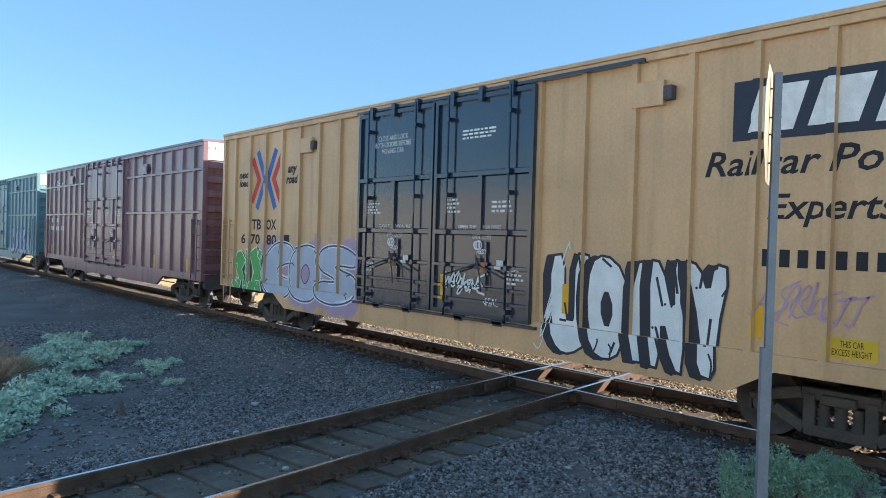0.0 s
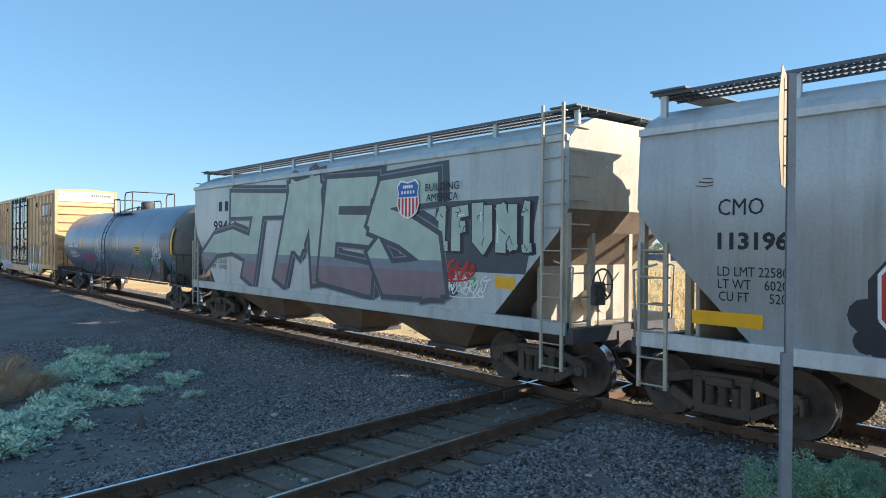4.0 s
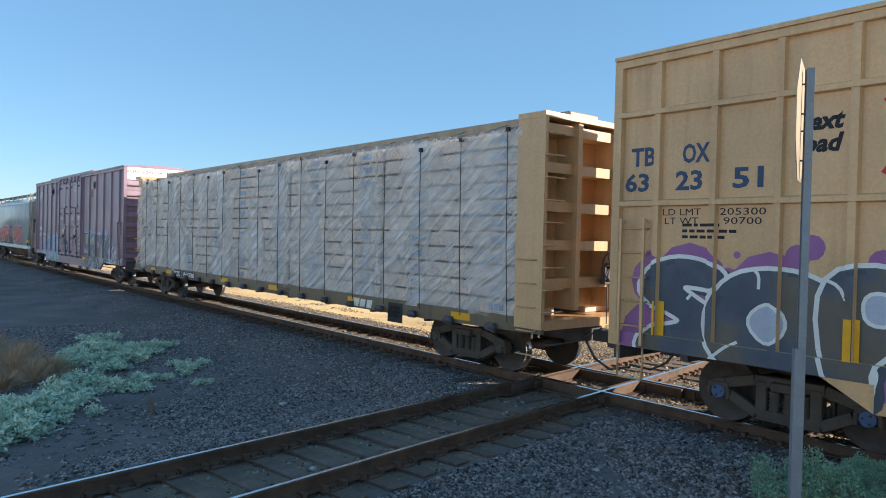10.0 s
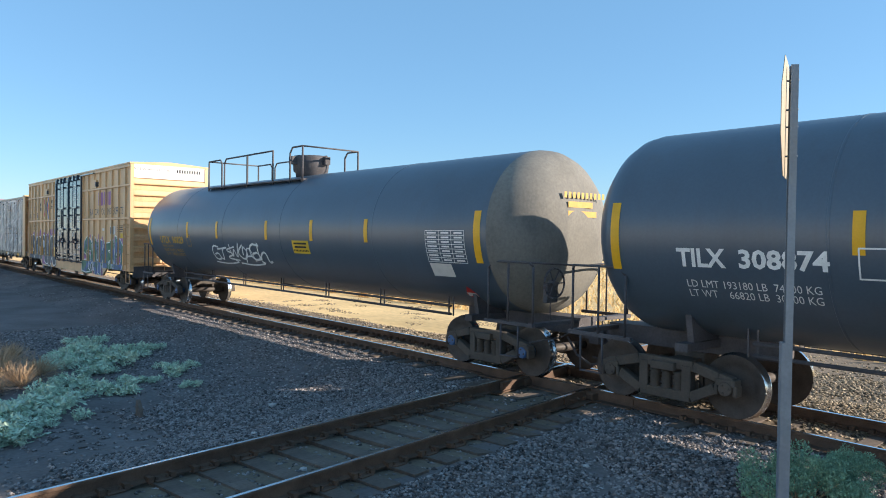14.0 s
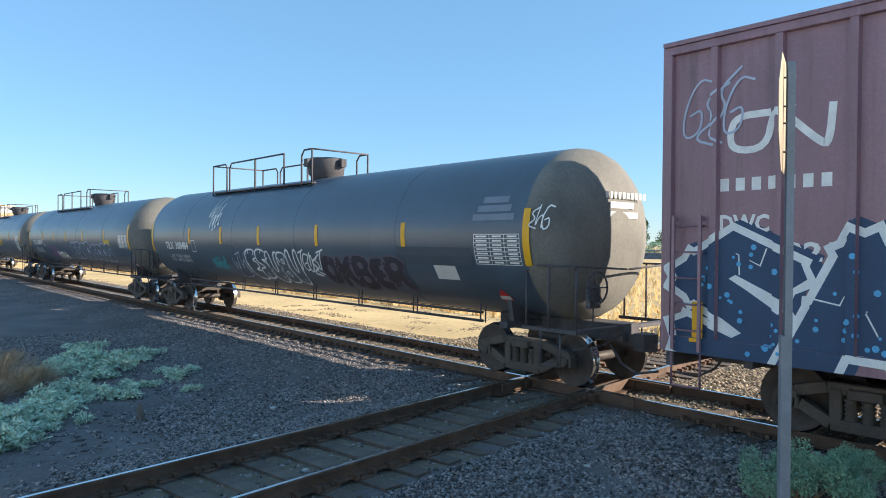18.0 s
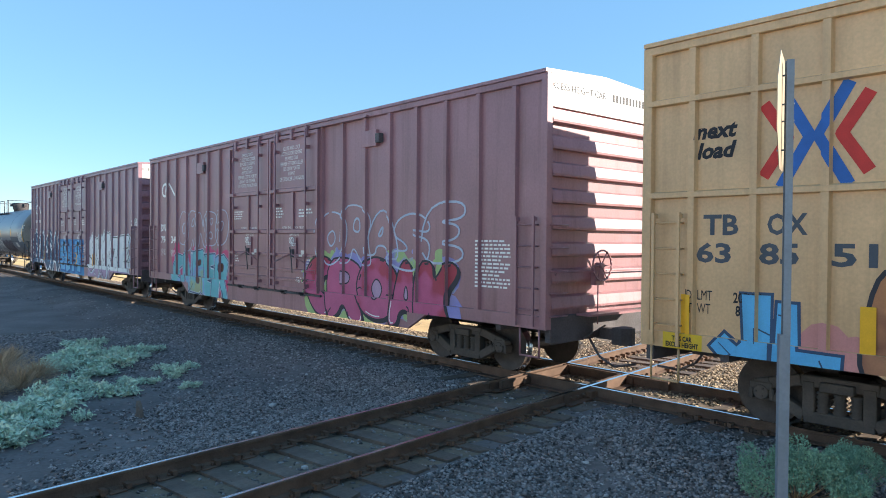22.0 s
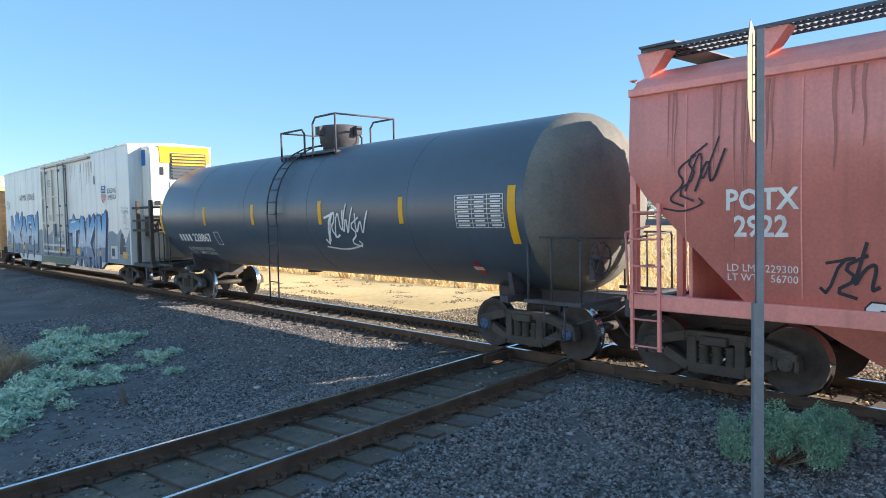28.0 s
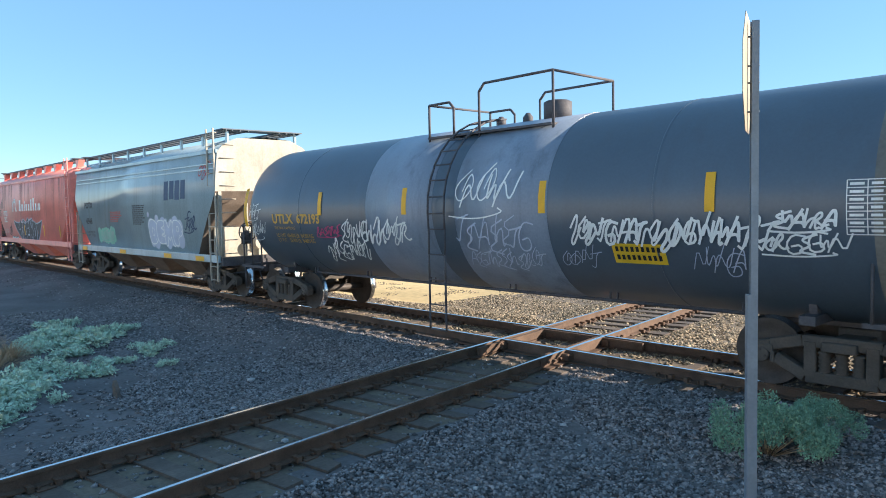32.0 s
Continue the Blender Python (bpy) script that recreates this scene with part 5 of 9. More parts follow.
BUBBLES = {  # outline of each fat letter, then its counters
    "A": [[(0, 0), (0.3, 0.95), (0.65, 1), (1.05, 0.02), (0.72, 0), (0.62, 0.25), (0.4, 0.25), (0.33, 0)], [(0.42, 0.42), (0.5, 0.68), (0.58, 0.42)]],
    "B": [[(0, 0), (0, 1), (0.7, 1.02), (0.95, 0.8), (0.75, 0.54), (1, 0.32), (0.9, 0.04), (0.6, -0.02)], [(0.36, 0.64), (0.38, 0.8), (0.6, 0.78), (0.58, 0.64)], [(0.36, 0.2), (0.36, 0.4), (0.62, 0.36), (0.6, 0.2)]],
    "C": [[(0.95, 0.95), (0.4, 1), (0, 0.7), (0, 0.3), (0.4, 0), (0.95, 0.05), (1, 0.35), (0.55, 0.42), (0.55, 0.6), (1, 0.68)]],
    "D": [[(0, 0), (0, 1), (0.6, 1.02), (1, 0.75), (1, 0.3), (0.65, 0)], [(0.36, 0.32), (0.36, 0.7), (0.62, 0.62), (0.62, 0.4)]],
    "E": [[(0, 0.05), (0.05, 0.95), (0.9, 1), (1, 0.75), (0.5, 0.68), (0.85, 0.6), (0.85, 0.42), (0.45, 0.36), (1, 0.28), (0.95, 0)]],
    "F": [[(0, 0), (0.05, 0.95), (0.9, 1), (1, 0.72), (0.48, 0.66), (0.85, 0.56), (0.82, 0.38), (0.42, 0.34), (0.4, 0)]],
    "I": [[(0.1, 0), (0.05, 1), (0.9, 1), (0.95, 0)]],
    "K": [[(0, 0), (0.02, 1), (0.38, 1), (0.4, 0.68), (0.7, 1.02), (1.02, 0.92), (0.66, 0.52), (1.05, 0.02), (0.68, -0.02), (0.4, 0.35), (0.36, 0)]],
    "M": [[(0, 0), (0.08, 0.95), (0.3, 1), (0.5, 0.65), (0.7, 1), (0.92, 0.95), (1, 0), (0.7, 0), (0.66, 0.4), (0.5, 0.2), (0.36, 0.42), (0.3, 0)]],
    "N": [[(0, 0), (0.02, 1), (0.35, 1), (0.66, 0.45), (0.66, 1), (1, 0.98), (0.98, 0), (0.66, 0), (0.34, 0.5), (0.34, 0)]],
    "O": [[(0.5, 1.02), (0.12, 0.9), (-0.02, 0.5), (0.12, 0.1), (0.5, -0.02), (0.9, 0.1), (1.02, 0.5), (0.9, 0.9)], [(0.5, 0.7), (0.34, 0.5), (0.5, 0.28), (0.66, 0.5)]],
    "P": [[(0.05, 0), (0, 0.95), (0.6, 1.02), (1, 0.8), (0.95, 0.45), (0.5, 0.33), (0.5, 0)], [(0.4, 0.56), (0.42, 0.78), (0.66, 0.74), (0.64, 0.56)]],
    "R": [[(0, 0), (0, 0.95), (0.6, 1.03), (1, 0.8), (0.8, 0.48), (1.05, 0), (0.7, -0.02), (0.5, 0.3), (0.36, 0)], [(0.36, 0.56), (0.38, 0.78), (0.64, 0.76), (0.6, 0.58)]],
    "S": [[(1, 0.85), (0.6, 1.02), (0.1, 0.95), (0, 0.6), (0.45, 0.45), (0.5, 0.36), (0.05, 0.34), (0, 0.05), (0.5, -0.03), (1, 0.12), (1, 0.48), (0.55, 0.62), (0.55, 0.7), (0.98, 0.66)]],
    "T": [[(0, 1), (1, 0.97), (1, 0.68), (0.7, 0.66), (0.72, 0), (0.3, 0), (0.32, 0.66), (0, 0.68)]],
    "U": [[(0, 1), (0.35, 1), (0.36, 0.35), (0.62, 0.35), (0.64, 1), (1, 0.98), (0.98, 0.15), (0.6, -0.02), (0.3, 0), (0.02, 0.2)]],
    "X": [[(0, 1), (0.35, 1), (0.5, 0.7), (0.68, 1), (1, 0.98), (0.72, 0.5), (1.02, 0), (0.66, 0), (0.5, 0.3), (0.34, 0), (0, 0.02), (0.28, 0.5)]],
    "Y": [[(0, 1), (0.35, 0.98), (0.5, 0.72), (0.66, 1), (1, 0.98), (0.72, 0.4), (0.7, 0), (0.3, 0), (0.3, 0.42)]],
}


def closed(pts, times):
    """A closed outline with its corners cut round."""
    for _ in range(times):
        out = []
        for a, b in zip(pts, pts[1:] + pts[:1]):
            out += [(a[0] * 0.75 + b[0] * 0.25, a[1] * 0.75 + b[1] * 0.25), (a[0] * 0.25 + b[0] * 0.75, a[1] * 0.25 + b[1] * 0.75)]
        pts = out
    return pts


def filled(pts, lift, mi):
    """A hollowed outline as flat triangles."""
    return [([pts[i] for i in t], lift, mi) for t in tessellate_polygon([[Vector((x, z, 0)) for x, z in pts]])]


def mural(car, word, edges, z0, z1, fill, line, w=0.045, round_=2, halo=None, shadow=None, drop=(0.1, -0.06), hole=None, rim=None, curls=None, dots=None, slant=0.0, seed=1, overlap=0.1, jitter=0.03, tips=0.0, flick=None, label="fat sprayed letter with a painted outline"):
    """A painted word in fat letters, each a part: shadow, rim, fill, outline, counters and the can's quick inner lines; behind all a sprayed cloud."""
    rnd = random.Random(seed)
    h = z1 - z0
    if halo:
        back = cloud(edges[0] + 0.15, edges[-1] - 0.15, z0 - 0.02, z1 + 0.04, seed, 0)
        for _ in range(int((edges[-1] - edges[0]) * 2.2)):
            back.append(disc(rnd.uniform(edges[0] - 0.1, edges[-1] + 0.1), z1 + rnd.uniform(-0.1, 0.16), rnd.choice((0.05, 0.09, 0.16)), 0.0022 + 0.0001 * rnd.random(), 0, 12))
        decal(car, back, [halo], "painted_cloud", "soft sprayed cloud behind the letters")
    lift = 0.0042
    for i, c in enumerate(word):
        xa, xb = edges[i], edges[i + 1]
        cw = (xb - xa) * (1 + 2 * overlap)
        xa -= (xb - xa) * overlap
        hh = h * rnd.uniform(0.88, 1.0)
        dz, lean = rnd.uniform(0, h - hh), slant + rnd.uniform(-0.06, 0.06)

        def at(p, wild):
            u, v = p[0] + rnd.uniform(-wild, wild), p[1] + rnd.uniform(-wild, wild)
            if tips and wild and rnd.random() < 0.4:
                u, v = u + tips * (u - 0.5) * rnd.random(), v + tips * (v - 0.5) * rnd.random()
            return (xa + cw * u + lean * hh * v, z0 + dz + hh * v)

        rimline = closed([at(p, jitter) for p in BUBBLES[c][0]], round_)
        loop = rimline + rimline[:1]
        out = []
        if shadow:
            low = [(x + drop[0], z + drop[1]) for x, z in loop]
            out += filled(low[:-1], lift - 0.0004, 2) + ribbon(low, w, lift - 0.0003, 2, 0)
            for k in range(len(rimline)):
                out.append(([loop[k], loop[k + 1], low[k + 1], low[k]], lift - 0.0005 - 0.00002 * (k % 7), 2))
        if rim:
            out += ribbon(loop, w * 2.4, lift - 0.0001, 3, 0)
        out += filled(rimline, lift, 0) + ribbon(loop, w, lift + 0.0006, 1, 0)
        for hollow in BUBBLES[c][1:]:
            ring = closed([at(p, 0.01) for p in hollow], max(1, round_))
            out += filled(ring, lift + 0.0007, 4) + ribbon(ring + ring[:1], w * 0.75, lift + 0.0010, 1, 0)
        for _ in range(2):
            k = rnd.randrange(len(rimline))
            p, m = Vector(rimline[k]), Vector((xa + cw * 0.5, z0 + dz + hh * 0.5))
            e = p + (m - p) * rnd.uniform(0.25, 0.45)
            out += ribbon(chaikin([tuple(p), tuple((p + e) / 2 + Vector((0.04, 0.05))), tuple(e)], 1), w * 0.7, lift + 0.0009, 1, 0)
        if flick:
            k = rnd.randrange(len(rimline))
            m = Vector((xa + cw * 0.5, z0 + dz + hh * 0.5))
            arc = [tuple(Vector(p) + (m - Vector(p)).normalized() * w * 1.6) for p in (rimline + rimline)[k:k + max(3, len(rimline) // 6)]]
            out += ribbon(arc, w * 0.6, lift + 0.0011, 5, 0)
        if curls:
            for _ in range(5):
                p = rimline[rnd.randrange(len(rimline))]
                f, a = rnd.uniform(0.25, 0.5), rnd.uniform(0, 6.3)
                x, z = p[0] + (xa + cw * 0.5 - p[0]) * f, p[1] + (z0 + dz + hh * 0.5 - p[1]) * f
                pts = [(x + 0.05 * k * math.cos(a) + 0.06 * math.cos(k * 1.9), z + 0.05 * k * math.sin(a) + 0.06 * math.sin(k * 1.9)) for k in range(6)]
                out += ribbon(chaikin(pts, 2), 0.022, lift + 0.0012, 6, 0)
                out.append(disc(pts[0][0], pts[0][1], 0.035, lift + 0.0013, 6, 8))
        if dots:
            for _ in range(int(cw * hh * 7)):
                out.append(disc(xa + cw * rnd.uniform(0.05, 0.95), z0 + dz + hh * rnd.uniform(0.05, 0.95), rnd.uniform(0.02, 0.06), lift + 0.0012 + 0.0003 * rnd.random(), 7, 8))
        decal(car, out, [fill, line, shadow or fill, rim or fill, hole or shadow or halo or line, flick or fill, curls or fill, dots or fill], "painted_letter", label)
        lift += 0.0017


SCRAWL = [
    [(0, 0), (0.15, 0.9), (0.4, 1), (0.5, 0.7), (0.2, 0.45), (0.7, 0.1), (1, 0.2)],
    [(0.8, 0.9), (0.2, 1), (0, 0.5), (0.3, 0), (0.9, 0.1), (0.7, 0.5), (0.3, 0.4)],
    [(0, 0.9), (0.25, 0.1), (0.5, 0.8), (0.75, 0.05), (1, 1)],
    [(0, 0.5), (0.4, 1.1), (0.6, 0.5), (0.2, 0), (0.5, -0.2), (1, 0.5)],
    [(0.1, 1), (0.2, 0), (0.35, 0.5), (0.7, 0.6), (0.8, 0), (1, 0.1)],
    [(0.9, 1), (0.1, 0.7), (0.9, 0.4), (0.1, 0.05), (1.1, -0.1)],
    [(0.5, 1), (0, 0.5), (0.5, 0), (1, 0.5), (0.55, 1), (0.5, 0.4)],
    [(0, 0.8), (1, 0.95), (0.45, 0.9), (0.4, 0), (0.1, 0.15)],
    [(0, 0), (0.45, 1.1), (0.9, 0), (0.7, 0.4), (0.1, 0.35)],
    [(0, 0.1), (0.1, 1), (0.8, 0.1), (0.9, 1.05)],
]


def tag(car, x0, x1, z0, z1, mat, seed=1, w=0.035, turns=None, label="thin spray-can scrawl"):
    """A quick scrawl: hooked and looping strokes of one can, lapping over one another."""
    rnd = random.Random(seed * 7 + 3)
    h = z1 - z0
    n = int((turns or 0) * 1.6) or max(3, int((x1 - x0) / max(0.12, h * 0.3)))
    c = (x1 - x0) / n
    lift = 0.010
    w = w * 0.85
    for i in range(n):
        g = rnd.choice(SCRAWL)
        hh, dz = h * rnd.uniform(0.7, 1.05), h * rnd.uniform(-0.05, 0.2)
        ww = c * rnd.uniform(1.35, 2.0)
        pts = [(x0 + c * i + ww * px + 0.34 * hh * pz, z0 + dz + hh * pz) for px, pz in g]
        lift += 0.0006
        decal(car, ribbon(chaikin(pts, 1 if rnd.random() < 0.4 else 2), w * rnd.uniform(0.8, 1.2), lift, 0, 0.4), [mat], "spray_tag", label)
    if rnd.random() < 0.5 and n > 2:
        lift += 0.0006
        decal(car, ribbon(chaikin([(x0, z0 - h * 0.08), (x0 + (x1 - x0) * 0.5, z0 - h * 0.16), (x1, z0), (x1 - c * 0.5, z0 + h * 0.1)], 2), w * 0.8, lift, 0), [mat], "spray_tag", label)


def throwup(car, x0, x1, z0, z1, mat, word, seed, w=0.035):
    """Fat letters drawn in outline only, lapping over one another: one looping line a letter, with its counters."""
    rnd = random.Random(seed)
    c = (x1 - x0) / len(word)
    for i, g in enumerate(word):
        xa, hh = x0 + c * i - 0.14 * c, (z1 - z0) * rnd.uniform(0.72, 1.0)
        dz = rnd.uniform(0, (z1 - z0) - hh)
        for j, loop in enumerate(BUBBLES[g]):
            loop = closed([(xa + 1.28 * c * (u + rnd.uniform(-0.06, 0.06)) + 0.12 * hh * v, z0 + dz + hh * (v + rnd.uniform(-0.05, 0.05))) for u, v in loop], 2)
            decal(car, ribbon(loop + loop[:1 if j else 0], w * rnd.uniform(0.8, 1.1), 0.008 + 0.0008 * i + 0.0003 * j, 0, 0.0), [mat], "spray_tag", "outlined bubble letter in silver spray paint")


def ring_mark(car, mat, x0, x1, z0, z1, label):
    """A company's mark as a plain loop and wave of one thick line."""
    w = (z1 - z0) * 0.17
    xm = x0 + (x1 - x0) * 0.42
    a, b = z0 + w / 2, z1 - w / 2
    out = ribbon(chaikin([(xm - 0.02, b), (x0 + w, b), (x0, (a + b) / 2), (x0 + w * 0.6, a), (xm - w * 0.5, a), (xm + w * 0.4, b), (xm + w * 1.6, b), (x1 - w * 1.4, a), (x1 - w * 0.4, a), (x1, b)], 2), w, 0.006, 0, 0.3)
    return decal(car, out, [mat], "company_mark", label)


def xlogo(car, x0, x1, z0, z1):
    """Two nested chevrons each side, point to point, blue and red."""
    out = []
    xm, zm, w = (x0 + x1) / 2, (z0 + z1) / 2, (x1 - x0) * 0.115
    for s in (-1, 1):
        for k in (0, 1):
            tip = xm + s * (0.04 + 0.2 * k) * (x1 - x0)
            e = xm + s * (0.3 + 0.17 * k) * (x1 - x0)
            r = 0.5 - 0.12 * k
            out += ribbon([(e, zm + r * (z1 - z0)), (tip, zm), (e, zm - r * (z1 - z0))], w, 0.004 + 0.001 * k + 0.0006 * (s + 1), k, 0.1)
    return decal(car, out, [BLUEPAINT, REDPAINT], "emblem", "blue and red crossed emblem")


def blocks(car, n, mat, x0, x1, z0, z1, label, slant=0.0, lift=0.008):
    """A company's name or mark as plain slanted bars of its size and colour."""
    out = []
    for k, (a, b) in enumerate(digits(n, 0.3)):
        xa, xb = x0 + a * (x1 - x0), x0 + b * (x1 - x0)
        s = slant * (z1 - z0)
        za = z0 + (z1 - z0) * 0.04 * (k % 2)
        out.append(([(xa, za), (xb, za), (xb + s, z1), (xa + s, z1)], lift, 0))
    return decal(car, out, [mat], "company_mark", label)


def shield(car, x0, x1, z0, z1, raised=0.0):
    """A shield emblem: blue top, red and white stripes below, white rim."""
    xm, zm = (x0 + x1) / 2, z0 + (z1 - z0) * 0.56
    w, h = x1 - x0, z1 - z0

    def crest(k):
        """The shield's outline, drawn in by k: horned top, bulging flanks, pointed foot."""
        half = [(0, 0.94), (0.2, 0.97), (0.34, 1.0), (0.5, 0.86), (0.44, 0.66), (0.5, 0.4), (0.4, 0.17), (0.22, 0.06), (0, 0)]
        pts = [(xm + u * w, z0 + v * h) for u, v in half] + [(xm - u * w, z0 + v * h) for u, v in half[-2:0:-1]]
        return [(xm + (x - xm) * (1 - k), z0 + h * 0.5 + (z - z0 - h * 0.5) * (1 - k)) for x, z in pts]

    inner = crest(0.09)
    out = filled(crest(0), 0.004, 2)
    for tri, lift, _ in filled(inner, 0.0055, 0):
        top = clip(tri, zm, 1e3, 1)
        if top:
            out.append((top, lift, 0))
        for i in range(6):
            a = x0 + w * (0.07 + 0.155 * i)
            c = clip(tri, -1e3, zm - 0.02, 1)
            c = clip(c, a, a + w * 0.085, 0) if c else c
            if c:
                out.append((c, lift, 1))
    for i, half in ((0, 0.28), (1, 0.2)):
        zz = zm + h * (0.08 + 0.14 * i)
        for k in range(-2, 3):
            xx = xm + k * half * w * 0.45
            out.append(([(xx - w * 0.035, zz), (xx + w * 0.035, zz), (xx + w * 0.035, zz + h * 0.08), (xx - w * 0.035, zz + h * 0.08)], 0.008, 2))
    out = [(p, l + raised, m) for p, l, m in out]
    return decal(car, out, [BLUEPAINT, REDPAINT, WHITEPAINT], "shield_emblem", "blue, red and white striped shield emblem")


def spray(name, h):
    return surface(name, srgb(h), 0.55, 0, 0.12, 2.5, 45, 0.02, GRIME, 0.12, VERT)


def coloured(name, stops, upright, scale=1.1):
    """Spray paint of several cans: faded from stop to stop by height, or in soft-edged patches. stops: (place, hex)."""
    m = spray(name, "808080")
    n, ln = m.node_tree.nodes, m.node_tree.links
    place = n.new("ShaderNodeTexCoord").outputs["Object"]
    noise = n.new("ShaderNodeTexNoise")
    noise.inputs["Scale"].default_value, noise.inputs["Detail"].default_value = scale, 3
    ln.new(place, noise.inputs["Vector"])
    ramp = n.new("ShaderNodeValToRGB")
    if upright:
        lo, hi = stops[0][0], stops[-1][0]
        xyz = n.new("ShaderNodeSeparateXYZ")
        ln.new(place, xyz.inputs[0])
        wave = n.new("ShaderNodeMath")
        wave.operation = "MULTIPLY_ADD"
        wave.inputs[1].default_value = 0.3
        ln.new(noise.outputs[0], wave.inputs[0])
        ln.new(xyz.outputs[2], wave.inputs[2])
        fit = n.new("ShaderNodeMapRange")
        fit.inputs[1].default_value, fit.inputs[2].default_value = lo + 0.15, hi + 0.15
        ln.new(wave.outputs[0], fit.inputs[0])
        ln.new(fit.outputs[0], ramp.inputs[0])
        stops = [((p - lo) / (hi - lo), c) for p, c in stops]
    else:
        fit = n.new("ShaderNodeMapRange")
        fit.inputs[1].default_value, fit.inputs[2].default_value = 0.3, 0.7
        ln.new(noise.outputs[0], fit.inputs[0])
        ln.new(fit.outputs[0], ramp.inputs[0])
    e = ramp.color_ramp.elements
    while len(e) < len(stops):
        e.new(0.5)
    for k, (p, c) in enumerate(stops):
        e[k].position, e[k].color = p, srgb(c)
    tint = next(x for x in n if x.bl_idname == "ShaderNodeVectorMath")
    ln.new(ramp.outputs[0], tint.inputs[0])
    return m


S_SILVER = spray("silver spray paint", "b6c0d2")
S_WHITE = spray("white spray paint", "e8ecea")
S_BLACK = spray("black spray paint", "34363e")
S_NAVY = spray("dark blue spray paint", "38506e")
S_GREEN = spray("green spray paint", "5fb35a")
S_DKGREEN = spray("dark green spray paint", "2f5a40")
S_SKY = spray("light blue spray paint", "66b2e0")
S_PALEBLUE = spray("faded blue mill print", "7fa6c4")
S_BLUE = spray("blue spray paint", "2f6fb4")
S_RED = spray("red spray paint", "b93a34")
S_PINK = spray("pink spray paint", "c8507a")
S_ORANGE = spray("burnt orange spray paint", "c68a5e")
S_BROWN = spray("brown spray paint", "5e3a28")
S_PURPLE = spray("purple spray paint", "9a6a9e")
S_GREY = spray("grey spray paint", "7e8894")
S_DKGREY = spray("dark grey spray paint", "4c545e")
S_CREAM = spray("pale green-grey spray paint", "b0c2b8")
S_TEAL = spray("teal spray paint", "58a8b0")
S_LILAC = spray("lilac spray paint", "b49ab4")
PLACARD = surface("yellow placard", srgb("d9b52a"), 0.5, 0, 0.08, 6, 60, 0.02)
PAPER = surface("white placard", srgb("d4d2cc"), 0.5, 0, 0.08, 6, 60, 0.02)
TTXBLUE = surface("dark blue mark paint", srgb("2b3444"), 0.5, 0, 0.1, 4, 40, 0.02)


def box_layers(car, h, doors, posts, skin=HW - 0.07):
    xs = post_places(h, doors, posts)
    lay = []
    at = -h
    cuts = sorted([(x - 0.047, x + 0.047, -HW) for x in xs if not doors[0] - 0.01 < x < doors[1] + 0.01] + [(doors[0] + 0.03, (doors[0] + doors[1]) / 2 - 0.02, -HW - 0.03), ((doors[0] + doors[1]) / 2 + 0.02, doors[1] - 0.03, -HW - 0.03)])
    for a, b, y in cuts:
        if a > at:
            lay.append((at, a, -skin))
        lay.append((max(a, at), b, y))
        at = b
    lay.append((at, h, -skin))
    # the ribs, frames and plates that stand out from the doors take paint too
    half, face = (doors[0] + doors[1]) / 2, -HW - 0.03
    proud = []
    for a, b in ((doors[0] + 0.03, half - 0.025), (half + 0.025, doors[1] - 0.03)):
        proud += [(a + 0.075, b - 0.075, face - 0.0605, z - t, z + t) for z, t in ((1.42, 0.025), (1.66, 0.025), (2.05, 0.025), (2.66, 0.04), (3.72, 0.04))]
        proud += [(a, a + 0.075, face - 0.0555, 1.14, EAVE - 0.16), (b - 0.075, b, face - 0.0555, 1.14, EAVE - 0.16), (a + 0.075, b - 0.075, face - 0.0555, 1.14, 1.22)]
        x = a + (b - a) * 0.52
        proud.append((x - 0.16, x + 0.16, face - 0.0455, 1.72, 2.5))
    # on the wall above the side sill, and on the sill itself, which is deeper between the trucks
    SIDES[car] = [(a, b, y, 1.2 if y > -HW - 0.01 else 1.14, 1e3) for a, b, y in lay]
    SIDES[car] += proud
    SIDES[car] += [(a, b, -HW - 0.005, z, 1.2) for a, b, z in ((-h, -h + 3.7, 0.98), (-h + 3.7, h - 3.7, 0.64), (h - 3.7, h, 0.98))]


def placards(car, x, z, w=0.34):
    """A red and white diamond placard."""
    out = [([(x - w / 2, z), (x, z - w / 2), (x + w / 2, z), (x, z + w / 2)], 0.012, 0), ([(x - w * 0.4, z - 0.035), (x + w * 0.4, z - 0.035), (x + w * 0.4, z + 0.035), (x - w * 0.4, z + 0.035)], 0.016, 1)]
    return decal(car, out, [REDPAINT, PAPER], "hazard_placard", "red diamond hazard placard with white bar")


def yellow_box(*a, posts=8, doors=(-2.62, 2.45), **k):
    car, h = boxcar(*a, posts=posts, doors=doors, **k)
    box_layers(car, h, doors, posts)
    return car, h


def tank_car(*a, **k):
    car, h = tank(*a, **k)
    SIDES[car] = lambda z: shell_y(z) * 1.003
    return car, h


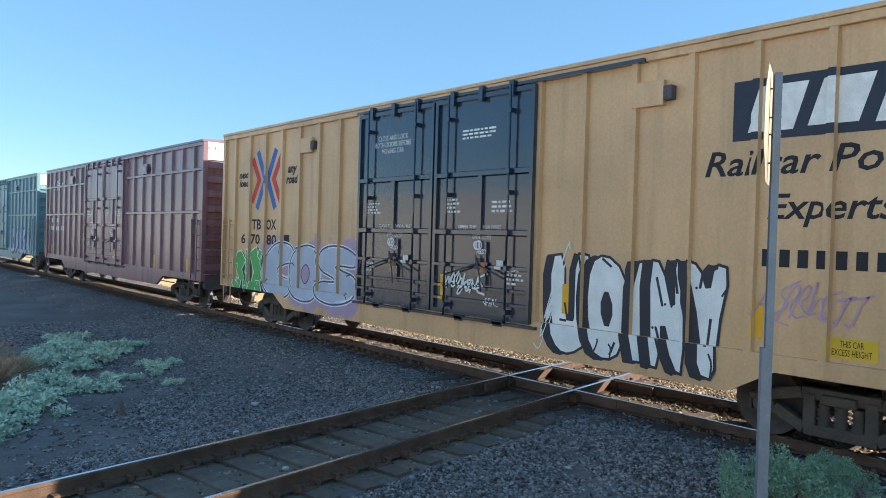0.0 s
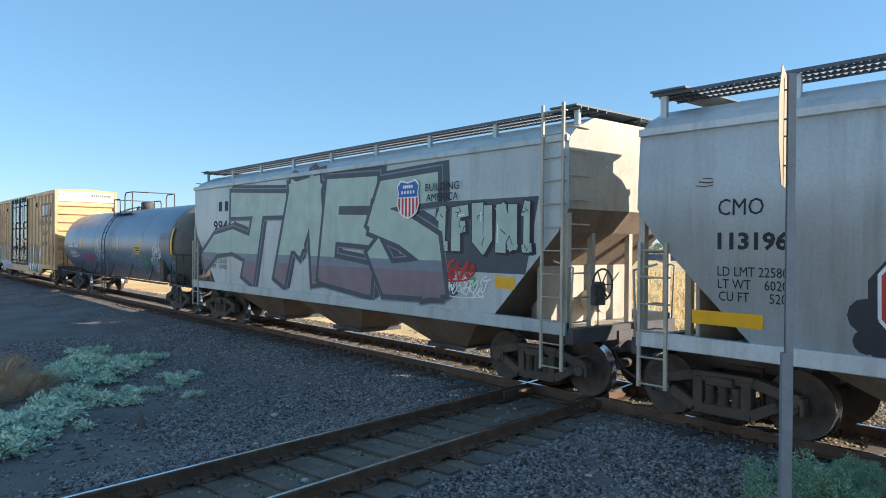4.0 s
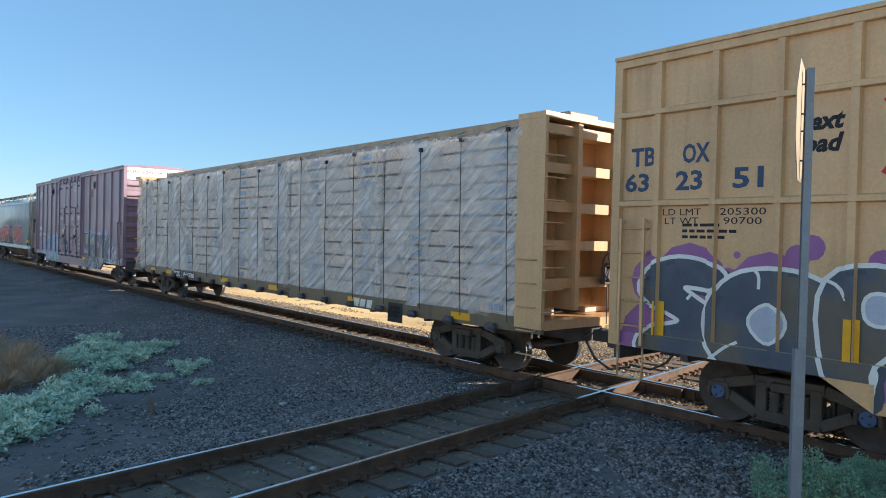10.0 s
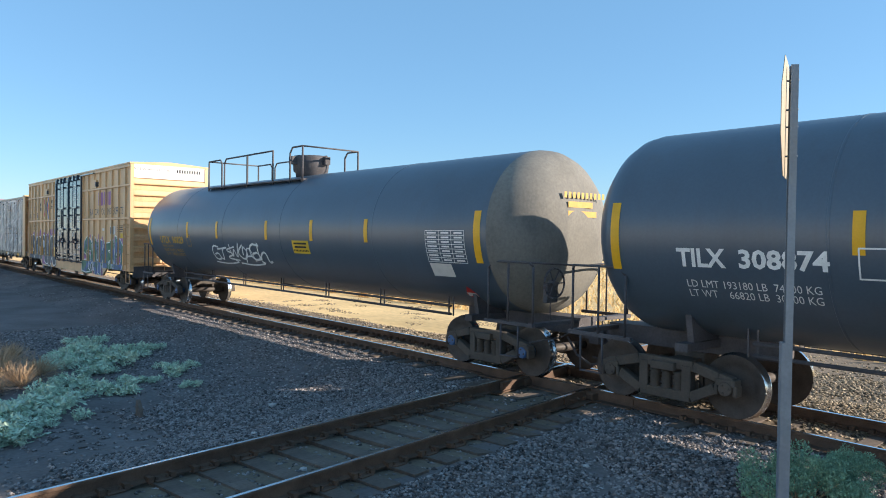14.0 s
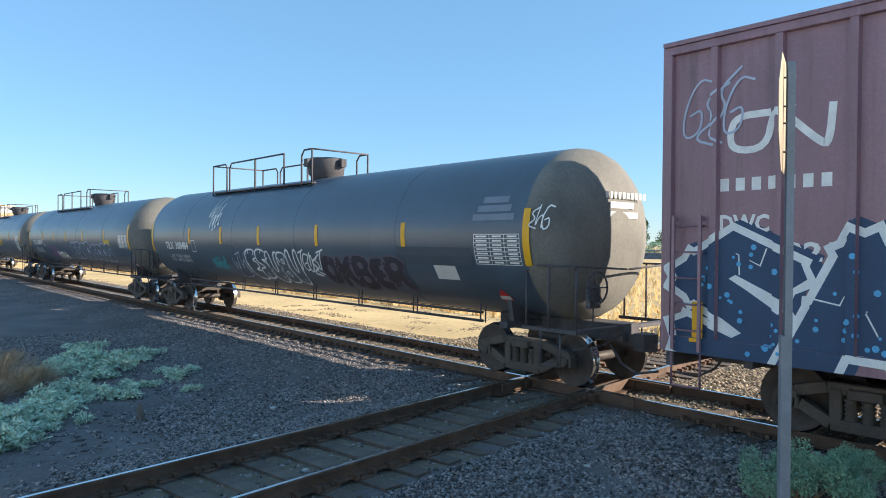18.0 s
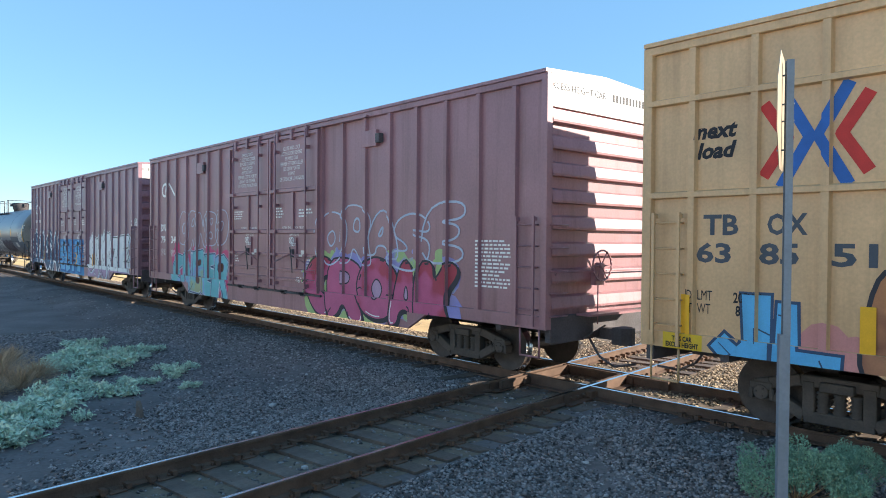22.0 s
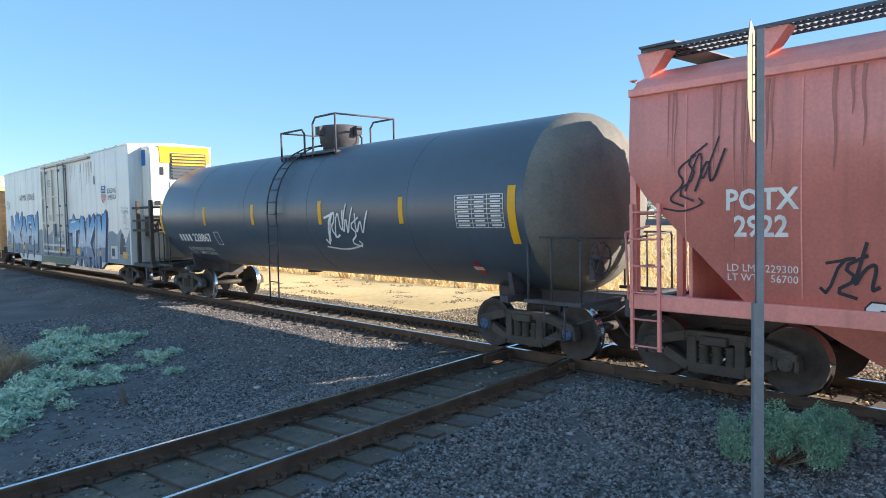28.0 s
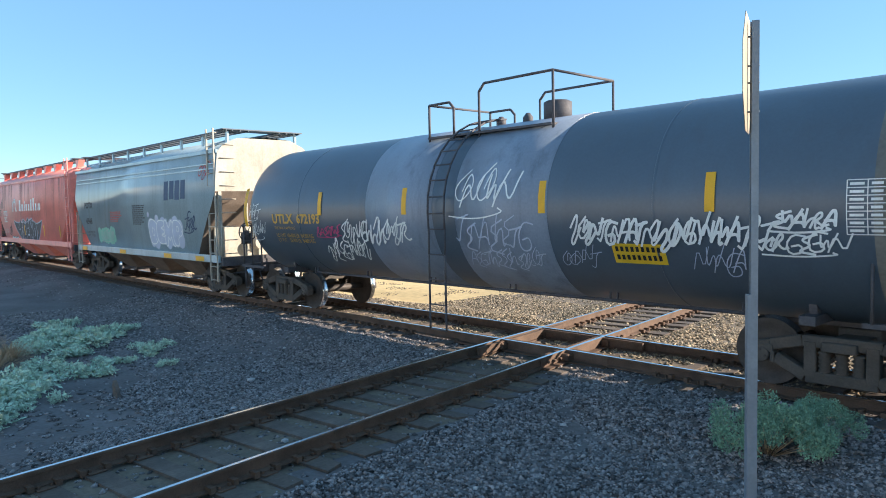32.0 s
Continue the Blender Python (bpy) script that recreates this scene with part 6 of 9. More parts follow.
def tank_marks(car, h, x, mat, mark=None, number=None, loads="LD LMT 193180 LB  74000 KG\nLT WT    66820 LB  30300 KG", wide=(0.72, 1.13), drop=0.0):
    """Reporting mark and number, and the load lines below."""
    a, b = wide
    z = 2.18 - drop
    if mark:
        words(car, mark, mat, x, x + a, z, z + 0.26, 0.008)
    else:
        rows(car, [digits(4)], mat, x, x + a, z, z + 0.25, "mark painted as bars")
    words(car, number, mat, x + a + 0.18, x + a + 0.18 + b, z, z + 0.26, 0.008)
    words(car, loads, mat, x + 0.1, x + 1.9, z - 0.42, z - 0.18, 0.0)
    xb = x + a + b + 0.5
    frame_ = [(xb, z - 0.06), (xb + 0.3, z - 0.06), (xb + 0.3, z + 0.3), (xb, z + 0.3), (xb, z - 0.06)]
    decal(car, ribbon(frame_, 0.02, 0.004, 0), [mat], "plate_box")




# ---- centre-beam flat car and its load ----
def wrap_material():
    m = bpy.data.materials.new("cloudy plastic wrap")
    m.use_nodes = True
    nt = m.node_tree
    n, ln = nt.nodes, nt.links
    bs = n["Principled BSDF"]
    bs.inputs["Base Color"].default_value = srgb("f6f2ee")
    bs.inputs["Roughness"].default_value = 0.3
    bs.inputs["Specular IOR Level"].default_value = 0.9
    tr = n.new("ShaderNodeBsdfTransparent")
    mix = n.new("ShaderNodeMixShader")
    tc = n.new("ShaderNodeTexCoord")
    mp = n.new("ShaderNodeMapping")
    mp.vector_type = "TEXTURE"
    mp.inputs["Scale"].default_value = (2.2, 1, 0.24)
    mp.inputs["Rotation"].default_value = (0, -0.62, 0)
    ln.new(tc.outputs["Object"], mp.inputs[0])
    ns = n.new("ShaderNodeTexNoise")
    ns.inputs["Scale"].default_value, ns.inputs["Detail"].default_value, ns.inputs["Distortion"].default_value = 1.5, 8, 0.7
    ln.new(mp.outputs[0], ns.inputs["Vector"])
    mr = n.new("ShaderNodeMapRange")
    mr.inputs[1].default_value, mr.inputs[2].default_value, mr.inputs[3].default_value, mr.inputs[4].default_value = 0.4, 0.68, 0.2, 0.56
    mq = n.new("ShaderNodeMapping")
    mq.inputs["Scale"].default_value = (0.6, 1, 0.5)
    mq.inputs["Rotation"].default_value = (0, 0.25, 0)
    ln.new(tc.outputs["Object"], mq.inputs[0])
    nw = n.new("ShaderNodeTexNoise")
    nw.inputs["Scale"].default_value, nw.inputs["Detail"].default_value, nw.inputs["Distortion"].default_value = 1.3, 6, 0.5
    ln.new(mq.outputs[0], nw.inputs["Vector"])
    ln.new(nw.outputs[0], mr.inputs[0])
    crease = n.new("ShaderNodeMapRange")
    crease.inputs[1].default_value, crease.inputs[2].default_value, crease.inputs[3].default_value, crease.inputs[4].default_value = 0.52, 0.6, 0.0, 0.2
    ln.new(ns.outputs[0], crease.inputs[0])
    both = n.new("ShaderNodeMath")
    both.operation, both.use_clamp = "ADD", True
    ln.new(mr.outputs[0], both.inputs[0])
    ln.new(crease.outputs[0], both.inputs[1])
    ln.new(both.outputs[0], mix.inputs[0])
    ln.new(tr.outputs[0], mix.inputs[1])
    ln.new(bs.outputs[0], mix.inputs[2])
    bp = n.new("ShaderNodeBump")
    bp.inputs["Strength"].default_value, bp.inputs["Distance"].default_value = 1.0, 0.16
    ln.new(ns.outputs[0], bp.inputs["Height"])
    ln.new(bp.outputs[0], bs.inputs["Normal"])
    ln.new(mix.outputs[0], n["Material Output"].inputs[0])
    return m


WRAP = wrap_material()
LUMBER = surface("pale sawn lumber", srgb("dccab8"), 0.8, 0, 0.2, 1.5, 30, 0.2, srgb("a08a78"), 0.4, (0.2, 1, 14), 0.15)
STRAP = surface("black steel strapping", srgb("1e2024"), 0.5, 0, 0.1, 5, 40, 0.02)
OLDYELLOW = paint("grimy yellow sill paint", "6c6048", 0.65, 0.7, srgb("3c362e"))
BEAMBROWN = paint("brown weathered beam paint", "a58b6e", 0.6, 0.35)


def centerbeam(q0, q1):
    car, h = car_base("centerbeam_flat_car", "yellow centre-beam flat car loaded with wrapped lumber", q0, q1)
    SIDES[car] = [(-h, h, -1.5)]
    bm = bmesh.new()
    bx(bm, -h, h, -1.42, 1.42, 0.98, 1.14)
    part("deck", bm, YELLOW, car)
    for s in (-1, 1):
        bm = bmesh.new()
        prism(bm, [(-h, 1.16), (-h, 0.92), (-h + 4.0, 0.86), (h - 4.0, 0.86), (h, 0.92), (h, 1.16)], "y", s * 1.42, s * 1.5)
        part("side_sill", bm, OLDYELLOW, car, "grimy yellow fish-belly side sill")
        for i in range(18):
            x = -h + 1.2 + i * (2 * h - 2.4) / 17
            bm = bmesh.new()
            bx(bm, x - 0.1, x + 0.1, s * 1.5, s * 1.58, 0.86, 1.0)
            rod(bm, (x - 0.13, s * 1.56, 0.92), (x + 0.13, s * 1.56, 0.92), 0.04, 8)
            part("strap_winch", bm, DARK, car)
    bm = bmesh.new()
    bx(bm, -h + 0.1, h - 0.1, -0.3, 0.3, 0.7, 0.98)
    for k in range(11):
        x = -h + 1.3 + k * (2 * h - 2.6) / 10
        bx(bm, x - 0.05, x + 0.05, -1.4, 1.4, 0.8, 0.98)
    part("underframe", bm, DARK, car)
    # centre beam
    bm = bmesh.new()
    bx(bm, -h + 0.4, h - 0.4, -0.42, 0.42, 4.76, 4.95)
    part("top_chord", bm, BEAMBROWN, car, "brown top beam running the car's length", 0.02)
    for i in range(16):
        x = -h + 1 + i * (2 * h - 2) / 15
        bm = bmesh.new()
        bx(bm, x - 0.06, x + 0.06, -0.25, 0.25, 1.3, 4.76)
        part("beam_post", bm, BEAMBROWN, car)
    # bulkheads: posts, cross beams, plates with openings
    for s in (-1, 1):
        bulk = bmesh.new()
        bx(bulk, s * (h - 0.62), s * (h - 0.52), -1.45, 1.45, 1.3, 4.72)
        bulk = part("bulkhead", bulk, YELLOW, car, "tall yellow bulkhead braced on its outer side")
        for u in (-1, 1):
            bm = bmesh.new()
            y0, y1 = (1.45, 1.53) if s > 0 else (1.2, 1.3)
            bx(bm, s * (h - 0.62), s * (h + 0.02), u * y0, u * y1, 1.0, 4.72)
            part("bulkhead_side", bm, YELLOW, bulk)
        for y in (-0.55, 0.55):
            bm = bmesh.new()
            bx(bm, s * (h - 0.52), s * (h - 0.02), y - 0.06, y + 0.06, 1.3, 4.72)
            part("bulkhead_post", bm, YELLOW, bulk)
        for k in range(5):
            z = 1.75 + k * 0.68
            bm = bmesh.new()
            bx(bm, s * (h - 0.5), s * (h - 0.1), -1.45, 1.45, z - 0.06, z + 0.12)
            part("bulkhead_beam", bm, YELLOW, bulk)
        bm = bmesh.new()
        bx(bm, s * (h - 0.63), s * (h + 0.026), -1.536, 1.536, 4.66, 4.76)
        part("bulkhead_cap", bm, YELLOW, bulk)
        end_ladder(car, YELLOW, s * (h + 0.02), -1.5, -1.05, 1.3, 4.4, 9)
        ladder(car, YELLOW, s * (h - 0.32) - 0.2, s * (h - 0.32) + 0.2, 0.55, 2.2, 5, -1.53)
        add_truck(car, s * (h - 2.4))
    brake_wheel(car, DARK, h - 0.05, 0.3, 2.1)
    couplers(car, h)
    for x in (-9.3, -7.55, -2.4, 1.0, 5.2, 9.0):
        rect(car, YELLOWMARK, x, x + 0.55, 0.96, 1.1, "reflector", "yellow reflective strip")
    rect(car, BLACKPAINT, -6.85, -6.0, 0.9, 1.12, "mark_patch", "", 0.002)
    rect(car, BLACKPAINT, -5.85, -4.6, 0.9, 1.12, "mark_patch", "", 0.002)
    words(car, "TTZX", WHITEPAINT, -6.75, -6.1, 0.92, 1.1, 0.008)
    words(car, "866760", WHITEPAINT, -5.75, -4.7, 0.92, 1.1, 0.008)
    words(car, "LD LMT 224200\nLT WT  61800", BLACKPAINT, 1.1, 2.3, 0.9, 1.08)
    rect(car, BLACKPAINT, 6.85, 7.4, 0.68, 1.1, "placard", "black framed data placard", 0.004)
    small_print(car, WHITEPAINT, 6.93, 0.78, 0.4, 0.26, 77)
    blocks(car, 3, WHITEPAINT, 5.45, 6.2, 0.9, 1.08, "white company mark as blocks", 0.3)
    # the load
    load = thing("lumber_load", "stacked lumber bundles strapped under torn cloudy plastic", "lumber", pose((q0 + q1) / 2, 0, 0))
    cars.append((load, (q0 + q1) / 2))
    a, b = -h + 0.08, h - 0.6
    nx, nz = 5, 11
    z0, z1 = 1.15, 4.56
    for i in range(nx):
        for j in range(nz):
            xa, xb = a + (b - a) * i / nx + 0.03, a + (b - a) * (i + 1) / nx - 0.03
            za, zb = z0 + (z1 - z0) * j / nz, z0 + (z1 - z0) * (j + 1) / nz
            for s in (-1, 1):
                d = 0.006 * ((i * 7 + j * 3) % 4)
                bm = bmesh.new()
                bx(bm, xa + d, xb - d, s * 0.45, s * (1.36 + d * 0.6), za, zb - 0.04)
                part("lumber_bundle", bm, LUMBER, load, "", 0.012)
            for f in (0.3, 0.86):
                x = xa + (xb - xa) * f
                bm = bmesh.new()
                for k in range(3):
                    bx(bm, x - 0.2 + 0.14 * k, x - 0.1 + 0.14 * k, -1.376, -1.372, za + 0.07, za + 0.2)
                part("bundle_print", bm, S_PALEBLUE, load, "blue mill print on the wrapping")
    # wrap sheets with folds
    for i in range(nx):
        xa, xb = a + (b - a) * i / nx - 0.08, a + (b - a) * (i + 1) / nx + 0.08
        rnd = random.Random(40 + i)
        bm = bmesh.new()
        cu, cz = 110, 70
        g = {}
        for u in range(cu + 1):
            for w in range(cz + 1):
                x, z = xa + (xb - xa) * u / cu, z0 - 0.05 + (z1 - z0 + 0.1) * w / cz
                fold = noise.noise((x * 0.8 + z * 0.7, z * 0.5 - x * 0.2, i * 3.1)) * 0.05 + noise.noise((x * 3 + z * 3.2, z * 1.5, i)) * 0.025
                p, q = x * 0.62 + z, z * 0.62 - x
                crease = (1 - abs(noise.noise((p * 5.5, q * 0.55, i * 1.7))) * 3.2) * max(0.0, 0.35 + noise.noise((x * 0.5, z * 0.5, 8.0)))
                fold += 0.022 * max(0.0, crease)
                puff = abs(math.sin(math.pi * (x - a - 0.5) * 19 / (b - a - 1.0))) * max(0.0, noise.noise((x * 0.75, z * 0.16, 5.0 + q0))) * 0.3
                drop = 0.1 * noise.noise((x * 1.6, i, 0)) - (0.16 if w == cz else 0.0)
                g[u, w] = bm.verts.new((x, -1.42 - 0.012 * (i % 2) - max(-0.025, fold) - puff, z + (drop if w in (0, cz) else 0)))
        for u in range(cu):
            for w in range(cz):
                bm.faces.new((g[u, w], g[u + 1, w], g[u + 1, w + 1], g[u, w + 1])).smooth = True
        part("plastic_wrap", bm, WRAP, load, "cloudy creased plastic sheet")
    for i in range(17):
        x = 0.25 + 1.28 * (i - 8)
        bm = bmesh.new()
        zt = z1 - 0.12 + 0.1 * math.sin(i * 2.1)
        pipe(bm, [(x + 0.12, -1.56, 1.05), (x + 0.02, -1.53, 2.4), (x - 0.04, -1.5, zt)], 0.0085, 4)
        bx(bm, x - 0.075, x + 0.005, -1.525, -1.47, zt - 0.03, zt + 0.05)
        part("strap", bm, STRAP, load, "black tie-down strap")
        bm = bmesh.new()
        pipe(bm, [(x - 0.04, -1.49, zt), (x + 0.15, -0.4, 4.86)], 0.008, 4)
        part("cable", bm, GALV, load)
    return car


# ---- refrigerator car ----
DOORWHITE = paint("grimy off-white door paint", "d6d2c6", 0.55, 0.5, srgb("8a7454"), 0.12)
RUSTTRACK = paint("rust-stained white paint", "b09a84", 0.6, 0.7, srgb("6e4a34"))


def reefer(q0, q1):
    car, h = car_base("refrigerator_car", "dirty white refrigerator car with rust streaks and blue graffiti", q0, q1)
    SIDES[car] = [(-h, -h + 3.4, -HW, 0.92, 9), (-h + 3.4, -1.62, -HW, 0.64, 9), (-1.62, 2.26, -HW - 0.06, 1.12, 9), (-1.62, 2.26, -HW, 0.64, 1.12), (2.26, h - 3.4, -HW, 0.64, 9), (h - 3.4, h, -HW, 0.92, 9)]
    for s in (-1, 1):
        bm = bmesh.new()
        prism(bm, [(-h + 2.9, 0.92), (-h + 3.5, 0.63), (h - 3.5, 0.63), (h - 2.9, 0.92)], "y", s * (HW - 0.1), s * HW)
        part("side_skirt", bm, WHITE, car)
    bm = bmesh.new()
    bx(bm, -h, h, -HW, HW, 0.92, EAVE + 0.02)
    part("body", bm, WHITE, car, "smooth white insulated body", 0.02)
    bm = bmesh.new()
    prism(bm, [(-HW - 0.02, EAVE + 0.02), (HW + 0.02, EAVE + 0.02), (HW + 0.02, EAVE + 0.06), (0, EAVE + 0.14), (-HW - 0.02, EAVE + 0.06)], "x", -h, h)
    part("roof", bm, WHITE, car)
    for i in range(15):
        x = -h + (i + 1) * 2 * h / 16
        bm = bmesh.new()
        bx(bm, x - 0.006, x + 0.006, -HW - 0.005, -HW, 1.0, EAVE)
        part("panel_seam", bm, WHITE, car)
        bm = bmesh.new()
        bx(bm, x - 0.09, x + 0.09, -HW + 0.02, -HW + 0.2, EAVE + 0.06, EAVE + 0.1)
        part("roof_clip", bm, ROOFGREY, car)
    d = bmesh.new()
    bx(d, -1.62, 2.26, -HW - 0.06, -HW - 0.002, 1.12, EAVE - 0.2)
    d = part("door", d, DOORWHITE, car, "white plug door with frames and lock rods", 0.012)
    for z in (1.2, 1.5, 2.55, 3.75, EAVE - 0.28):
        bm = bmesh.new()
        bx(bm, -1.59, 2.23, -HW - 0.12, -HW - 0.06, z - 0.045, z + 0.045)
        part("door_rib", bm, DOORWHITE, d)
    # dark strips stand in for the shade in the gaps beside the door
    for x in (-1.64, 2.28):
        bm = bmesh.new()
        bx(bm, x - 0.015, x + 0.015, -HW - 0.02, -HW - 0.001, 1.12, EAVE - 0.2)
        part("door_gap", bm, S_DKGREY, car, "dark strip painted for the shaded gap beside the door")
    for x in (-1.56, 0.25, 2.19):
        bm = bmesh.new()
        bx(bm, x - 0.055, x + 0.055, -HW - 0.13, -HW - 0.06, 1.16, EAVE - 0.24)
        part("door_stile", bm, DOORWHITE, d)
    for x in (-0.75, 1.45, 2.4):
        bm = bmesh.new()
        rod(bm, (x, -HW - 0.13, 1.0), (x, -HW - 0.13, EAVE - 0.1), 0.022)
        for z in (1.3, 2.4, 3.3, 4.9):
            bx(bm, x - 0.04, x + 0.04, -HW - 0.15, -HW - 0.06, z - 0.05, z + 0.05)
        part("locking_rod", bm, S_GREY, d)
    bm = bmesh.new()
    bx(bm, 0.34, 0.62, -HW - 0.14, -HW - 0.06, 1.9, 2.5)
    part("door_latch", bm, S_GREY, d)
    for z, b in ((EAVE - 0.12, 5.85), (1.04, 5.6)):
        bm = bmesh.new()
        bx(bm, -1.6, b, -HW - 0.12, -HW - 0.001, z - 0.04, z + 0.04)
        part("door_track", bm, RUSTTRACK if z > 2 else S_GREY, car, "rust-stained door track" if z > 2 else "")
    # rust streaks below the upper track
    rnd = random.Random(9)
    streak = spray("rust streak", "8a5a40")
    for i in range(14):
        x = rnd.uniform(2.6, 6.4)
        l = rnd.uniform(0.4, 1.6)
        w = rnd.uniform(0.01, 0.03)
        zt = 5.0
        decal(car, [([(x - w, zt), (x + w, zt), (x + w * 0.3, zt - l), (x - w * 0.3, zt - l)], 0.003, 0)], [streak], "rust_streak", "brown rust run below the door track")
    bm = bmesh.new()
    bx(bm, -h + 0.1, h + 1.6, -0.35, 0.35, 0.66, 0.95)
    for k in range(9):
        x = -h + 1.2 + k * (2 * h - 2.4) / 8
        bx(bm, x - 0.06, x + 0.06, -1.45, 1.45, 0.78, 0.95)
    bx(bm, -1.6, -0.6, -1.2, -0.6, 0.45, 0.85)
    part("underframe", bm, DARK, car)
    for s in (-1, 1):
        add_truck(car, s * (h - 2.2) + (0.35 if s > 0 else 0), "blue")
        ladder(car, WHITE, s * (h - 0.42) - 0.2, s * (h - 0.42) + 0.2, 1.3, 2.9, 6, -HW)
    end_ladder(car, WHITE, -h, -HW + 0.1, -HW + 0.52, 1.2, 2.75, 5)
    # cooling unit on the rear end
    unit = bmesh.new()
    prism(unit, [(h, 2.7), (h + 0.75, 2.7), (h + 0.78, 5.0), (h + 0.68, 5.22), (h, 5.28)], "y", -1.1, 1.15)
    unit = part("cooling_unit", unit, WHITE, car, "white cooling unit with a yellow grille panel", 0.05)
    bm = bmesh.new()
    prism(bm, [(h + 0.001, 4.62), (h + 0.80, 4.62), (h + 0.80, 5.02), (h + 0.70, 5.245), (h + 0.001, 5.3)], "y", -0.75, 1.17)
    part("unit_cowl", bm, YELLOWMARK, unit, "yellow plastic cowl", 0.03)
    bm = bmesh.new()
    bx(bm, h + 0.80, h + 0.825, -0.35, 1.0, 4.05, 5.0)
    part("grille_panel", bm, S_DKGREY, unit, "", 0.01)
    for k in range(8):
        bm = bmesh.new()
        bx(bm, h + 0.825, h + 0.86, -0.3, 0.94, 4.09 + k * 0.115, 4.15 + k * 0.115)
        part("grille_slat", bm, YELLOWMARK if k > 3 else S_DKGREY, unit)
    bm = bmesh.new()
    bx(bm, h + 0.04, h + 0.42, -1.106, -1.1, 4.55, 5.12)
    part("blue_stripe", bm, S_BLUE, unit, "dark blue painted stripe")
    bm = bmesh.new()
    bx(bm, h + 0.775, h + 0.815, -0.4, 1.0, 2.85, 3.95)
    part("service_door", bm, WHITE, unit, "bulged white service door", 0.03)
    bm = bmesh.new()
    bx(bm, h, h + 0.6, -1.05, 1.1, 1.97, 2.68)
    for y in (-0.8, -0.2, 0.5):
        pipe(bm, [(h + 0.6, y, 2.1), (h + 0.7, y, 2.4), (h + 0.62, y + 0.2, 2.7)], 0.03)
    part("engine_box", bm, TRUCK, car, "grimy engine frame below the cooling unit")
    for y0_, y1_, z0_, z1_ in ((-0.95, -0.75, 3.1, 3.25), (0.3, 0.42, 3.0, 3.14), (-0.72, -0.6, 4.2, 4.48)):
        bm = bmesh.new()
        bx(bm, h + 0.79, h + 0.806, y0_, y1_, z0_, z1_)
        part("hatch", bm, BLACKPAINT, unit)
    bm = bmesh.new()
    bx(bm, h + 0.2, h + 1.6, -1.0, 1.45, 1.15, 2.1)
    part("fuel_tank", bm, ROOFGREY, car, "grimy boxed fuel tank on the end platform", 0.06)
    bm = bmesh.new()
    bx(bm, h, h + 1.85, -1.5, 1.5, 0.9, 1.02)
    part("end_platform", bm, DARK, car)
    for x in (h + 0.55, h + 1.8):
        for y in (-1.48, 1.48):
            bm = bmesh.new()
            bx(bm, x - 0.06, x + 0.06, y - 0.06, y + 0.06, 1.02, 3.25)
            part("platform_post", bm, TRUCK, car)
    for z in (2.2, 2.55, 3.0):
        for y in (-1.5, 1.5):
            bm = bmesh.new()
            bx(bm, h + 0.1, h + 1.88, y - 0.03, y + 0.03, z - 0.04, z + 0.04)
            part("platform_rail", bm, TRUCK, car)
        bm = bmesh.new()
        bx(bm, h + 1.79, h + 1.83, -1.47, 1.47, z - 0.04, z + 0.04)
        part("platform_rail", bm, TRUCK, car)
    bm = bmesh.new()
    for y in (-1.5, -0.95):
        pipe(bm, [(h + 1.2, y, 0.9), (h + 1.2, y, 0.4)], 0.02)
    pipe(bm, [(h + 1.2, -1.5, 0.4), (h + 1.2, -0.95, 0.4)], 0.02)
    part("step", bm, S_GREY, car)
    for s in (-1, 1):
        c = part("coupler", COUPLER, None, car, "grimy knuckle coupler with air hose")
        c.matrix_basis = pose(h + 1.5 if s > 0 else -h, 0, 0, 0, 0, 0 if s > 0 else 180)
    return car, h


# ---- plants ----
SAGE = surface("pale sage leaves", srgb("c6d6bc"), 0.7, 0, 0.2, 2, 20, 0.0, None, 0, (1, 1, 1), 0.3)
BUSHGREEN = surface("dusty green leaves", srgb("86a688"), 0.7, 0, 0.2, 2, 20, 0.0, None, 0, (1, 1, 1), 0.3)
DRYSTEM = surface("dry brown stems", srgb("b89c7c"), 0.9, 0, 0.2, 2, 20, 0.0, None, 0, (1, 1, 1), 0.3)
TREEGREEN = surface("dark tree leaves", srgb("47602f"), 0.7, 0, 0.2, 0.5, 8, 0.0, None, 0, (1, 1, 1), 0.4)
BARK = surface("grey-brown bark", srgb("57483a"), 0.9, 0, 0.25, 3, 20, 0.4)


def leaf_cloud(centres, radii, count, size, seed, up=0.4):
    """Many small folded leaves in clumps: arrays of vertices and faces."""
    rg = np.random.default_rng(seed)
    k = rg.integers(0, len(centres), count)
    d = rg.normal(size=(count, 3))
    d /= np.linalg.norm(d, axis=1)[:, None]
    p = np.array(centres)[k] + d * (rg.uniform(0.35, 1, count) ** 0.5)[:, None] * np.array(radii)[k]
    a = rg.normal(size=(count, 3)) + np.array([0, 0, up])
    a /= np.linalg.norm(a, axis=1)[:, None]
    b = np.cross(a, rg.normal(size=(count, 3)))
    b /= np.linalg.norm(b, axis=1)[:, None]
    s = size * rg.uniform(0.6, 1.4, count)[:, None]
    c = np.cross(a, b)
    v = np.stack([p, p + a * s * 0.6 + b * s * 0.28 + c * s * 0.08, p + a * s * 1.3, p + a * s * 0.6 - b * s * 0.28 + c * s * 0.08], 1)
    f = np.arange(count * 4).reshape(-1, 4)
    return v.reshape(-1, 3), f


def cloud_mesh(name, v, f, mat):
    me = bpy.data.meshes.new(name)
    me.from_pydata(v.tolist(), [], f.tolist())
    me.materials.append(mat)
    return me


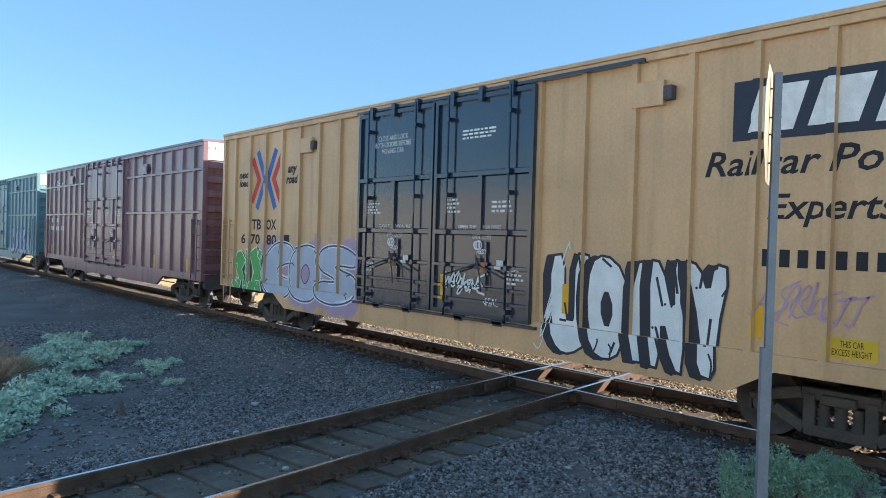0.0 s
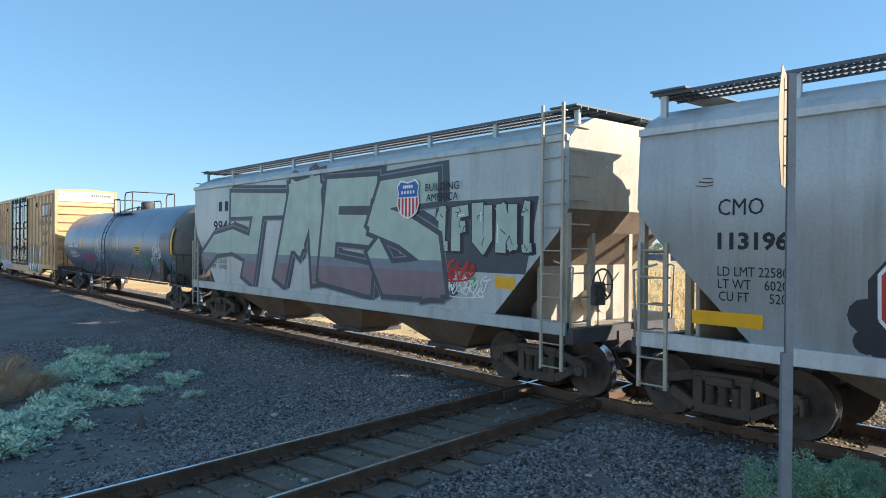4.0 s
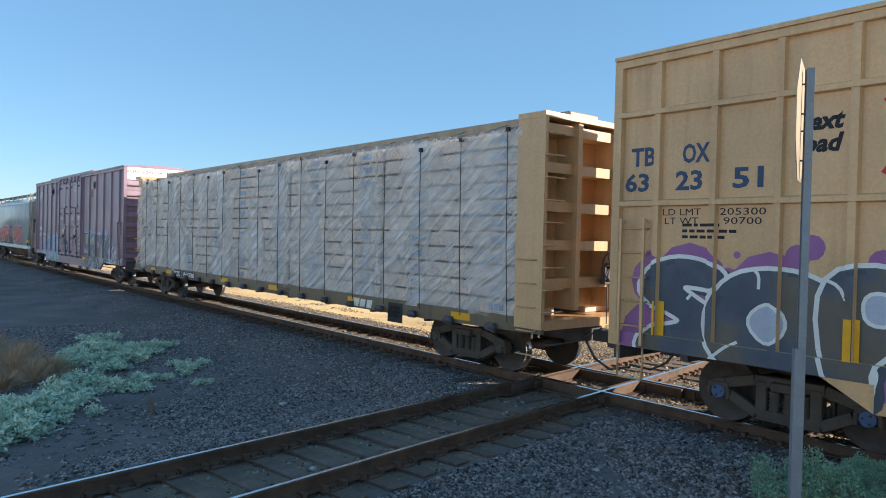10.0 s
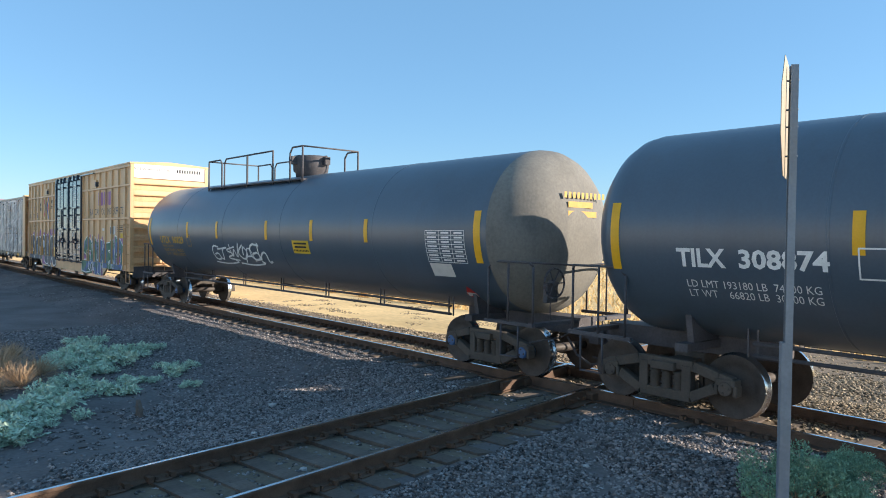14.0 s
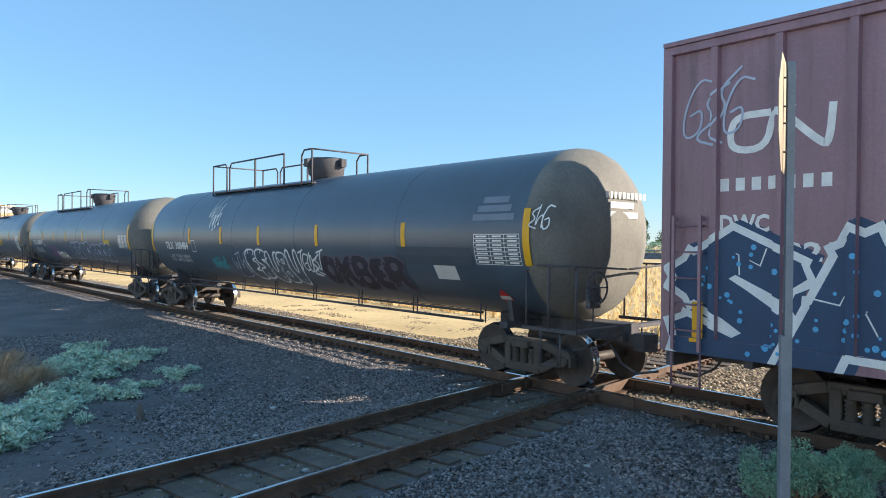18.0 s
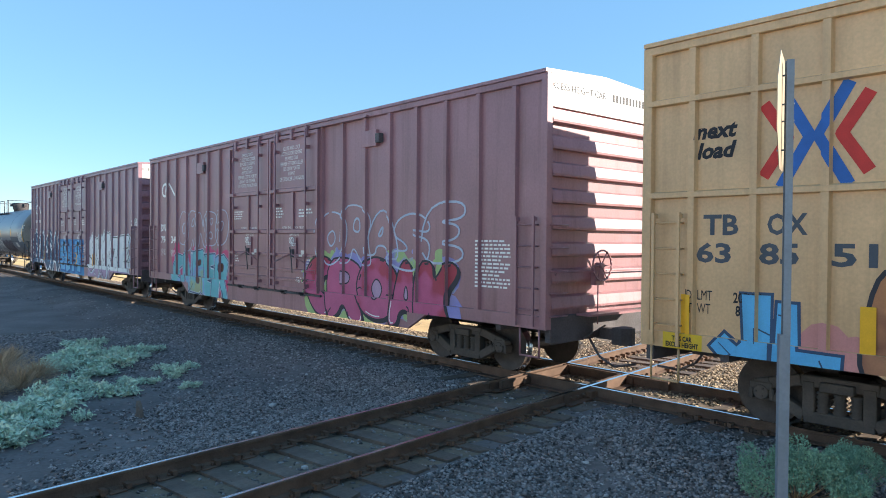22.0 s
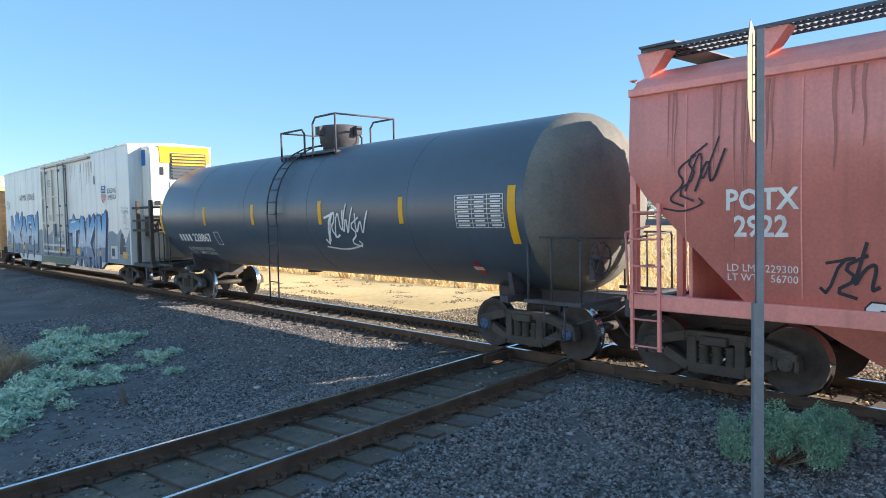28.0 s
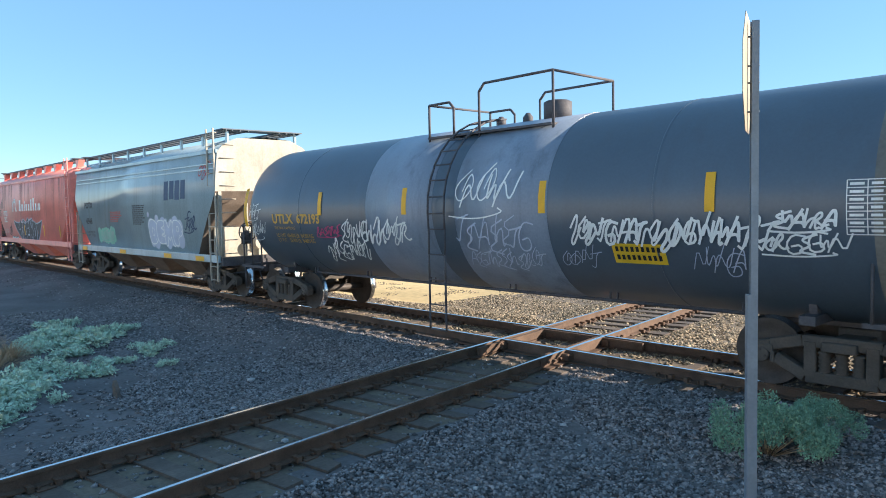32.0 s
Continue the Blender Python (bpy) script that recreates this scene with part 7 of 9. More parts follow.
def weed_mesh(seed):
    rnd = random.Random(seed)
    cs, rs = [], []
    for _ in range(9):
        a, r = rnd.uniform(0, math.tau), rnd.uniform(0, 0.32)
        cs.append((math.cos(a) * r, math.sin(a) * r, 0.06 + rnd.uniform(0, 0.24) * (1 - r)))
        rs.append((0.13, 0.13, 0.1))
    v, f = leaf_cloud(cs, rs, 300, 0.085, seed, 0.25)
    return cloud_mesh("leaves", v, f, SAGE)


WEEDS = [weed_mesh(s) for s in range(5)]
rnd = random.Random(21)


# mats of weed: middle and radius of each patch on the gravel
PATCHES = ((-20.2, -5.6, 0.5), (-18.9, -6.2, 0.8), (-17.8, -5.6, 0.8), (-16.6, -6.3, 0.8), (-17.6, -6.8, 0.6), (-18.2, -4.5, 0.35), (-15.6, -4.9, 0.4), (-14.7, -5.0, 0.25),
           (-14.4, -6.0, 0.4), (-13.5, -5.4, 0.15), (-14.0, -6.6, 0.45), (-14.9, -7.1, 0.6), (-14.0, -7.4, 0.6), (-13.3, -7.9, 0.6), (-13.0, -8.4, 0.7), (-12.3, -7.9, 0.5), (-11.9, -8.8, 0.7), (-12.9, -9.0, 0.6), (-11.2, -9.0, 0.5))
for px, py, pr in PATCHES:
    for _ in range(max(2, int(13 * pr * pr + 4 * pr))):
        a, r = rnd.uniform(0, math.tau), pr * rnd.uniform(0, 1) ** 0.6
        x, y = px + math.cos(a) * r, py + math.sin(a) * r * 0.8
        w = thing("weed", "low pale sage weed spreading over the gravel", "plant", pose(x, y, ground_z(x, y), rnd.uniform(-6, 6), rnd.uniform(-6, 6), rnd.uniform(0, 360)), "weeds beside the track")
        s = rnd.uniform(0.5, 1.0) * (0.5 + 0.5 * min(1, pr / 0.6))
        w.scale = (s, s, s * rnd.uniform(0.6, 1.0))
        part("leaves", rnd.choice(WEEDS), None, w)


def dry_bush(x, y, r, h, seed):
    t = thing("dry_weed", "dead brown tumbleweed of fine stems", "plant", pose(x, y, ground_z(x, y)), "dead weeds")
    rg = random.Random(seed)
    bm = bmesh.new()
    for _ in range(420):
        a, e = rg.uniform(0, math.tau), rg.uniform(0.15, 1.4)
        d = Vector((math.cos(a) * math.cos(e) * r, math.sin(a) * math.cos(e) * r, math.sin(e) * h))
        p = d * rg.uniform(0.1, 0.5)
        q = p + d * rg.uniform(0.3, 0.55) + Vector((rg.uniform(-1, 1), rg.uniform(-1, 1), rg.uniform(-0.3, 0.6))) * 0.12
        s = Vector((-d.y, d.x, 0)).normalized() * 0.006
        bm.faces.new([bm.verts.new(v) for v in (p - s, p + s, q + s * 0.4, q - s * 0.4)])
        q2 = q + Vector((rg.uniform(-1, 1), rg.uniform(-1, 1), rg.uniform(-0.3, 1))) * 0.12
        bm.faces.new([bm.verts.new(v) for v in (q - s * 0.6, q + s * 0.6, q2)])
    part("stem_tangle", bm, DRYSTEM, t)


for i, (x, y, r, hh) in enumerate(((-15.4, -7.9, 0.8, 0.5), (-16.4, -8.1, 0.9, 0.55), (-14.9, -8.5, 0.7, 0.4), (-16.3, -7.4, 0.7, 0.45), (-17.5, -7.9, 0.9, 0.5), (-15.8, -8.8, 0.6, 0.4), (-18.6, -7.5, 0.7, 0.4), (-19.8, -8.0, 0.8, 0.45), (-17.0, -9.0, 0.8, 0.4))):
    dry_bush(x, y, r, hh, 70 + i)


def green_shrub(x, y, seed, size):
    t = thing("shrub", "dusty green feathery shrub beside the rails", "plant", pose(x, y, ground_z(x, y)))
    t.scale = (size, size, size * 0.95)
    rg = random.Random(seed)
    cs, rs = [], []
    bm = bmesh.new()
    for _ in range(46):
        a, r = rg.uniform(0, math.tau), rg.uniform(0, 0.85) ** 0.7
        c = (math.cos(a) * r * 0.95, math.sin(a) * r * 0.75, 0.2 + rg.uniform(0.1, 0.75) * (1 - 0.6 * r))
        cs.append(c)
        rs.append((0.17, 0.17, 0.2))
        rod(bm, (c[0] * 0.15, c[1] * 0.15, 0), c, 0.007, 4, 0.003)
    part("stem_tuft", bm, DRYSTEM, t)
    v, f = leaf_cloud(cs, rs, 15000, 0.034, seed, 0.9)
    part("leaves", cloud_mesh("leaves", v, f, BUSHGREEN), None, t)


def grass_material():
    m = bpy.data.materials.new("dry golden grass blades")
    m.use_nodes = True
    n, ln = m.node_tree.nodes, m.node_tree.links
    bs = n["Principled BSDF"]
    geo = n.new("ShaderNodeNewGeometry")
    ramp = n.new("ShaderNodeMix")
    ramp.data_type = "RGBA"
    ramp.inputs[6].default_value, ramp.inputs[7].default_value = srgb("cfae72"), srgb("e6cf9c")
    ln.new(geo.outputs["Random Per Island"], ramp.inputs[0])
    ln.new(ramp.outputs[2], bs.inputs["Base Color"])
    bs.inputs["Roughness"].default_value = 0.8
    tl = n.new("ShaderNodeBsdfTranslucent")
    ln.new(ramp.outputs[2], tl.inputs[0])
    mix = n.new("ShaderNodeMixShader")
    mix.inputs[0].default_value = 0.5
    ln.new(bs.outputs[0], mix.inputs[1])
    ln.new(tl.outputs[0], mix.inputs[2])
    ln.new(mix.outputs[0], n["Material Output"].inputs[0])
    return m


rg = np.random.default_rng(91)
GN = 26000
gx, gy = rg.uniform(-130, 12, GN), 9.5 + 60 * rg.uniform(0, 1, GN) ** 1.7
root = np.stack([gx, gy, np.array([ground_z(x, y) for x, y in zip(gx, gy)]) - 0.02], 1)
lean = np.stack([rg.normal(0, 0.16, GN), rg.normal(0, 0.16, GN), rg.uniform(0.18, 0.5, GN)], 1)
turn = rg.uniform(0, math.pi, GN)
side = np.stack([np.cos(turn), np.sin(turn), np.zeros(GN)], 1) * rg.uniform(0.03, 0.09, GN)[:, None]
blade = np.stack([root - side, root + side, root + lean + side * 0.5, root + lean * 1.1 - side * 0.3], 1).reshape(-1, 3)
tagged(new("dry_grass", cloud_mesh("dry_grass", blade, np.arange(GN * 4).reshape(-1, 4), grass_material())), "dry golden grass over the field beyond the tracks", kind="stuff")

green_shrub(-3.2, -2.85, 5, 0.72)
green_shrub(-2.85, -2.3, 6, 0.55)

# stub of wood, pale stones and litter on the gravel
stub = thing("wood_stub", "short dark stub of wood standing in the gravel", "stub", pose(-11.67, -6.87, ground_z(-11.67, -6.87)))
bm = bmesh.new()
prism(bm, [(-0.09, -0.05), (0.1, -0.05), (0.04, 0.14), (-0.09, 0.27), (-0.12, 0.16)], "y", -0.035, 0.035)
part("stub", bm, TIMBER, stub, "", 0.008)
PALE = surface("pale limestone", srgb("b9b7b4"), 0.85, 0, 0.15, 8, 50, 0.2)
rnd = random.Random(31)
for i in range(26):
    x, y, s = (-11.13, -4.84, 0.075) if i == 0 else (rnd.uniform(-16, -4.5), rnd.uniform(-8.5, -1.6), rnd.uniform(0.025, 0.05))
    bm = bmesh.new()
    bmesh.ops.create_icosphere(bm, subdivisions=1, radius=s)
    for v in bm.verts:
        v.co = v.co * rnd.uniform(0.75, 1.2)
        v.co.z *= 0.65
    st = new("stone", finish(bm, "stone", PALE))
    st.location = (x, y, ground_z(x, y) + s * 0.35)
    tagged(st, "pale broken stone lying on dark ballast", "stone", "pale stones")

# ---- the sign, seen edge-on ----
bm = bmesh.new()
w_ = 0.021
prism(bm, [(-w_, -w_), (w_, -w_), (w_, w_), (-w_, w_), (-w_, w_ - 0.004), (w_ - 0.004, w_ - 0.004), (w_ - 0.004, -w_ + 0.004), (-w_, -w_ + 0.004)], "z", 0, 4.02)
pole = part("post", bm, GALV, post, "perforated galvanised square post")
pole.matrix_basis = pose(0, 0, 0, 0, 0, 38)
# no openings are cut: small black plates paint the dark of the holes
bm = bmesh.new()
for i in range(60):
    z = 1.6 + i * 0.04
    bx(bm, w_ - 0.001, w_ + 0.0015, -0.005, 0.005, z, z + 0.010)
hl = part("hole_marks", bm, BLACKPAINT, post, "row of dark plates for the shade in the punched holes")
hl.matrix_basis = pose(0, 0, 0, 0, 0, 38)
tagged(hl, kind="stuff")
bm = bmesh.new()
prism(bm, [(-0.028, -0.028), (0.028, -0.028), (0.028, 0.028), (-0.028, 0.028)], "z", -0.3, 2.4)
sl = part("base_sleeve", bm, GALV, post, "heavier anchor sleeve round the foot")
sl.matrix_basis = pose(-0.012, -0.002, 0, 0, 0, 38)
R8 = 0.37
bm = bmesh.new()
prism(bm, [(R8 * math.cos(radians(22.5 + 45 * i)), R8 * math.sin(radians(22.5 + 45 * i))) for i in range(8)], "y", -0.002, 0.002)
face = part("sign_plate", bm, SIGNFACE, post, "bare metal back of an eight-sided sign")
face.matrix_basis = pose(-0.036, -0.016, 4.02 + 0.06 - R8, 0, 0, 113.3 - 3.5)
for dz in (-0.22, -0.05, 0.05, 0.22):
    bm = bmesh.new()
    rod(bm, (-0.06, -0.02, 0), (0.03, 0.0, 0), 0.006, 6)
    b = part("bolt", bm, GALV, post)
    b.location = (0, 0, 4.02 + 0.06 - R8 + dz)

# ---- the far side: trees, road bank, low building ----
def far_tree(x, y, h, r, seed, kind="tree"):
    t = thing(kind, "dark green roadside tree beyond the dry field" if kind == "tree" else "dusty green bush at the field's far edge", kind, pose(x, y, -0.7), "far trees")
    rg = random.Random(seed)
    bm = bmesh.new()
    cs, rs = [], []
    top = h * (0.45 if kind == "tree" else 0.15)
    rod(bm, (0, 0, -0.3), (0, 0, top), 0.03 * h, 7, 0.018 * h)
    for i in range(16):
        a, e = rg.uniform(0, math.tau), rg.uniform(-0.1, 1.3)
        q = Vector((math.cos(a) * math.cos(e) * r * 0.8, math.sin(a) * math.cos(e) * r * 0.8, top + (h - top) * 0.75 * max(0.05, math.sin(e))))
        rod(bm, (0, 0, top * 0.8), q, 0.012 * h, 5, 0.004 * h)
        cs.append(tuple(q))
        rs.append((r * 0.34, r * 0.34, (h - top) * 0.2))
    part("trunk", bm, BARK, t)
    v, f = leaf_cloud(cs, rs, 1500, 0.028 * h + 0.1, seed)
    part("crown", cloud_mesh("crown", v, f, TREEGREEN if kind == "tree" else BUSHGREEN), None, t)


rnd = random.Random(77)
for i in range(46):
    x = -190 + i * 5.2 + rnd.uniform(-2, 2)
    if rnd.random() < 0.6:
        far_tree(x, rnd.uniform(168, 215), rnd.uniform(6, 12), rnd.uniform(2.4, 4), 100 + i)
    far_tree(x, rnd.uniform(150, 165), rnd.uniform(2.5, 5), rnd.uniform(2, 3.4), 300 + i, "bush")
ROAD = surface("grey road asphalt", srgb("5f5f60"), 0.9, 0, 0.15, 0.4, 8, 0.3, None, 0, (1, 1, 1), 0, True)
bm = bmesh.new()
prism(bm, [(128, -0.9), (144, -0.9), (141, 0.6), (131, 0.6)], "x", -700, 500)
bank = new("road_bank", finish(bm, "road_bank", [GROUND]))
tagged(bank, "low earth bank carrying a road across the field", "bank", kind="structure")
bm = bmesh.new()
bx(bm, -700, 500, 132, 140, 0.6, 0.64)
tagged(new("road", finish(bm, "road", ROAD)), "grey asphalt road on the low bank", "road", kind="structure")
rail_g = thing("guard_rail", "pale steel guard rail along the far road", "guard rail", pose(0, 131.4, 0.6))
bm = bmesh.new()
bx(bm, -300, 200, -0.04, 0.04, 0.5, 0.8)
part("beam", bm, GALV, rail_g)
GP = bmesh.new()
bx(GP, -0.08, 0.08, 0.04, 0.2, 0, 0.8)
GP = finish(GP, "post", TIMBER)
for i in range(60):
    p = part("post", GP, None, rail_g)
    p.location = (-200 + i * 4, 0, 0)
shed = thing("building", "long low pale building behind the trees", "building", pose(-86, 232, -0.7))
bm = bmesh.new()
bx(bm, -30, 30, -8, 8, 0, 5.2)
part("wall", bm, PAPER, shed)
bm = bmesh.new()
prism(bm, [(-9, 5.2), (9, 5.2), (0, 7.0)], "x", -31, 31)
part("roof", bm, ROOFGREY, shed)
for i in range(8):
    bm = bmesh.new()
    bx(bm, -26 + i * 7, -24 + i * 7, -8.06, -8.0, 1.4, 3.2)
    part("window", bm, DOORBLUE, shed)


# ---- the train, from its head ----
def small_print(car, mat, x, z, w=1.1, h=0.42, seed=0):
    rg = random.Random(seed)
    lines = []
    for _ in range(max(3, int(h / 0.065))):
        at, line, stop = 0.0, [], rg.uniform(0.55, 1.0)
        while at < stop:
            b = min(1, at + rg.uniform(0.05, 0.16) / w ** 0.5)
            line.append((at, b))
            at = b + 0.03 / w
        lines.append(line)
    rows(car, lines, mat, x, x + w, z, z + h, "small stencilled notes as bars", fill=0.5)


def door_notes(car, mat, seed=0, cards=False):
    """Warnings stencilled on a pair of plug doors."""
    words(car, "CLOSE THIS DOOR FIRST", mat, -1.85, -0.75, 2.73, 2.79)
    words(car, "OPEN THIS DOOR FIRST", mat, 0.6, 1.7, 2.73, 2.79)
    for x in (-1.33, 1.2):
        words(car, "OPEN  CLOSE", mat, x - 0.22, x + 0.26, 2.54, 2.6)
        words(car, "ASD", mat, x + 0.0, x + 0.2, 2.28, 2.36, lift=0.05)
        ring = [(x + 0.075 * math.cos(k * math.tau / 14), 2.43 + 0.075 * math.sin(k * math.tau / 14)) for k in range(15)]
        decal(car, ribbon(ring, 0.028, 0.05, 0) + [([(x - 0.012, 2.4), (x + 0.012, 2.4), (x + 0.012, 2.46), (x - 0.012, 2.46)], 0.05, 0)], [mat], "ring_mark", "stencilled ring mark beside the latch")
    words(car, "SEAL", mat, 1.35, 1.68, 1.36, 1.5)
    small_print(car, mat, -2.3, 3.0, 0.6, 0.26, seed)
    small_print(car, mat, 1.45, 3.0, 0.7, 0.24, seed + 1)
    small_print(car, mat, 0.25, 3.0, 0.4, 0.3, seed + 2)
    small_print(car, mat, -2.25, 1.78, 0.3, 0.28, seed + 3)
    small_print(car, mat, 1.85, 1.75, 0.4, 0.3, seed + 4)
    for x in (-1.25, 1.35):
        rect(car, PAPER, x + 0.3, x + 0.46, 2.02, 2.18, "card_holder", "white card in a holder", 0.05)
        if cards:
            rect(car, S_ORANGE, x - 0.1, x + 0.08, 1.95, 2.13, "card", "orange inspection card", 0.05)


def box_marks(car, h, mat, z=2.35, mark=None, number=None, x0=0.85, gap=0.92, wide=0.55):
    """Mark above, number below, each broken where the side posts stand; bars where they cannot be read."""
    for i, x in enumerate((-h + x0 + 0.1, -h + x0 + 0.1 + gap)):
        if mark:
            words(car, mark[i], mat, x, x + wide, z + 0.38, z + 0.66, 0.008)
        else:
            rows(car, [digits(2)], mat, x, x + 0.5, z + 0.38, z + 0.62, "mark painted as bars")
    for i, x in enumerate((-h + x0, -h + x0 + gap, -h + x0 + 2 * gap)):
        if number:
            words(car, number[i], mat, x, x + (wide if len(number[i]) > 1 else wide * 0.4), z, z + 0.28, 0.008)
        else:
            rows(car, [digits(2)], mat, x, x + 0.5, z, z + 0.24, "mark painted as bars")


def end_notes(car, h, mat=None):
    letters("EXCESS HEIGHT CAR", 0.17, mat or BLACKPAINT, car, h + 0.016, EAVE - 0.2, -0.75, facing="end")
    bars([digits(10)], mat or BLACKPAINT, car, 0.75, EAVE - 0.2, h + 0.013, 1.0, 0.22, facing="end")


car, h = yellow_box("boxcar", "teal high boxcar with weathered panelled sides", -61.4, -42.32, TEAL, rails=(3.13, 4.46), top_end=WHITE)
box_marks(car, h, WHITEPAINT)
mural(car, "ORSA", (3.2, 4.5, 5.7, 6.9, 8.2), 0.95, 2.4, S_SILVER, S_BLACK, 0.04, shadow=S_BLACK, seed=2)

car, h = yellow_box("boxcar", "red-brown high boxcar with outside posts and rails", -40.31, -21.2, MAROON, rails=(3.13, 4.46), top_end=WHITE)
box_marks(car, h, WHITEPAINT)
door_notes(car, WHITEPAINT, 3)
small_print(car, WHITEPAINT, -8.2, 4.3, 1.6, 0.5, 4)
end_notes(car, h)
for x in (-8.6, -5.6, 5.4, 8.3):
    rect(car, YELLOWMARK, x, x + 0.1, 1.2, 1.65, "reflector")

car, h = yellow_box("boxcar", "yellow high boxcar with dark blue double doors and silver graffiti", -19.74, -0.7, YELLOW, door=DOORBLUE, top_end=WHITE)
piece(car, "SIX", (-8.75, -8.2, -7.75, -7.05), 0.85, 2.05, S_GREEN, S_WHITE, 0.4, 0.03, round_=1, shadow=S_DKGREEN, seed=4)
mural(car, "COS", (-7.0, -5.6, -4.3, -2.85), 0.85, 2.3, S_SILVER, S_NAVY, 0.04, halo=S_LILAC, rim=S_WHITE, flick=S_WHITE, seed=5)
mural(car, "UOINY", (2.78, 3.55, 4.25, 4.65, 5.2, 5.82), 0.72, 2.36, S_WHITE, S_BLACK, 0.04, 1, shadow=S_BLACK, drop=(-0.14, -0.02), seed=6, overlap=0.04)
xlogo(car, -7.85, -6.2, 3.2, 4.72)
words(car, "next\nload", BLACKPAINT, -8.62, -8.0, 3.8, 4.22, 0.01, 0.25)
words(car, "any\nroad", BLACKPAINT, -5.98, -5.38, 3.8, 4.24, 0.01, 0.25)
for body, x, z in (("TB", -7.8, 2.62), ("OX", -6.98, 2.62), ("6", -8.42, 2.22), ("70", -7.85, 2.22), ("80", -6.95, 2.22), ("1", -6.02, 2.22)):
    words(car, body, BLACKPAINT, x, x + 0.27 * len(body), z, z + 0.28, 0.008)
rect(car, TTXBLUE, 5.75, 8.42, 3.92, 4.7, "mark_panel", "dark blue panel behind a white company mark")
blocks(car, 3, WHITEPAINT, 5.95, 8.0, 4.02, 4.6, "white slanted company mark as blocks", 0.3)
words(car, "Railcar Pooling", BLACKPAINT, 5.38, 8.6, 3.36, 3.8, 0.006, 0.25)
words(car, "Experts", BLACKPAINT, 6.24, 7.7, 2.8, 3.22, 0.006, 0.25)
rows(car, [digits(7)], BLACKPAINT, 6.19, 7.63, 2.28, 2.54, "web address painted as bars")
rect(car, PLACARD, 7.0, 7.55, 1.26, 1.5, "placard", "yellow warning placard")
words(car, "THIS CAR\nEXCESS HEIGHT", BLACKPAINT, 7.06, 7.49, 1.29, 1.47, lift=0.008)
rect(car, PAPER, 7.92, 8.4, 1.33, 1.75, "placard", "white routing placard")
rect(car, S_NAVY, 7.97, 8.14, 1.38, 1.7, "placard_print", lift=0.008)
words(car, "CLOSE AND LOCK\nBOTH DOORS BEFORE\nMOVING CAR", WHITEPAINT, -2.04, -0.85, 4.26, 4.64)
door_notes(car, WHITEPAINT, 7, True)
small_print(car, WHITEPAINT, 0.65, 4.35, 1.2, 0.2, 8)
tag(car, 0.2, 1.2, 1.55, 1.9, S_WHITE, 12, 0.04)
tag(car, 6.1, 7.3, 1.6, 2.1, S_LILAC, 13, 0.03)
tag(car, 7.9, 9.0, 1.9, 2.3, S_BROWN, 14, 0.045)
tag(car, 2.5, 2.7, 0.95, 2.3, S_WHITE, 15, 0.025, 2)
for x in (-3.3, 0.15, 3.0, 6.1):
    rect(car, YELLOWMARK, x, x + 0.13, 1.38, 1.86, "reflector", "yellow reflective strip")
rect(car, YELLOWMARK, h - 0.3, h - 0.2, 1.3, 2.25, "reflector")
end_notes(car, h)

car, h = tank_car("tank_car", "grey-blue tank car covered in small graffiti tags", 0.6, 17.55, TANKBLUE, ([(-1.33, -0.41), (0.27, 1.3)], 0.45, True), -0.15, belly=False, axis=(2.44, 1.57))
words(car, "GLNX", WHITEPAINT, -6.75, -5.9, 2.26, 2.52, 0.008)
words(car, "3526", WHITEPAINT, -5.7, -4.9, 2.26, 2.52, 0.008)
for u in (-1, 1):
    bm = bmesh.new()
    bx(bm, -h + 1.6, h - 1.6, u * 1.3, u * 1.48, 1.0, 1.04)
    part("side_step", bm, DARK, car, "thin running board along the tank's foot")
    for i in range(5):
        bm = bmesh.new()
        x = -h + 3.4 + i * (2 * h - 6.8) / 4
        rod(bm, (x, u * 1.42, 1.02), (x + 0.35, u * 1.28, 1.9), 0.02)
        part("step_bracket", bm, DARK, car)
small_print(car, WHITEPAINT, -6.6, 1.75, 1.7, 0.35, 3)
for i, (a, b, c, d, m, w) in enumerate(((-2.06, -0.84, 1.58, 2.33, S_WHITE, 0.045), (0.14, 1.34, 1.46, 2.41, S_CREAM, 0.05), (1.64, 2.54, 1.39, 1.96, S_SILVER, 0.03), (2.72, 4.47, 1.32, 2.19, S_SILVER, 0.055), (4.36, 5.08, 1.64, 2.05, S_GREEN, 0.04), (5.2, 6.22, 1.4, 1.98, S_WHITE, 0.045), (5.76, 6.68, 2.0, 2.38, S_WHITE, 0.06), (-4.3, -2.7, 1.55, 1.98, S_PINK, 0.035), (-3.0, -2.2, 1.7, 2.0, S_PINK, 0.03), (7.3, 8.0, 1.6, 1.9, S_SILVER, 0.02))):
    tag(car, a, b, c, d, m, 50 + i, w * 0.75)
rect(car, PLACARD, 3.63, 4.45, 2.05, 2.39, "placard", "yellow emergency placard")
rows(car, [[(0.05, 0.95)], [(0.1, 0.9)], digits(9)], BLACKPAINT, 3.7, 4.4, 2.08, 2.36, lift=0.010, fill=0.5)
table(car, 6.62, 7.73, 2.25, 2.87, mat=spray("faded rust-red stencil paint", "8a7272"))
for x in (-4.43, -1.45, 1.55, 4.62):
    curved(car, "reflector", YELLOWMARK, x - 0.07, x + 0.07, 2.2, 2.72)
curved(car, "reflector", YELLOWMARK, 7.76, 7.93, 2.1, 3.05)
bm = bmesh.new()
bx(bm, 6.5, 6.9, -1.5, -1.2, 1.1, 1.95)
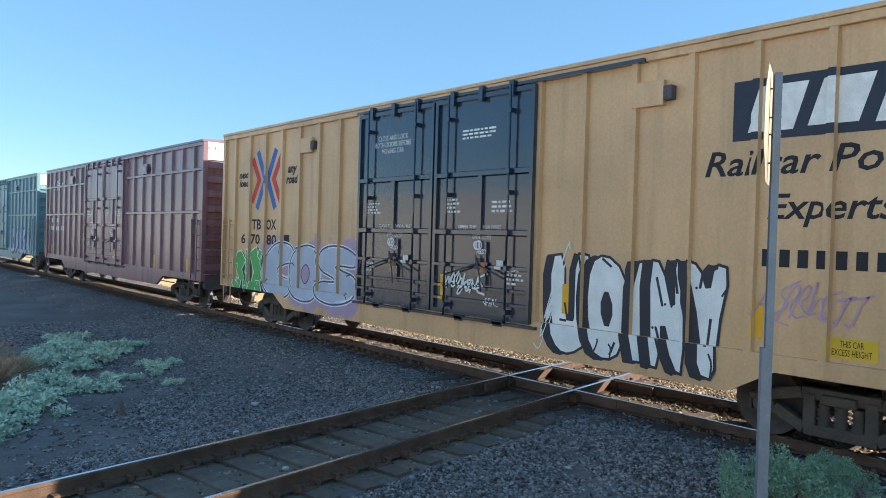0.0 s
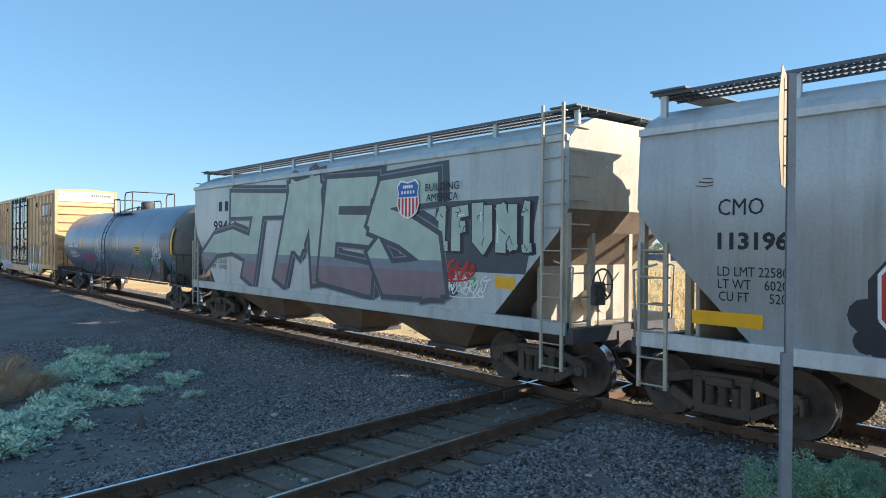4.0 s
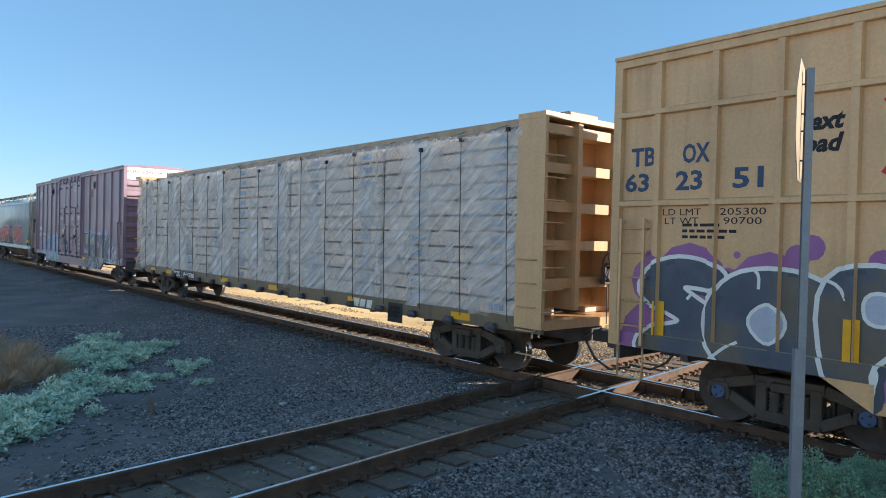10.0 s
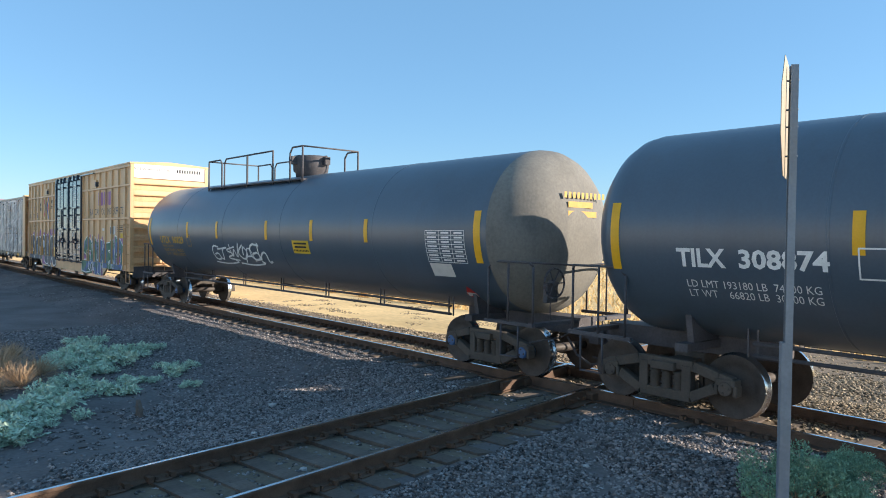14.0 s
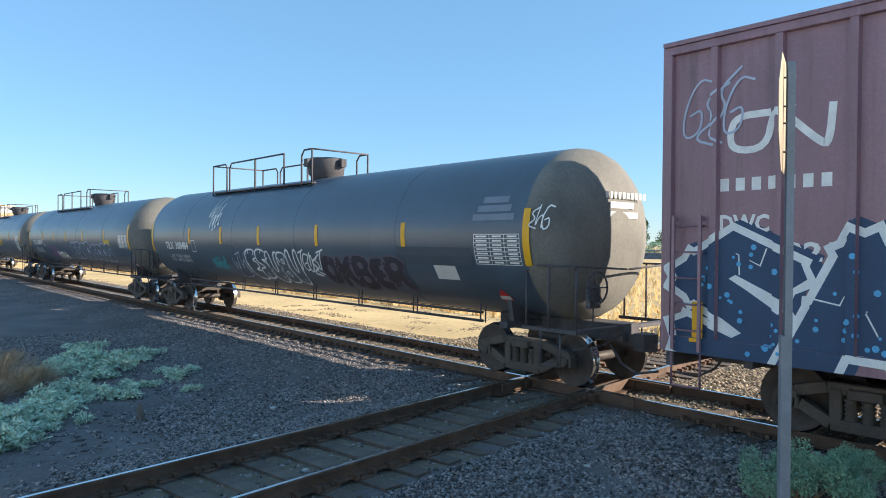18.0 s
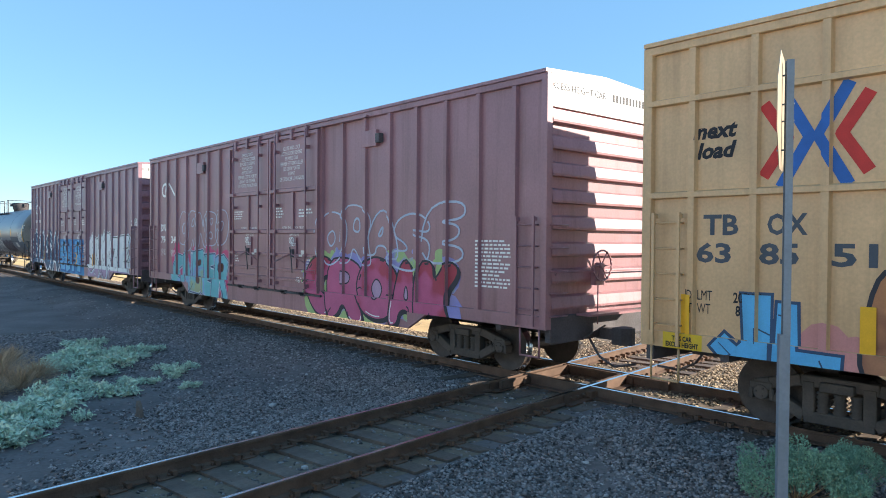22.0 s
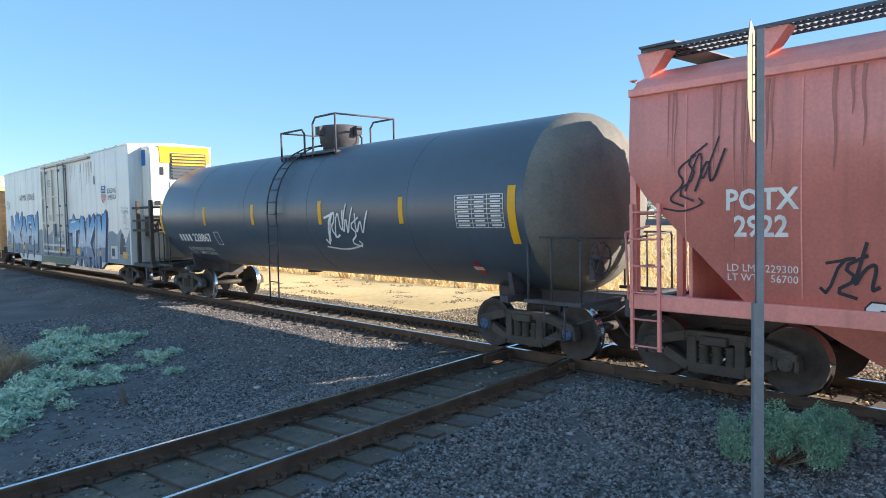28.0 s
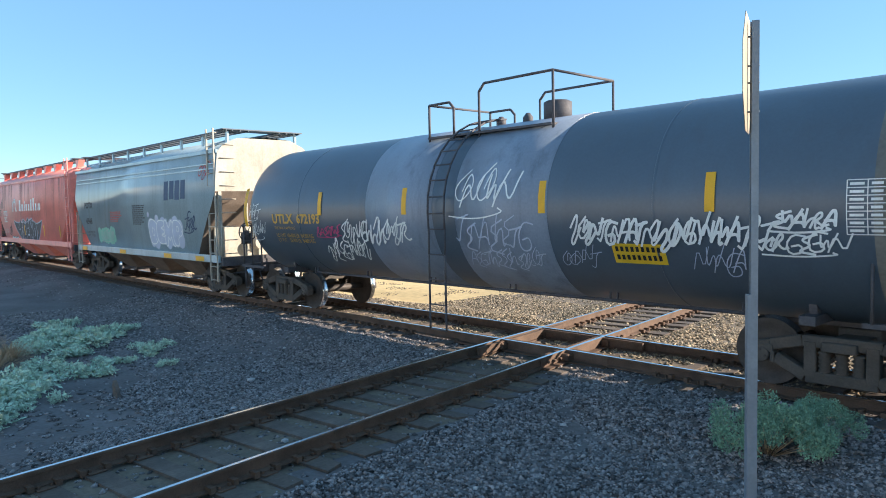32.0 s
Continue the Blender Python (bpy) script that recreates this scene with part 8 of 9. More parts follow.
part("valve_box", bm, TRUCK, car, "dusty control valve box", 0.02)
bm = bmesh.new()
lathe(bm, [(-0.45, 0.08), (-0.4, 0.19), (0.4, 0.19), (0.45, 0.08)], "x", 14, 0, True, (7.5, -1.25, 1.24))
part("air_reservoir", bm, TRUCK, car, "dusty air reservoir cylinder")
lad = bmesh.new()
pipe(lad, [(-0.5, -1.5, 1.5), (-0.5, -1.45, 0.62), (0.1, -1.45, 0.62), (0.1, -1.5, 1.5)], 0.02)
part("step", lad, DARK, car)

car, h = hopper("covered_hopper", "grey covered hopper with pale outlined graffiti", 18.97, 34.85, HOPUP, top=4.32, walkz=4.88)
SIDES[car] = [(-h, h, -1.5)]
piece(car, "tmes", (-4.9, -2.0, 0.2, 2.35, 4.4), 1.42, 4.16, S_CREAM, S_DKGREY, 0.3, 0.11, bands=((0.22, spray("dull mauve spray paint", "85767e")), (0.3, S_GREY)), shadow=S_DKGREY, drop=(0.22, 0.1), rim=S_GREY, rim_width=0.03, seed=21, overlap=0.1, slant=0.08, flare=0.2, cuts=0)
decal(car, [([(4.35, 2.05), (7.0, 2.05), (7.3, 3.4), (4.6, 3.4)], 0.002, 0)], [S_DKGREY], "graffiti", "dark grey sprayed panel")
piece(car, "1FUN1", (4.5, 5.0, 5.6, 6.25, 6.85, 7.2), 2.42, 3.3, S_CREAM, S_BLACK, 0.4, 0.02, shadow=S_BLACK, drop=(0.07, -0.03), shine=S_WHITE, seed=22, overlap=0.0)
shield(car, 3.33, 4.1, 3.08, 3.9, 0.045)
words(car, "BUILDING\nAMERICA", BLACKPAINT, 4.28, 5.3, 3.42, 3.78, 0.003, lift=0.045)
rows(car, [digits(2)], BLACKPAINT, -6.0, -5.3, 3.5, 3.85, "mark painted as bars")
words(car, "99461", BLACKPAINT, -6.4, -4.75, 2.9, 3.25, 0.008)
words(car, "LD LMT 225600\nLT WT    60400", BLACKPAINT, -6.8, -5.4, 1.75, 2.05)
for x in (-7.3, -3.9, 0.0, 3.9, 6.25):
    rect(car, YELLOWMARK, x, x + (0.28 if x < 6 else 0.5), 1.78, 2.0, "reflector")
tag(car, 4.6, 5.6, 1.9, 2.25, S_RED, 23, 0.05)
tag(car, 4.8, 6.0, 1.6, 1.95, S_WHITE, 24, 0.03)
rect(car, S_GREEN, 5.55, 5.75, 1.75, 1.95, "placard")

car, h = hopper("covered_hopper", "pale grey curved-side hopper with red graffiti", 36.2, 52.05, HOPGREY, curve=0.07)
SIDES[car] = lambda z: -(1.5 + 0.07 * math.sin(math.pi * (z - 1.25) / 2.97)) if 1.25 < z < 4.22 else -1.5
words(car, "CMO", BLACKPAINT, -6.66, -6.04, 2.98, 3.2)
words(car, "113196", BLACKPAINT, -6.66, -5.72, 2.52, 2.76, 0.008)
words(car, "LD LMT 225800\nLT WT    60200\nCU FT      5200", BLACKPAINT, -6.66, -5.65, 1.84, 2.3)
decal(car, cloud(-4.85, 0.7, 1.28, 1.98, 12, 0), [S_BLACK], "graffiti", "black sprayed cloud under the letters")
mural(car, "EMPTY", (-4.67, -3.82, -2.95, -2.1, -1.3, -0.5), 1.44, 2.72, S_RED, S_WHITE, 0.04, 1, shadow=S_BLACK, drop=(-0.1, -0.07), seed=31, overlap=0.06)
mural(car, "SOBER", (0.95, 1.75, 2.5, 3.25, 4.0, 4.8), 1.44, 2.7, S_RED, S_WHITE, 0.04, 1, shadow=S_BLACK, drop=(-0.1, -0.07), seed=32, overlap=0.06)
words(car, "FROM\nDA\nBOTTOM", S_BLACK, -0.15, 0.7, 1.85, 2.65, 0.01)
rect(car, YELLOWMARK, -7.05, -6.05, 1.5, 1.69, "reflector", "long yellow reflective strip")
rect(car, YELLOWMARK, 6.1, 7.0, 1.5, 1.69, "reflector", "long yellow reflective strip")
for i, (x, z) in enumerate(((-7.0, 3.4), (-3.2, 3.7), (-2.8, 3.45), (-3.0, 3.0), (0.9, 3.5))):
    for k in range(3):
        decal(car, ribbon([(x + 0.05 * k, z + 0.05 * k), (x + 0.14 + 0.06 * k, z - 0.02 + 0.05 * k), (x + 0.26 + 0.02 * i, z - 0.05 * (i % 3) + 0.04 * k)], 0.012 + 0.006 * (k == 1), 0.006 + 0.001 * k, 0, 0), [S_BROWN], "scrape", "dark scrape in the paint")

car, h = yellow_box("boxcar", "faded purple-brown high boxcar with silver graffiti at both ends", 53.79, 72.93, PURPLE, top_end=WHITE, doors=(-2.7, 2.4), posts=6)
mural(car, "SRUNA", (-7.55, -6.5, -5.5, -4.6, -3.7, -2.85), 0.82, 2.2, coloured("silver, aqua and lilac spray paint", ((0.2, "a9b2c4"), (0.45, "9fc0cc"), (0.6, "b0b8cc"), (0.8, "a49cc0")), False), S_NAVY, 0.035, 1, halo=S_TEAL, rim=S_WHITE, flick=S_WHITE, seed=41, tips=0.25, jitter=0.05)
mural(car, "SARK", (2.75, 3.9, 4.95, 6.0, 7.4), 0.7, 2.3, coloured("grey-olive and pale sage spray paint", ((0.3, "77736a"), (0.56, "7d796e"), (0.66, "a2a898"), (0.9, "a8b0a2")), False, 1.1), S_NAVY, 0.045, 0, halo=spray("pale periwinkle spray paint", "aeb8d6"), shadow=S_NAVY, drop=(0.14, -0.08), rim=S_SILVER, curls=spray("pale cream spray paint", "c2c6b2"), hole=S_LILAC, slant=-0.12, seed=42, jitter=0.05, tips=0.3, overlap=0.12)
tag(car, 7.1, 8.6, 1.1, 1.75, S_WHITE, 46, 0.06, 4)
tag(car, 8.9, 9.4, 0.95, 1.3, S_WHITE, 47, 0.035, 4)
mural(car, "AO", (-1.6, -1.05, -0.5), 1.1, 2.1, S_DKGREY, S_SILVER, 0.04, seed=43)
tag(car, -8.75, -7.95, 4.25, 5.0, S_WHITE, 44, 0.05, 3)
words(car, "CLOSE AND LOCK\nBOTH DOORS BEFORE\nMOVING CAR", WHITEPAINT, 0.5, 1.78, 4.5, 4.95)
rows(car, [digits(2)], WHITEPAINT, -8.6, -8.1, 2.4, 2.66, "mark painted as bars")
words(car, "471", WHITEPAINT, -8.66, -8.0, 2.0, 2.28, 0.008)
words(car, "368", WHITEPAINT, -7.6, -6.9, 2.0, 2.28, 0.008)
door_notes(car, WHITEPAINT, 45)
words(car, "UNLATCH\nTO CLOSE\nDOOR", WHITEPAINT, 1.75, 2.15, 1.45, 1.8)
rect(car, WHITEPAINT, 0.98, 1.16, 3.22, 3.42, "stencil_spot")
end_notes(car, h)
for x in (-8.9, -5.6, -2.9, 2.6, 8.3):
    rect(car, YELLOWMARK, x, x + 0.5, 1.0, 1.12, "reflector")
RUSTY = spray("rust bloom", "8a6052")
decal(car, cloud(3.9, 4.2, 4.15, 4.5, 3, 0) + ribbon([(4.1, 4.2), (4.12, 3.7)], 0.03, 0.003, 0), [RUSTY], "rust_patch", "rust bloom in the paint")
decal(car, cloud(-3.8, -3.5, 4.5, 4.75, 4, 0), [RUSTY], "rust_patch")
decal(car, ribbon([(6.95, 4.9), (6.97, 4.0), (6.95, 3.4)], 0.05, 0.003, 0), [RUSTY], "rust_streak")
bm = bmesh.new()
bx(bm, -5.0, 4.6, -HW - 0.05, -HW + 0.3, EAVE + 0.04, EAVE + 0.13)
part("door_hood", bm, PURPLE, car)

centerbeam(74.5, 97.25)

car, h = yellow_box("boxcar", "yellow high boxcar with side rails, dark blue doors and teal graffiti", 98.75, 117.85, YELLOW, door=DOORBLUE, rails=(3.13, 4.47), top_end=WHITE, caps="blue")
mural(car, "SOPUR", (-9.0, -7.9, -6.4, -5.3, -4.3, -2.95), 0.72, 2.38, coloured("slate grey and ochre-grey spray paint", ((0.2, "4e5866"), (0.5, "56606e"), (0.75, "6a665e")), False), S_WHITE, 0.06, 2, halo=S_PURPLE, hole=S_SILVER, shadow=S_DKGREY, seed=51, overlap=0.14, tips=0.25, jitter=0.05)
mural(car, "SAUKEND", (2.7, 3.7, 4.5, 5.3, 6.1, 6.9, 7.6, 8.5), 0.7, 2.2, coloured("green, blue and grey spray paint", ((0.22, "3f6a56"), (0.4, "55806c"), (0.5, "5a7a86"), (0.6, "5f6fb4"), (0.8, "4a6a60")), False, 0.8), S_WHITE, 0.045, 0, halo=S_PURPLE, hole=S_PURPLE, shadow=S_DKGREEN, dots=S_DKGREEN, seed=52, tips=0.35, jitter=0.06, overlap=0.14)
xlogo(car, -5.85, -4.5, 3.25, 4.43)
words(car, "next\nload", BLACKPAINT, -6.85, -6.28, 3.7, 4.18, 0.01, 0.25)
words(car, "any\nroad", BLACKPAINT, -4.24, -3.56, 3.76, 4.26, 0.01, 0.25)
box_marks(car, h, S_NAVY, 3.3, ("TB", "OX"), ("63", "23", "51"), 0.16, 0.86, 0.42)
words(car, "LD LMT\nLT WT", BLACKPAINT, -8.72, -8.12, 2.82, 3.04)
words(car, "205300\n90700", BLACKPAINT, -7.84, -7.2, 2.82, 3.04)
blocks(car, 3, S_PURPLE, 5.15, 6.86, 3.72, 4.3, "faded purple company mark as blocks")
words(car, "RAILCAR POOLING EXPERTS", S_DKGREY, 3.55, 8.45, 3.3, 3.6)
words(car, "CLOSE THIS DOOR\nBEFORE CLOSING\nMAIN DOOR\n\nCIERRE ESTA PUERTA\nANTES DE CERRAR\nLA PUERTA PRINCIPAL", WHITEPAINT, -1.72, -0.92, 4.15, 4.77)
words(car, "CLOSE AND LOCK\nDOORS BEFORE\nMOVING CAR\n\nCIERRE Y PONGA\nEL SEGURO EN LAS\nPUERTAS ANTES DE\nMOVER EL CARRO", WHITEPAINT, 0.86, 1.86, 4.08, 4.8)
words(car, "70K", WHITEPAINT, -0.3, -0.08, 3.1, 3.22)
door_notes(car, WHITEPAINT, 53, True)
rect(car, PAPER, 5.5, 5.8, 2.6, 2.72, "placard")
rect(car, PAPER, 6.9, 7.4, 2.45, 2.8, "placard", "white routing placard")
rect(car, S_NAVY, 6.94, 7.15, 2.48, 2.77, "placard_print", lift=0.008)
rect(car, PLACARD, 8.1, 8.6, 2.3, 2.5, "placard", "yellow warning placard")
small_print(car, BLACKPAINT, 7.9, 2.55, 0.8, 0.3, 54)
small_print(car, BLACKPAINT, -8.4, 2.6, 0.9, 0.25, 55)
for x in (-8.8, -6.2, -3.3, 3.2, 8.45):
    rect(car, YELLOWMARK, x, x + 0.16, 1.2, 1.7, "reflector", lift=0.03)
end_notes(car, h)

car, h = tank_car("tank_car", "black tank car with long railed platform and white tags", 119.25, 139.0, TANKBLACK, ([(-5.14, -4.1), (-3.9, -0.56), (0.46, 1.15)], 0.05, False), caps="blue")
tank_marks(car, h, -7.85, GOLDPAINT, "UTLX", "960029", wide=(0.97, 1.04))
words(car, "THE TANK CAR PEOPLE", GOLDPAINT, -7.8, -6.7, 2.06, 2.13)
tag(car, -3.55, -1.8, 1.7, 2.2, S_WHITE, 65, 0.06, 3)
tag(car, -1.72, -0.05, 1.72, 2.24, S_WHITE, 68, 0.065, 3)
rect(car, PLACARD, 1.83, 2.66, 2.07, 2.4, "placard", "yellow emergency placard")
rows(car, [[(0.05, 0.95)], [(0.1, 0.9)], digits(10)], BLACKPAINT, 1.88, 2.6, 2.1, 2.37, lift=0.010, fill=0.5)
for x in (-5.25, -2.87, 0.41, 2.82, 5.2):
    curved(car, "reflector", YELLOWMARK, x - 0.07, x + 0.07, 2.4, 2.92)
curved(car, "reflector", YELLOWMARK, -8.95, -8.8, 2.1, 3.1)
curved(car, "reflector", YELLOWMARK, 8.7, 8.88, 2.07, 3.04)
table(car, 7.3, 8.45, 2.05, 2.67)
rect(car, PAPER, 7.3, 7.95, 1.76, 2.02, "placard", "white caution placard")
placards(car, 8.1, 1.42)
bars([digits(10), [(0.1, 0.7)], [(0.1, 0.8)], [(0.1, 0.6)]], GOLDPAINT, car, 0.2, 3.1, h - 0.02, 1.2, 0.7, facing="end")

car, h = tank_car("tank_car", "black tank car with white outline graffiti on its lower shell", 140.17, 160.3, TANKBLACK, ([(-5.5, -4.5), (-4.2, -0.7), (0.4, 1.0)], 0.1, False))
tank_marks(car, h, -8.25, WHITEPAINT, "TILX", "308874")
tag(car, -4.6, -3.5, 1.6, 2.2, S_PURPLE, 63, 0.04)
tag(car, -3.5, -1.6, 1.46, 1.88, S_WHITE, 64, 0.035)
mural(car, "ESTO", (-0.1, 0.8, 1.7, 2.5, 3.4), 1.5, 2.4, TANKBLACK, S_SILVER, 0.035, seed=65)
mural(car, "COOS", (3.5, 4.25, 5.0, 5.75, 6.5), 1.5, 2.35, TANKBLACK, S_SILVER, 0.035, seed=66)
rect(car, PLACARD, 5.75, 6.55, 2.1, 2.46, "placard", "yellow emergency placard")
table(car, 7.85, 9.0, 2.16, 2.67)
placards(car, 8.7, 1.45)
for x in (-5.9, -3.33, -0.8, 2.35, 5.85):
    curved(car, "reflector", YELLOWMARK, x - 0.07, x + 0.07, 2.4, 2.92)
curved(car, "reflector", YELLOWMARK, -9.35, -9.2, 2.1, 3.1)
curved(car, "reflector", YELLOWMARK, 9.05, 9.23, 2.1, 3.1)
bars([digits(10), [(0.1, 0.7)], [(0.1, 0.8)], [(0.1, 0.6)]], WHITEPAINT, car, 0.2, 3.1, h - 0.02, 1.2, 0.7, facing="end")

car, h = tank_car("tank_car", "black tank car with white bubble graffiti and grey patches", 161.5, 181.7, TANKBLACK, ([(-5.47, -4.4), (-4.2, -0.59), (0.4, 0.95)], 0.2, False))
tank_marks(car, h, -8.0, WHITEPAINT, "TILX", "308484")
tag(car, -4.5, -3.6, 2.8, 3.7, S_WHITE, 67, 0.045, 3)
tag(car, -4.4, -3.4, 1.58, 1.94, S_TEAL, 68, 0.05)
tag(car, -2.9, -1.9, 1.5, 2.2, S_SILVER, 69, 0.03)
mural(car, "ESUBU", (-1.8, -1.15, -0.55, 0.1, 0.65, 1.2), 1.36, 2.26, TANKBLACK, S_WHITE, 0.04, rim=S_GREY, hole=S_GREY, flick=S_GREY, seed=70)
tag(car, 1.2, 2.3, 1.68, 2.24, S_WHITE, 71, 0.05)
mural(car, "OKBER", (2.3, 3.0, 3.7, 4.4, 5.0, 5.7), 1.38, 2.2, spray("dull plum spray paint", "403a42"), spray("dull mauve-grey spray paint", "6a6670"), 0.045, 1, seed=72)
for i in range(3):
    rect(car, S_GREY, 7.95 + 0.1 * i, 9.0 - 0.1 * i, 2.9 + 0.16 * i, 3.02 + 0.16 * i, "paint_patch", "grey patch over old lettering")
rect(car, S_DKGREY, 5.6, 7.9, 2.05, 2.4, "paint_patch")
table(car, 8.0, 9.15, 2.1, 2.65)
rect(car, PAPER, 6.7, 7.35, 1.76, 2.04, "placard", "white caution placard")
placards(car, 8.35, 1.47)
tag(car, 9.3, 9.75, 2.73, 3.18, S_WHITE, 73, 0.03, 2)
for x in (-5.8, -3.29, -0.77, 2.35, 5.84):
    curved(car, "reflector", YELLOWMARK, x - 0.07, x + 0.07, 2.38, 2.9)
curved(car, "reflector", YELLOWMARK, -9.4, -9.25, 2.1, 3.1)
curved(car, "reflector", YELLOWMARK, 9.22, 9.38, 2.1, 3.1)
bars([digits(10), [(0.1, 0.7)], [(0.1, 0.8)], [(0.1, 0.6)]], WHITEPAINT, car, 0.2, 3.1, h - 0.02, 1.2, 0.7, facing="end")

NOTICE1 = "-IMPORTANT-\nCLOSE THIS DOOR\nBEFORE CLOSING\nMAIN DOOR\n-IMPORTANT-\nFERMER CETTE PORTE\nAVANT DE FERMER\nLA PORTE PRINCIPALE"
NOTICE2 = "CLOSE AND LOCK\nBOTH DOORS BEFORE\nMOVING CAR\nFERMER ET VERROUILLER\nLES DEUX PORTES\nAVANT\nDE DEPLACER LE WAGON"
car, h = yellow_box("boxcar", "oxide brown high boxcar with blue and white graffiti", 183.55, 202.42, OXIDE, top_end=WHITE)
piece(car, "SASA", (-9.2, -7.6, -6.0, -4.5, -2.95), 0.72, 2.62, S_NAVY, S_WHITE, 0.34, 0.1, dots=S_SKY, spike=0.16, shadow=S_NAVY, drop=(0.14, 0.05), seed=81, overlap=0.1)
decal(car, [([(-2.58, 0.66), (1.9, 0.64), (1.9, 2.33), (-2.58, 2.33)], 0.002, 0)], [spray("mid blue spray paint", "3f8cc4")], "graffiti", "blue sprayed ground under the letters")
piece(car, "EDIT", (-2.5, -1.5, -0.4, 0.3, 1.8), 0.75, 2.28, S_SKY, S_BLUE, 0.46, 0.03, bands=((0.3, spray("bright sky spray paint", "78c0e6")),), shadow=S_BLUE, seed=82, overlap=0.0, flare=0.1)
decal(car, [([(2.45, 0.66), (8.35, 0.98), (8.1, 1.2), (2.5, 1.2)], 0.0015, 0)], [S_LILAC], "graffiti", "lilac sprayed ground under the letters")
piece(car, "SHAZE", (2.4, 3.7, 4.9, 6.0, 7.0, 8.1), 0.84, 2.52, S_WHITE, S_BLACK, 0.4, 0.035, bands=((0.12, S_LILAC),), rim=S_WHITE, rim_width=0.04, spike=0.22, shadow=S_SILVER, seed=83, overlap=0.14)
ring_mark(car, WHITEPAINT, -8.5, -7.2, 3.7, 4.25, "white company mark of one looping line")
rows(car, [digits(7)], WHITEPAINT, -8.62, -7.2, 3.2, 3.4, "web address painted as bars")
words(car, "DWC", WHITEPAINT, -8.62, -7.95, 2.66, 2.9, 0.008)
words(car, "795", WHITEPAINT, -8.62, -8.0, 2.3, 2.54, 0.008)
words(car, "221", WHITEPAINT, -7.75, -7.15, 2.3, 2.54, 0.008)
words(car, NOTICE1, WHITEPAINT, -2.06, -0.9, 3.92, 4.88)
words(car, NOTICE2, WHITEPAINT, 0.45, 1.68, 3.97, 4.86)
door_notes(car, WHITEPAINT, 84)
tag(car, -9.3, -8.5, 3.9, 4.8, S_SILVER, 85, 0.035, 3)
tag(car, -3.4, -2.7, 2.3, 2.7, S_WHITE, 86, 0.04, 2)
for x in (-9.0, -6.2, -2.8, 0.7, 3.3, 8.6):
    rect(car, YELLOWMARK, x, x + 0.16, 1.15, 1.7, "reflector", lift=0.03)
tag(car, 8.6, 9.2, 2.9, 3.2, S_WHITE, 87, 0.03)
end_notes(car, h)

car, h = yellow_box("boxcar", "oxide red high boxcar with teal and pink graffiti", 203.78, 222.95, OXIDE2, top_end=WHITE)
mural(car, "CNBER", (-7.3, -6.4, -5.5, -4.6, -3.8, -2.95), 0.6, 2.02, coloured("aqua, teal and lilac spray paint", ((0.22, "6fb4bc"), (0.42, "74bcc4"), (0.56, "8f9fd0"), (0.68, "7fc0c4"), (0.82, "a8b084")), False, 0.8), S_NAVY, 0.035, 0, halo=S_PINK, rim=S_SILVER, hole=S_BROWN, flick=S_WHITE, seed=91, tips=0.25, jitter=0.05, overlap=0.14)
throwup(car, -6.9, -3.1, 2.05, 3.45, S_SILVER, "ORNBO", 92)
mural(car, "CROAK", (1.95, 2.85, 4.1, 5.3, 6.2, 7.2), 0.6, 2.12, coloured("crimson and rose spray paint", ((0.3, "a03c4a"), (0.52, "a84458"), (0.58, "b85a80"), (0.8, "bc6288")), False, 0.5), S_BLACK, 0.045, 2, halo=coloured("lilac and pale green spray paint", ((0.4, "8f8cc4"), (0.55, "9a96c8"), (0.6, "a8c080")), False, 0.7), hole=S_LILAC, flick=S_WHITE, shadow=S_BLACK, drop=(0.06, -0.05), seed=93, overlap=0.16)
throwup(car, 2.3, 7.3, 1.85, 3.3, S_SILVER, "ORASE", 94, 0.045)
ring_mark(car, WHITEPAINT, -8.5, -7.2, 3.9, 4.4, "white company mark of one looping line")
words(car, "DWC", WHITEPAINT, -8.62, -7.95, 2.68, 2.94, 0.008)
words(car, "794", WHITEPAINT, -8.62, -8.0, 2.26, 2.52, 0.008)
words(car, "349", WHITEPAINT, -7.65, -7.0, 2.26, 2.52, 0.008)
words(car, "LD LMT\nLT WT", WHITEPAINT, -8.6, -8.05, 1.82, 2.06)
words(car, "208300\n77700", WHITEPAINT, -7.7, -7.1, 1.8, 2.04)
words(car, NOTICE1, WHITEPAINT, -2.06, -0.9, 3.92, 4.88)
words(car, NOTICE2, WHITEPAINT, 0.45, 1.68, 3.97, 4.86)
door_notes(car, WHITEPAINT, 95)
small_print(car, WHITEPAINT, 7.9, 1.6, 0.9, 0.9, 96)
end_notes(car, h)

car, h = yellow_box("boxcar", "yellow high boxcar with orange and blue graffiti along its side", 224.85, 243.83, YELLOW, door=DOORBLUE, rails=(3.15, 4.48), top_end=WHITE)
pink = spray("dusty pink spray paint", "c88c86")
decal(car, cloud(-7.0, 5.6, 0.45, 1.5, 7, 0), [pink], "graffiti", "dusty pink sprayed ground under the letters")
decal(car, [disc(-6.2 + 0.62 * i + 0.2 * math.sin(i * 5), 2.25 + 0.28 * math.sin(i * 2.7), 0.1 + 0.07 * ((i * 7) % 3), 0.0022 + 0.0001 * i, 0) for i in range(20)], [S_SKY], "graffiti", "light blue sprayed drops above the letters")
RUSSET = coloured("burnt orange and brown spray paint", ((0.25, "b07a50"), (0.5, "b88058"), (0.62, "8e6048"), (0.85, "c89068")), False, 0.7)
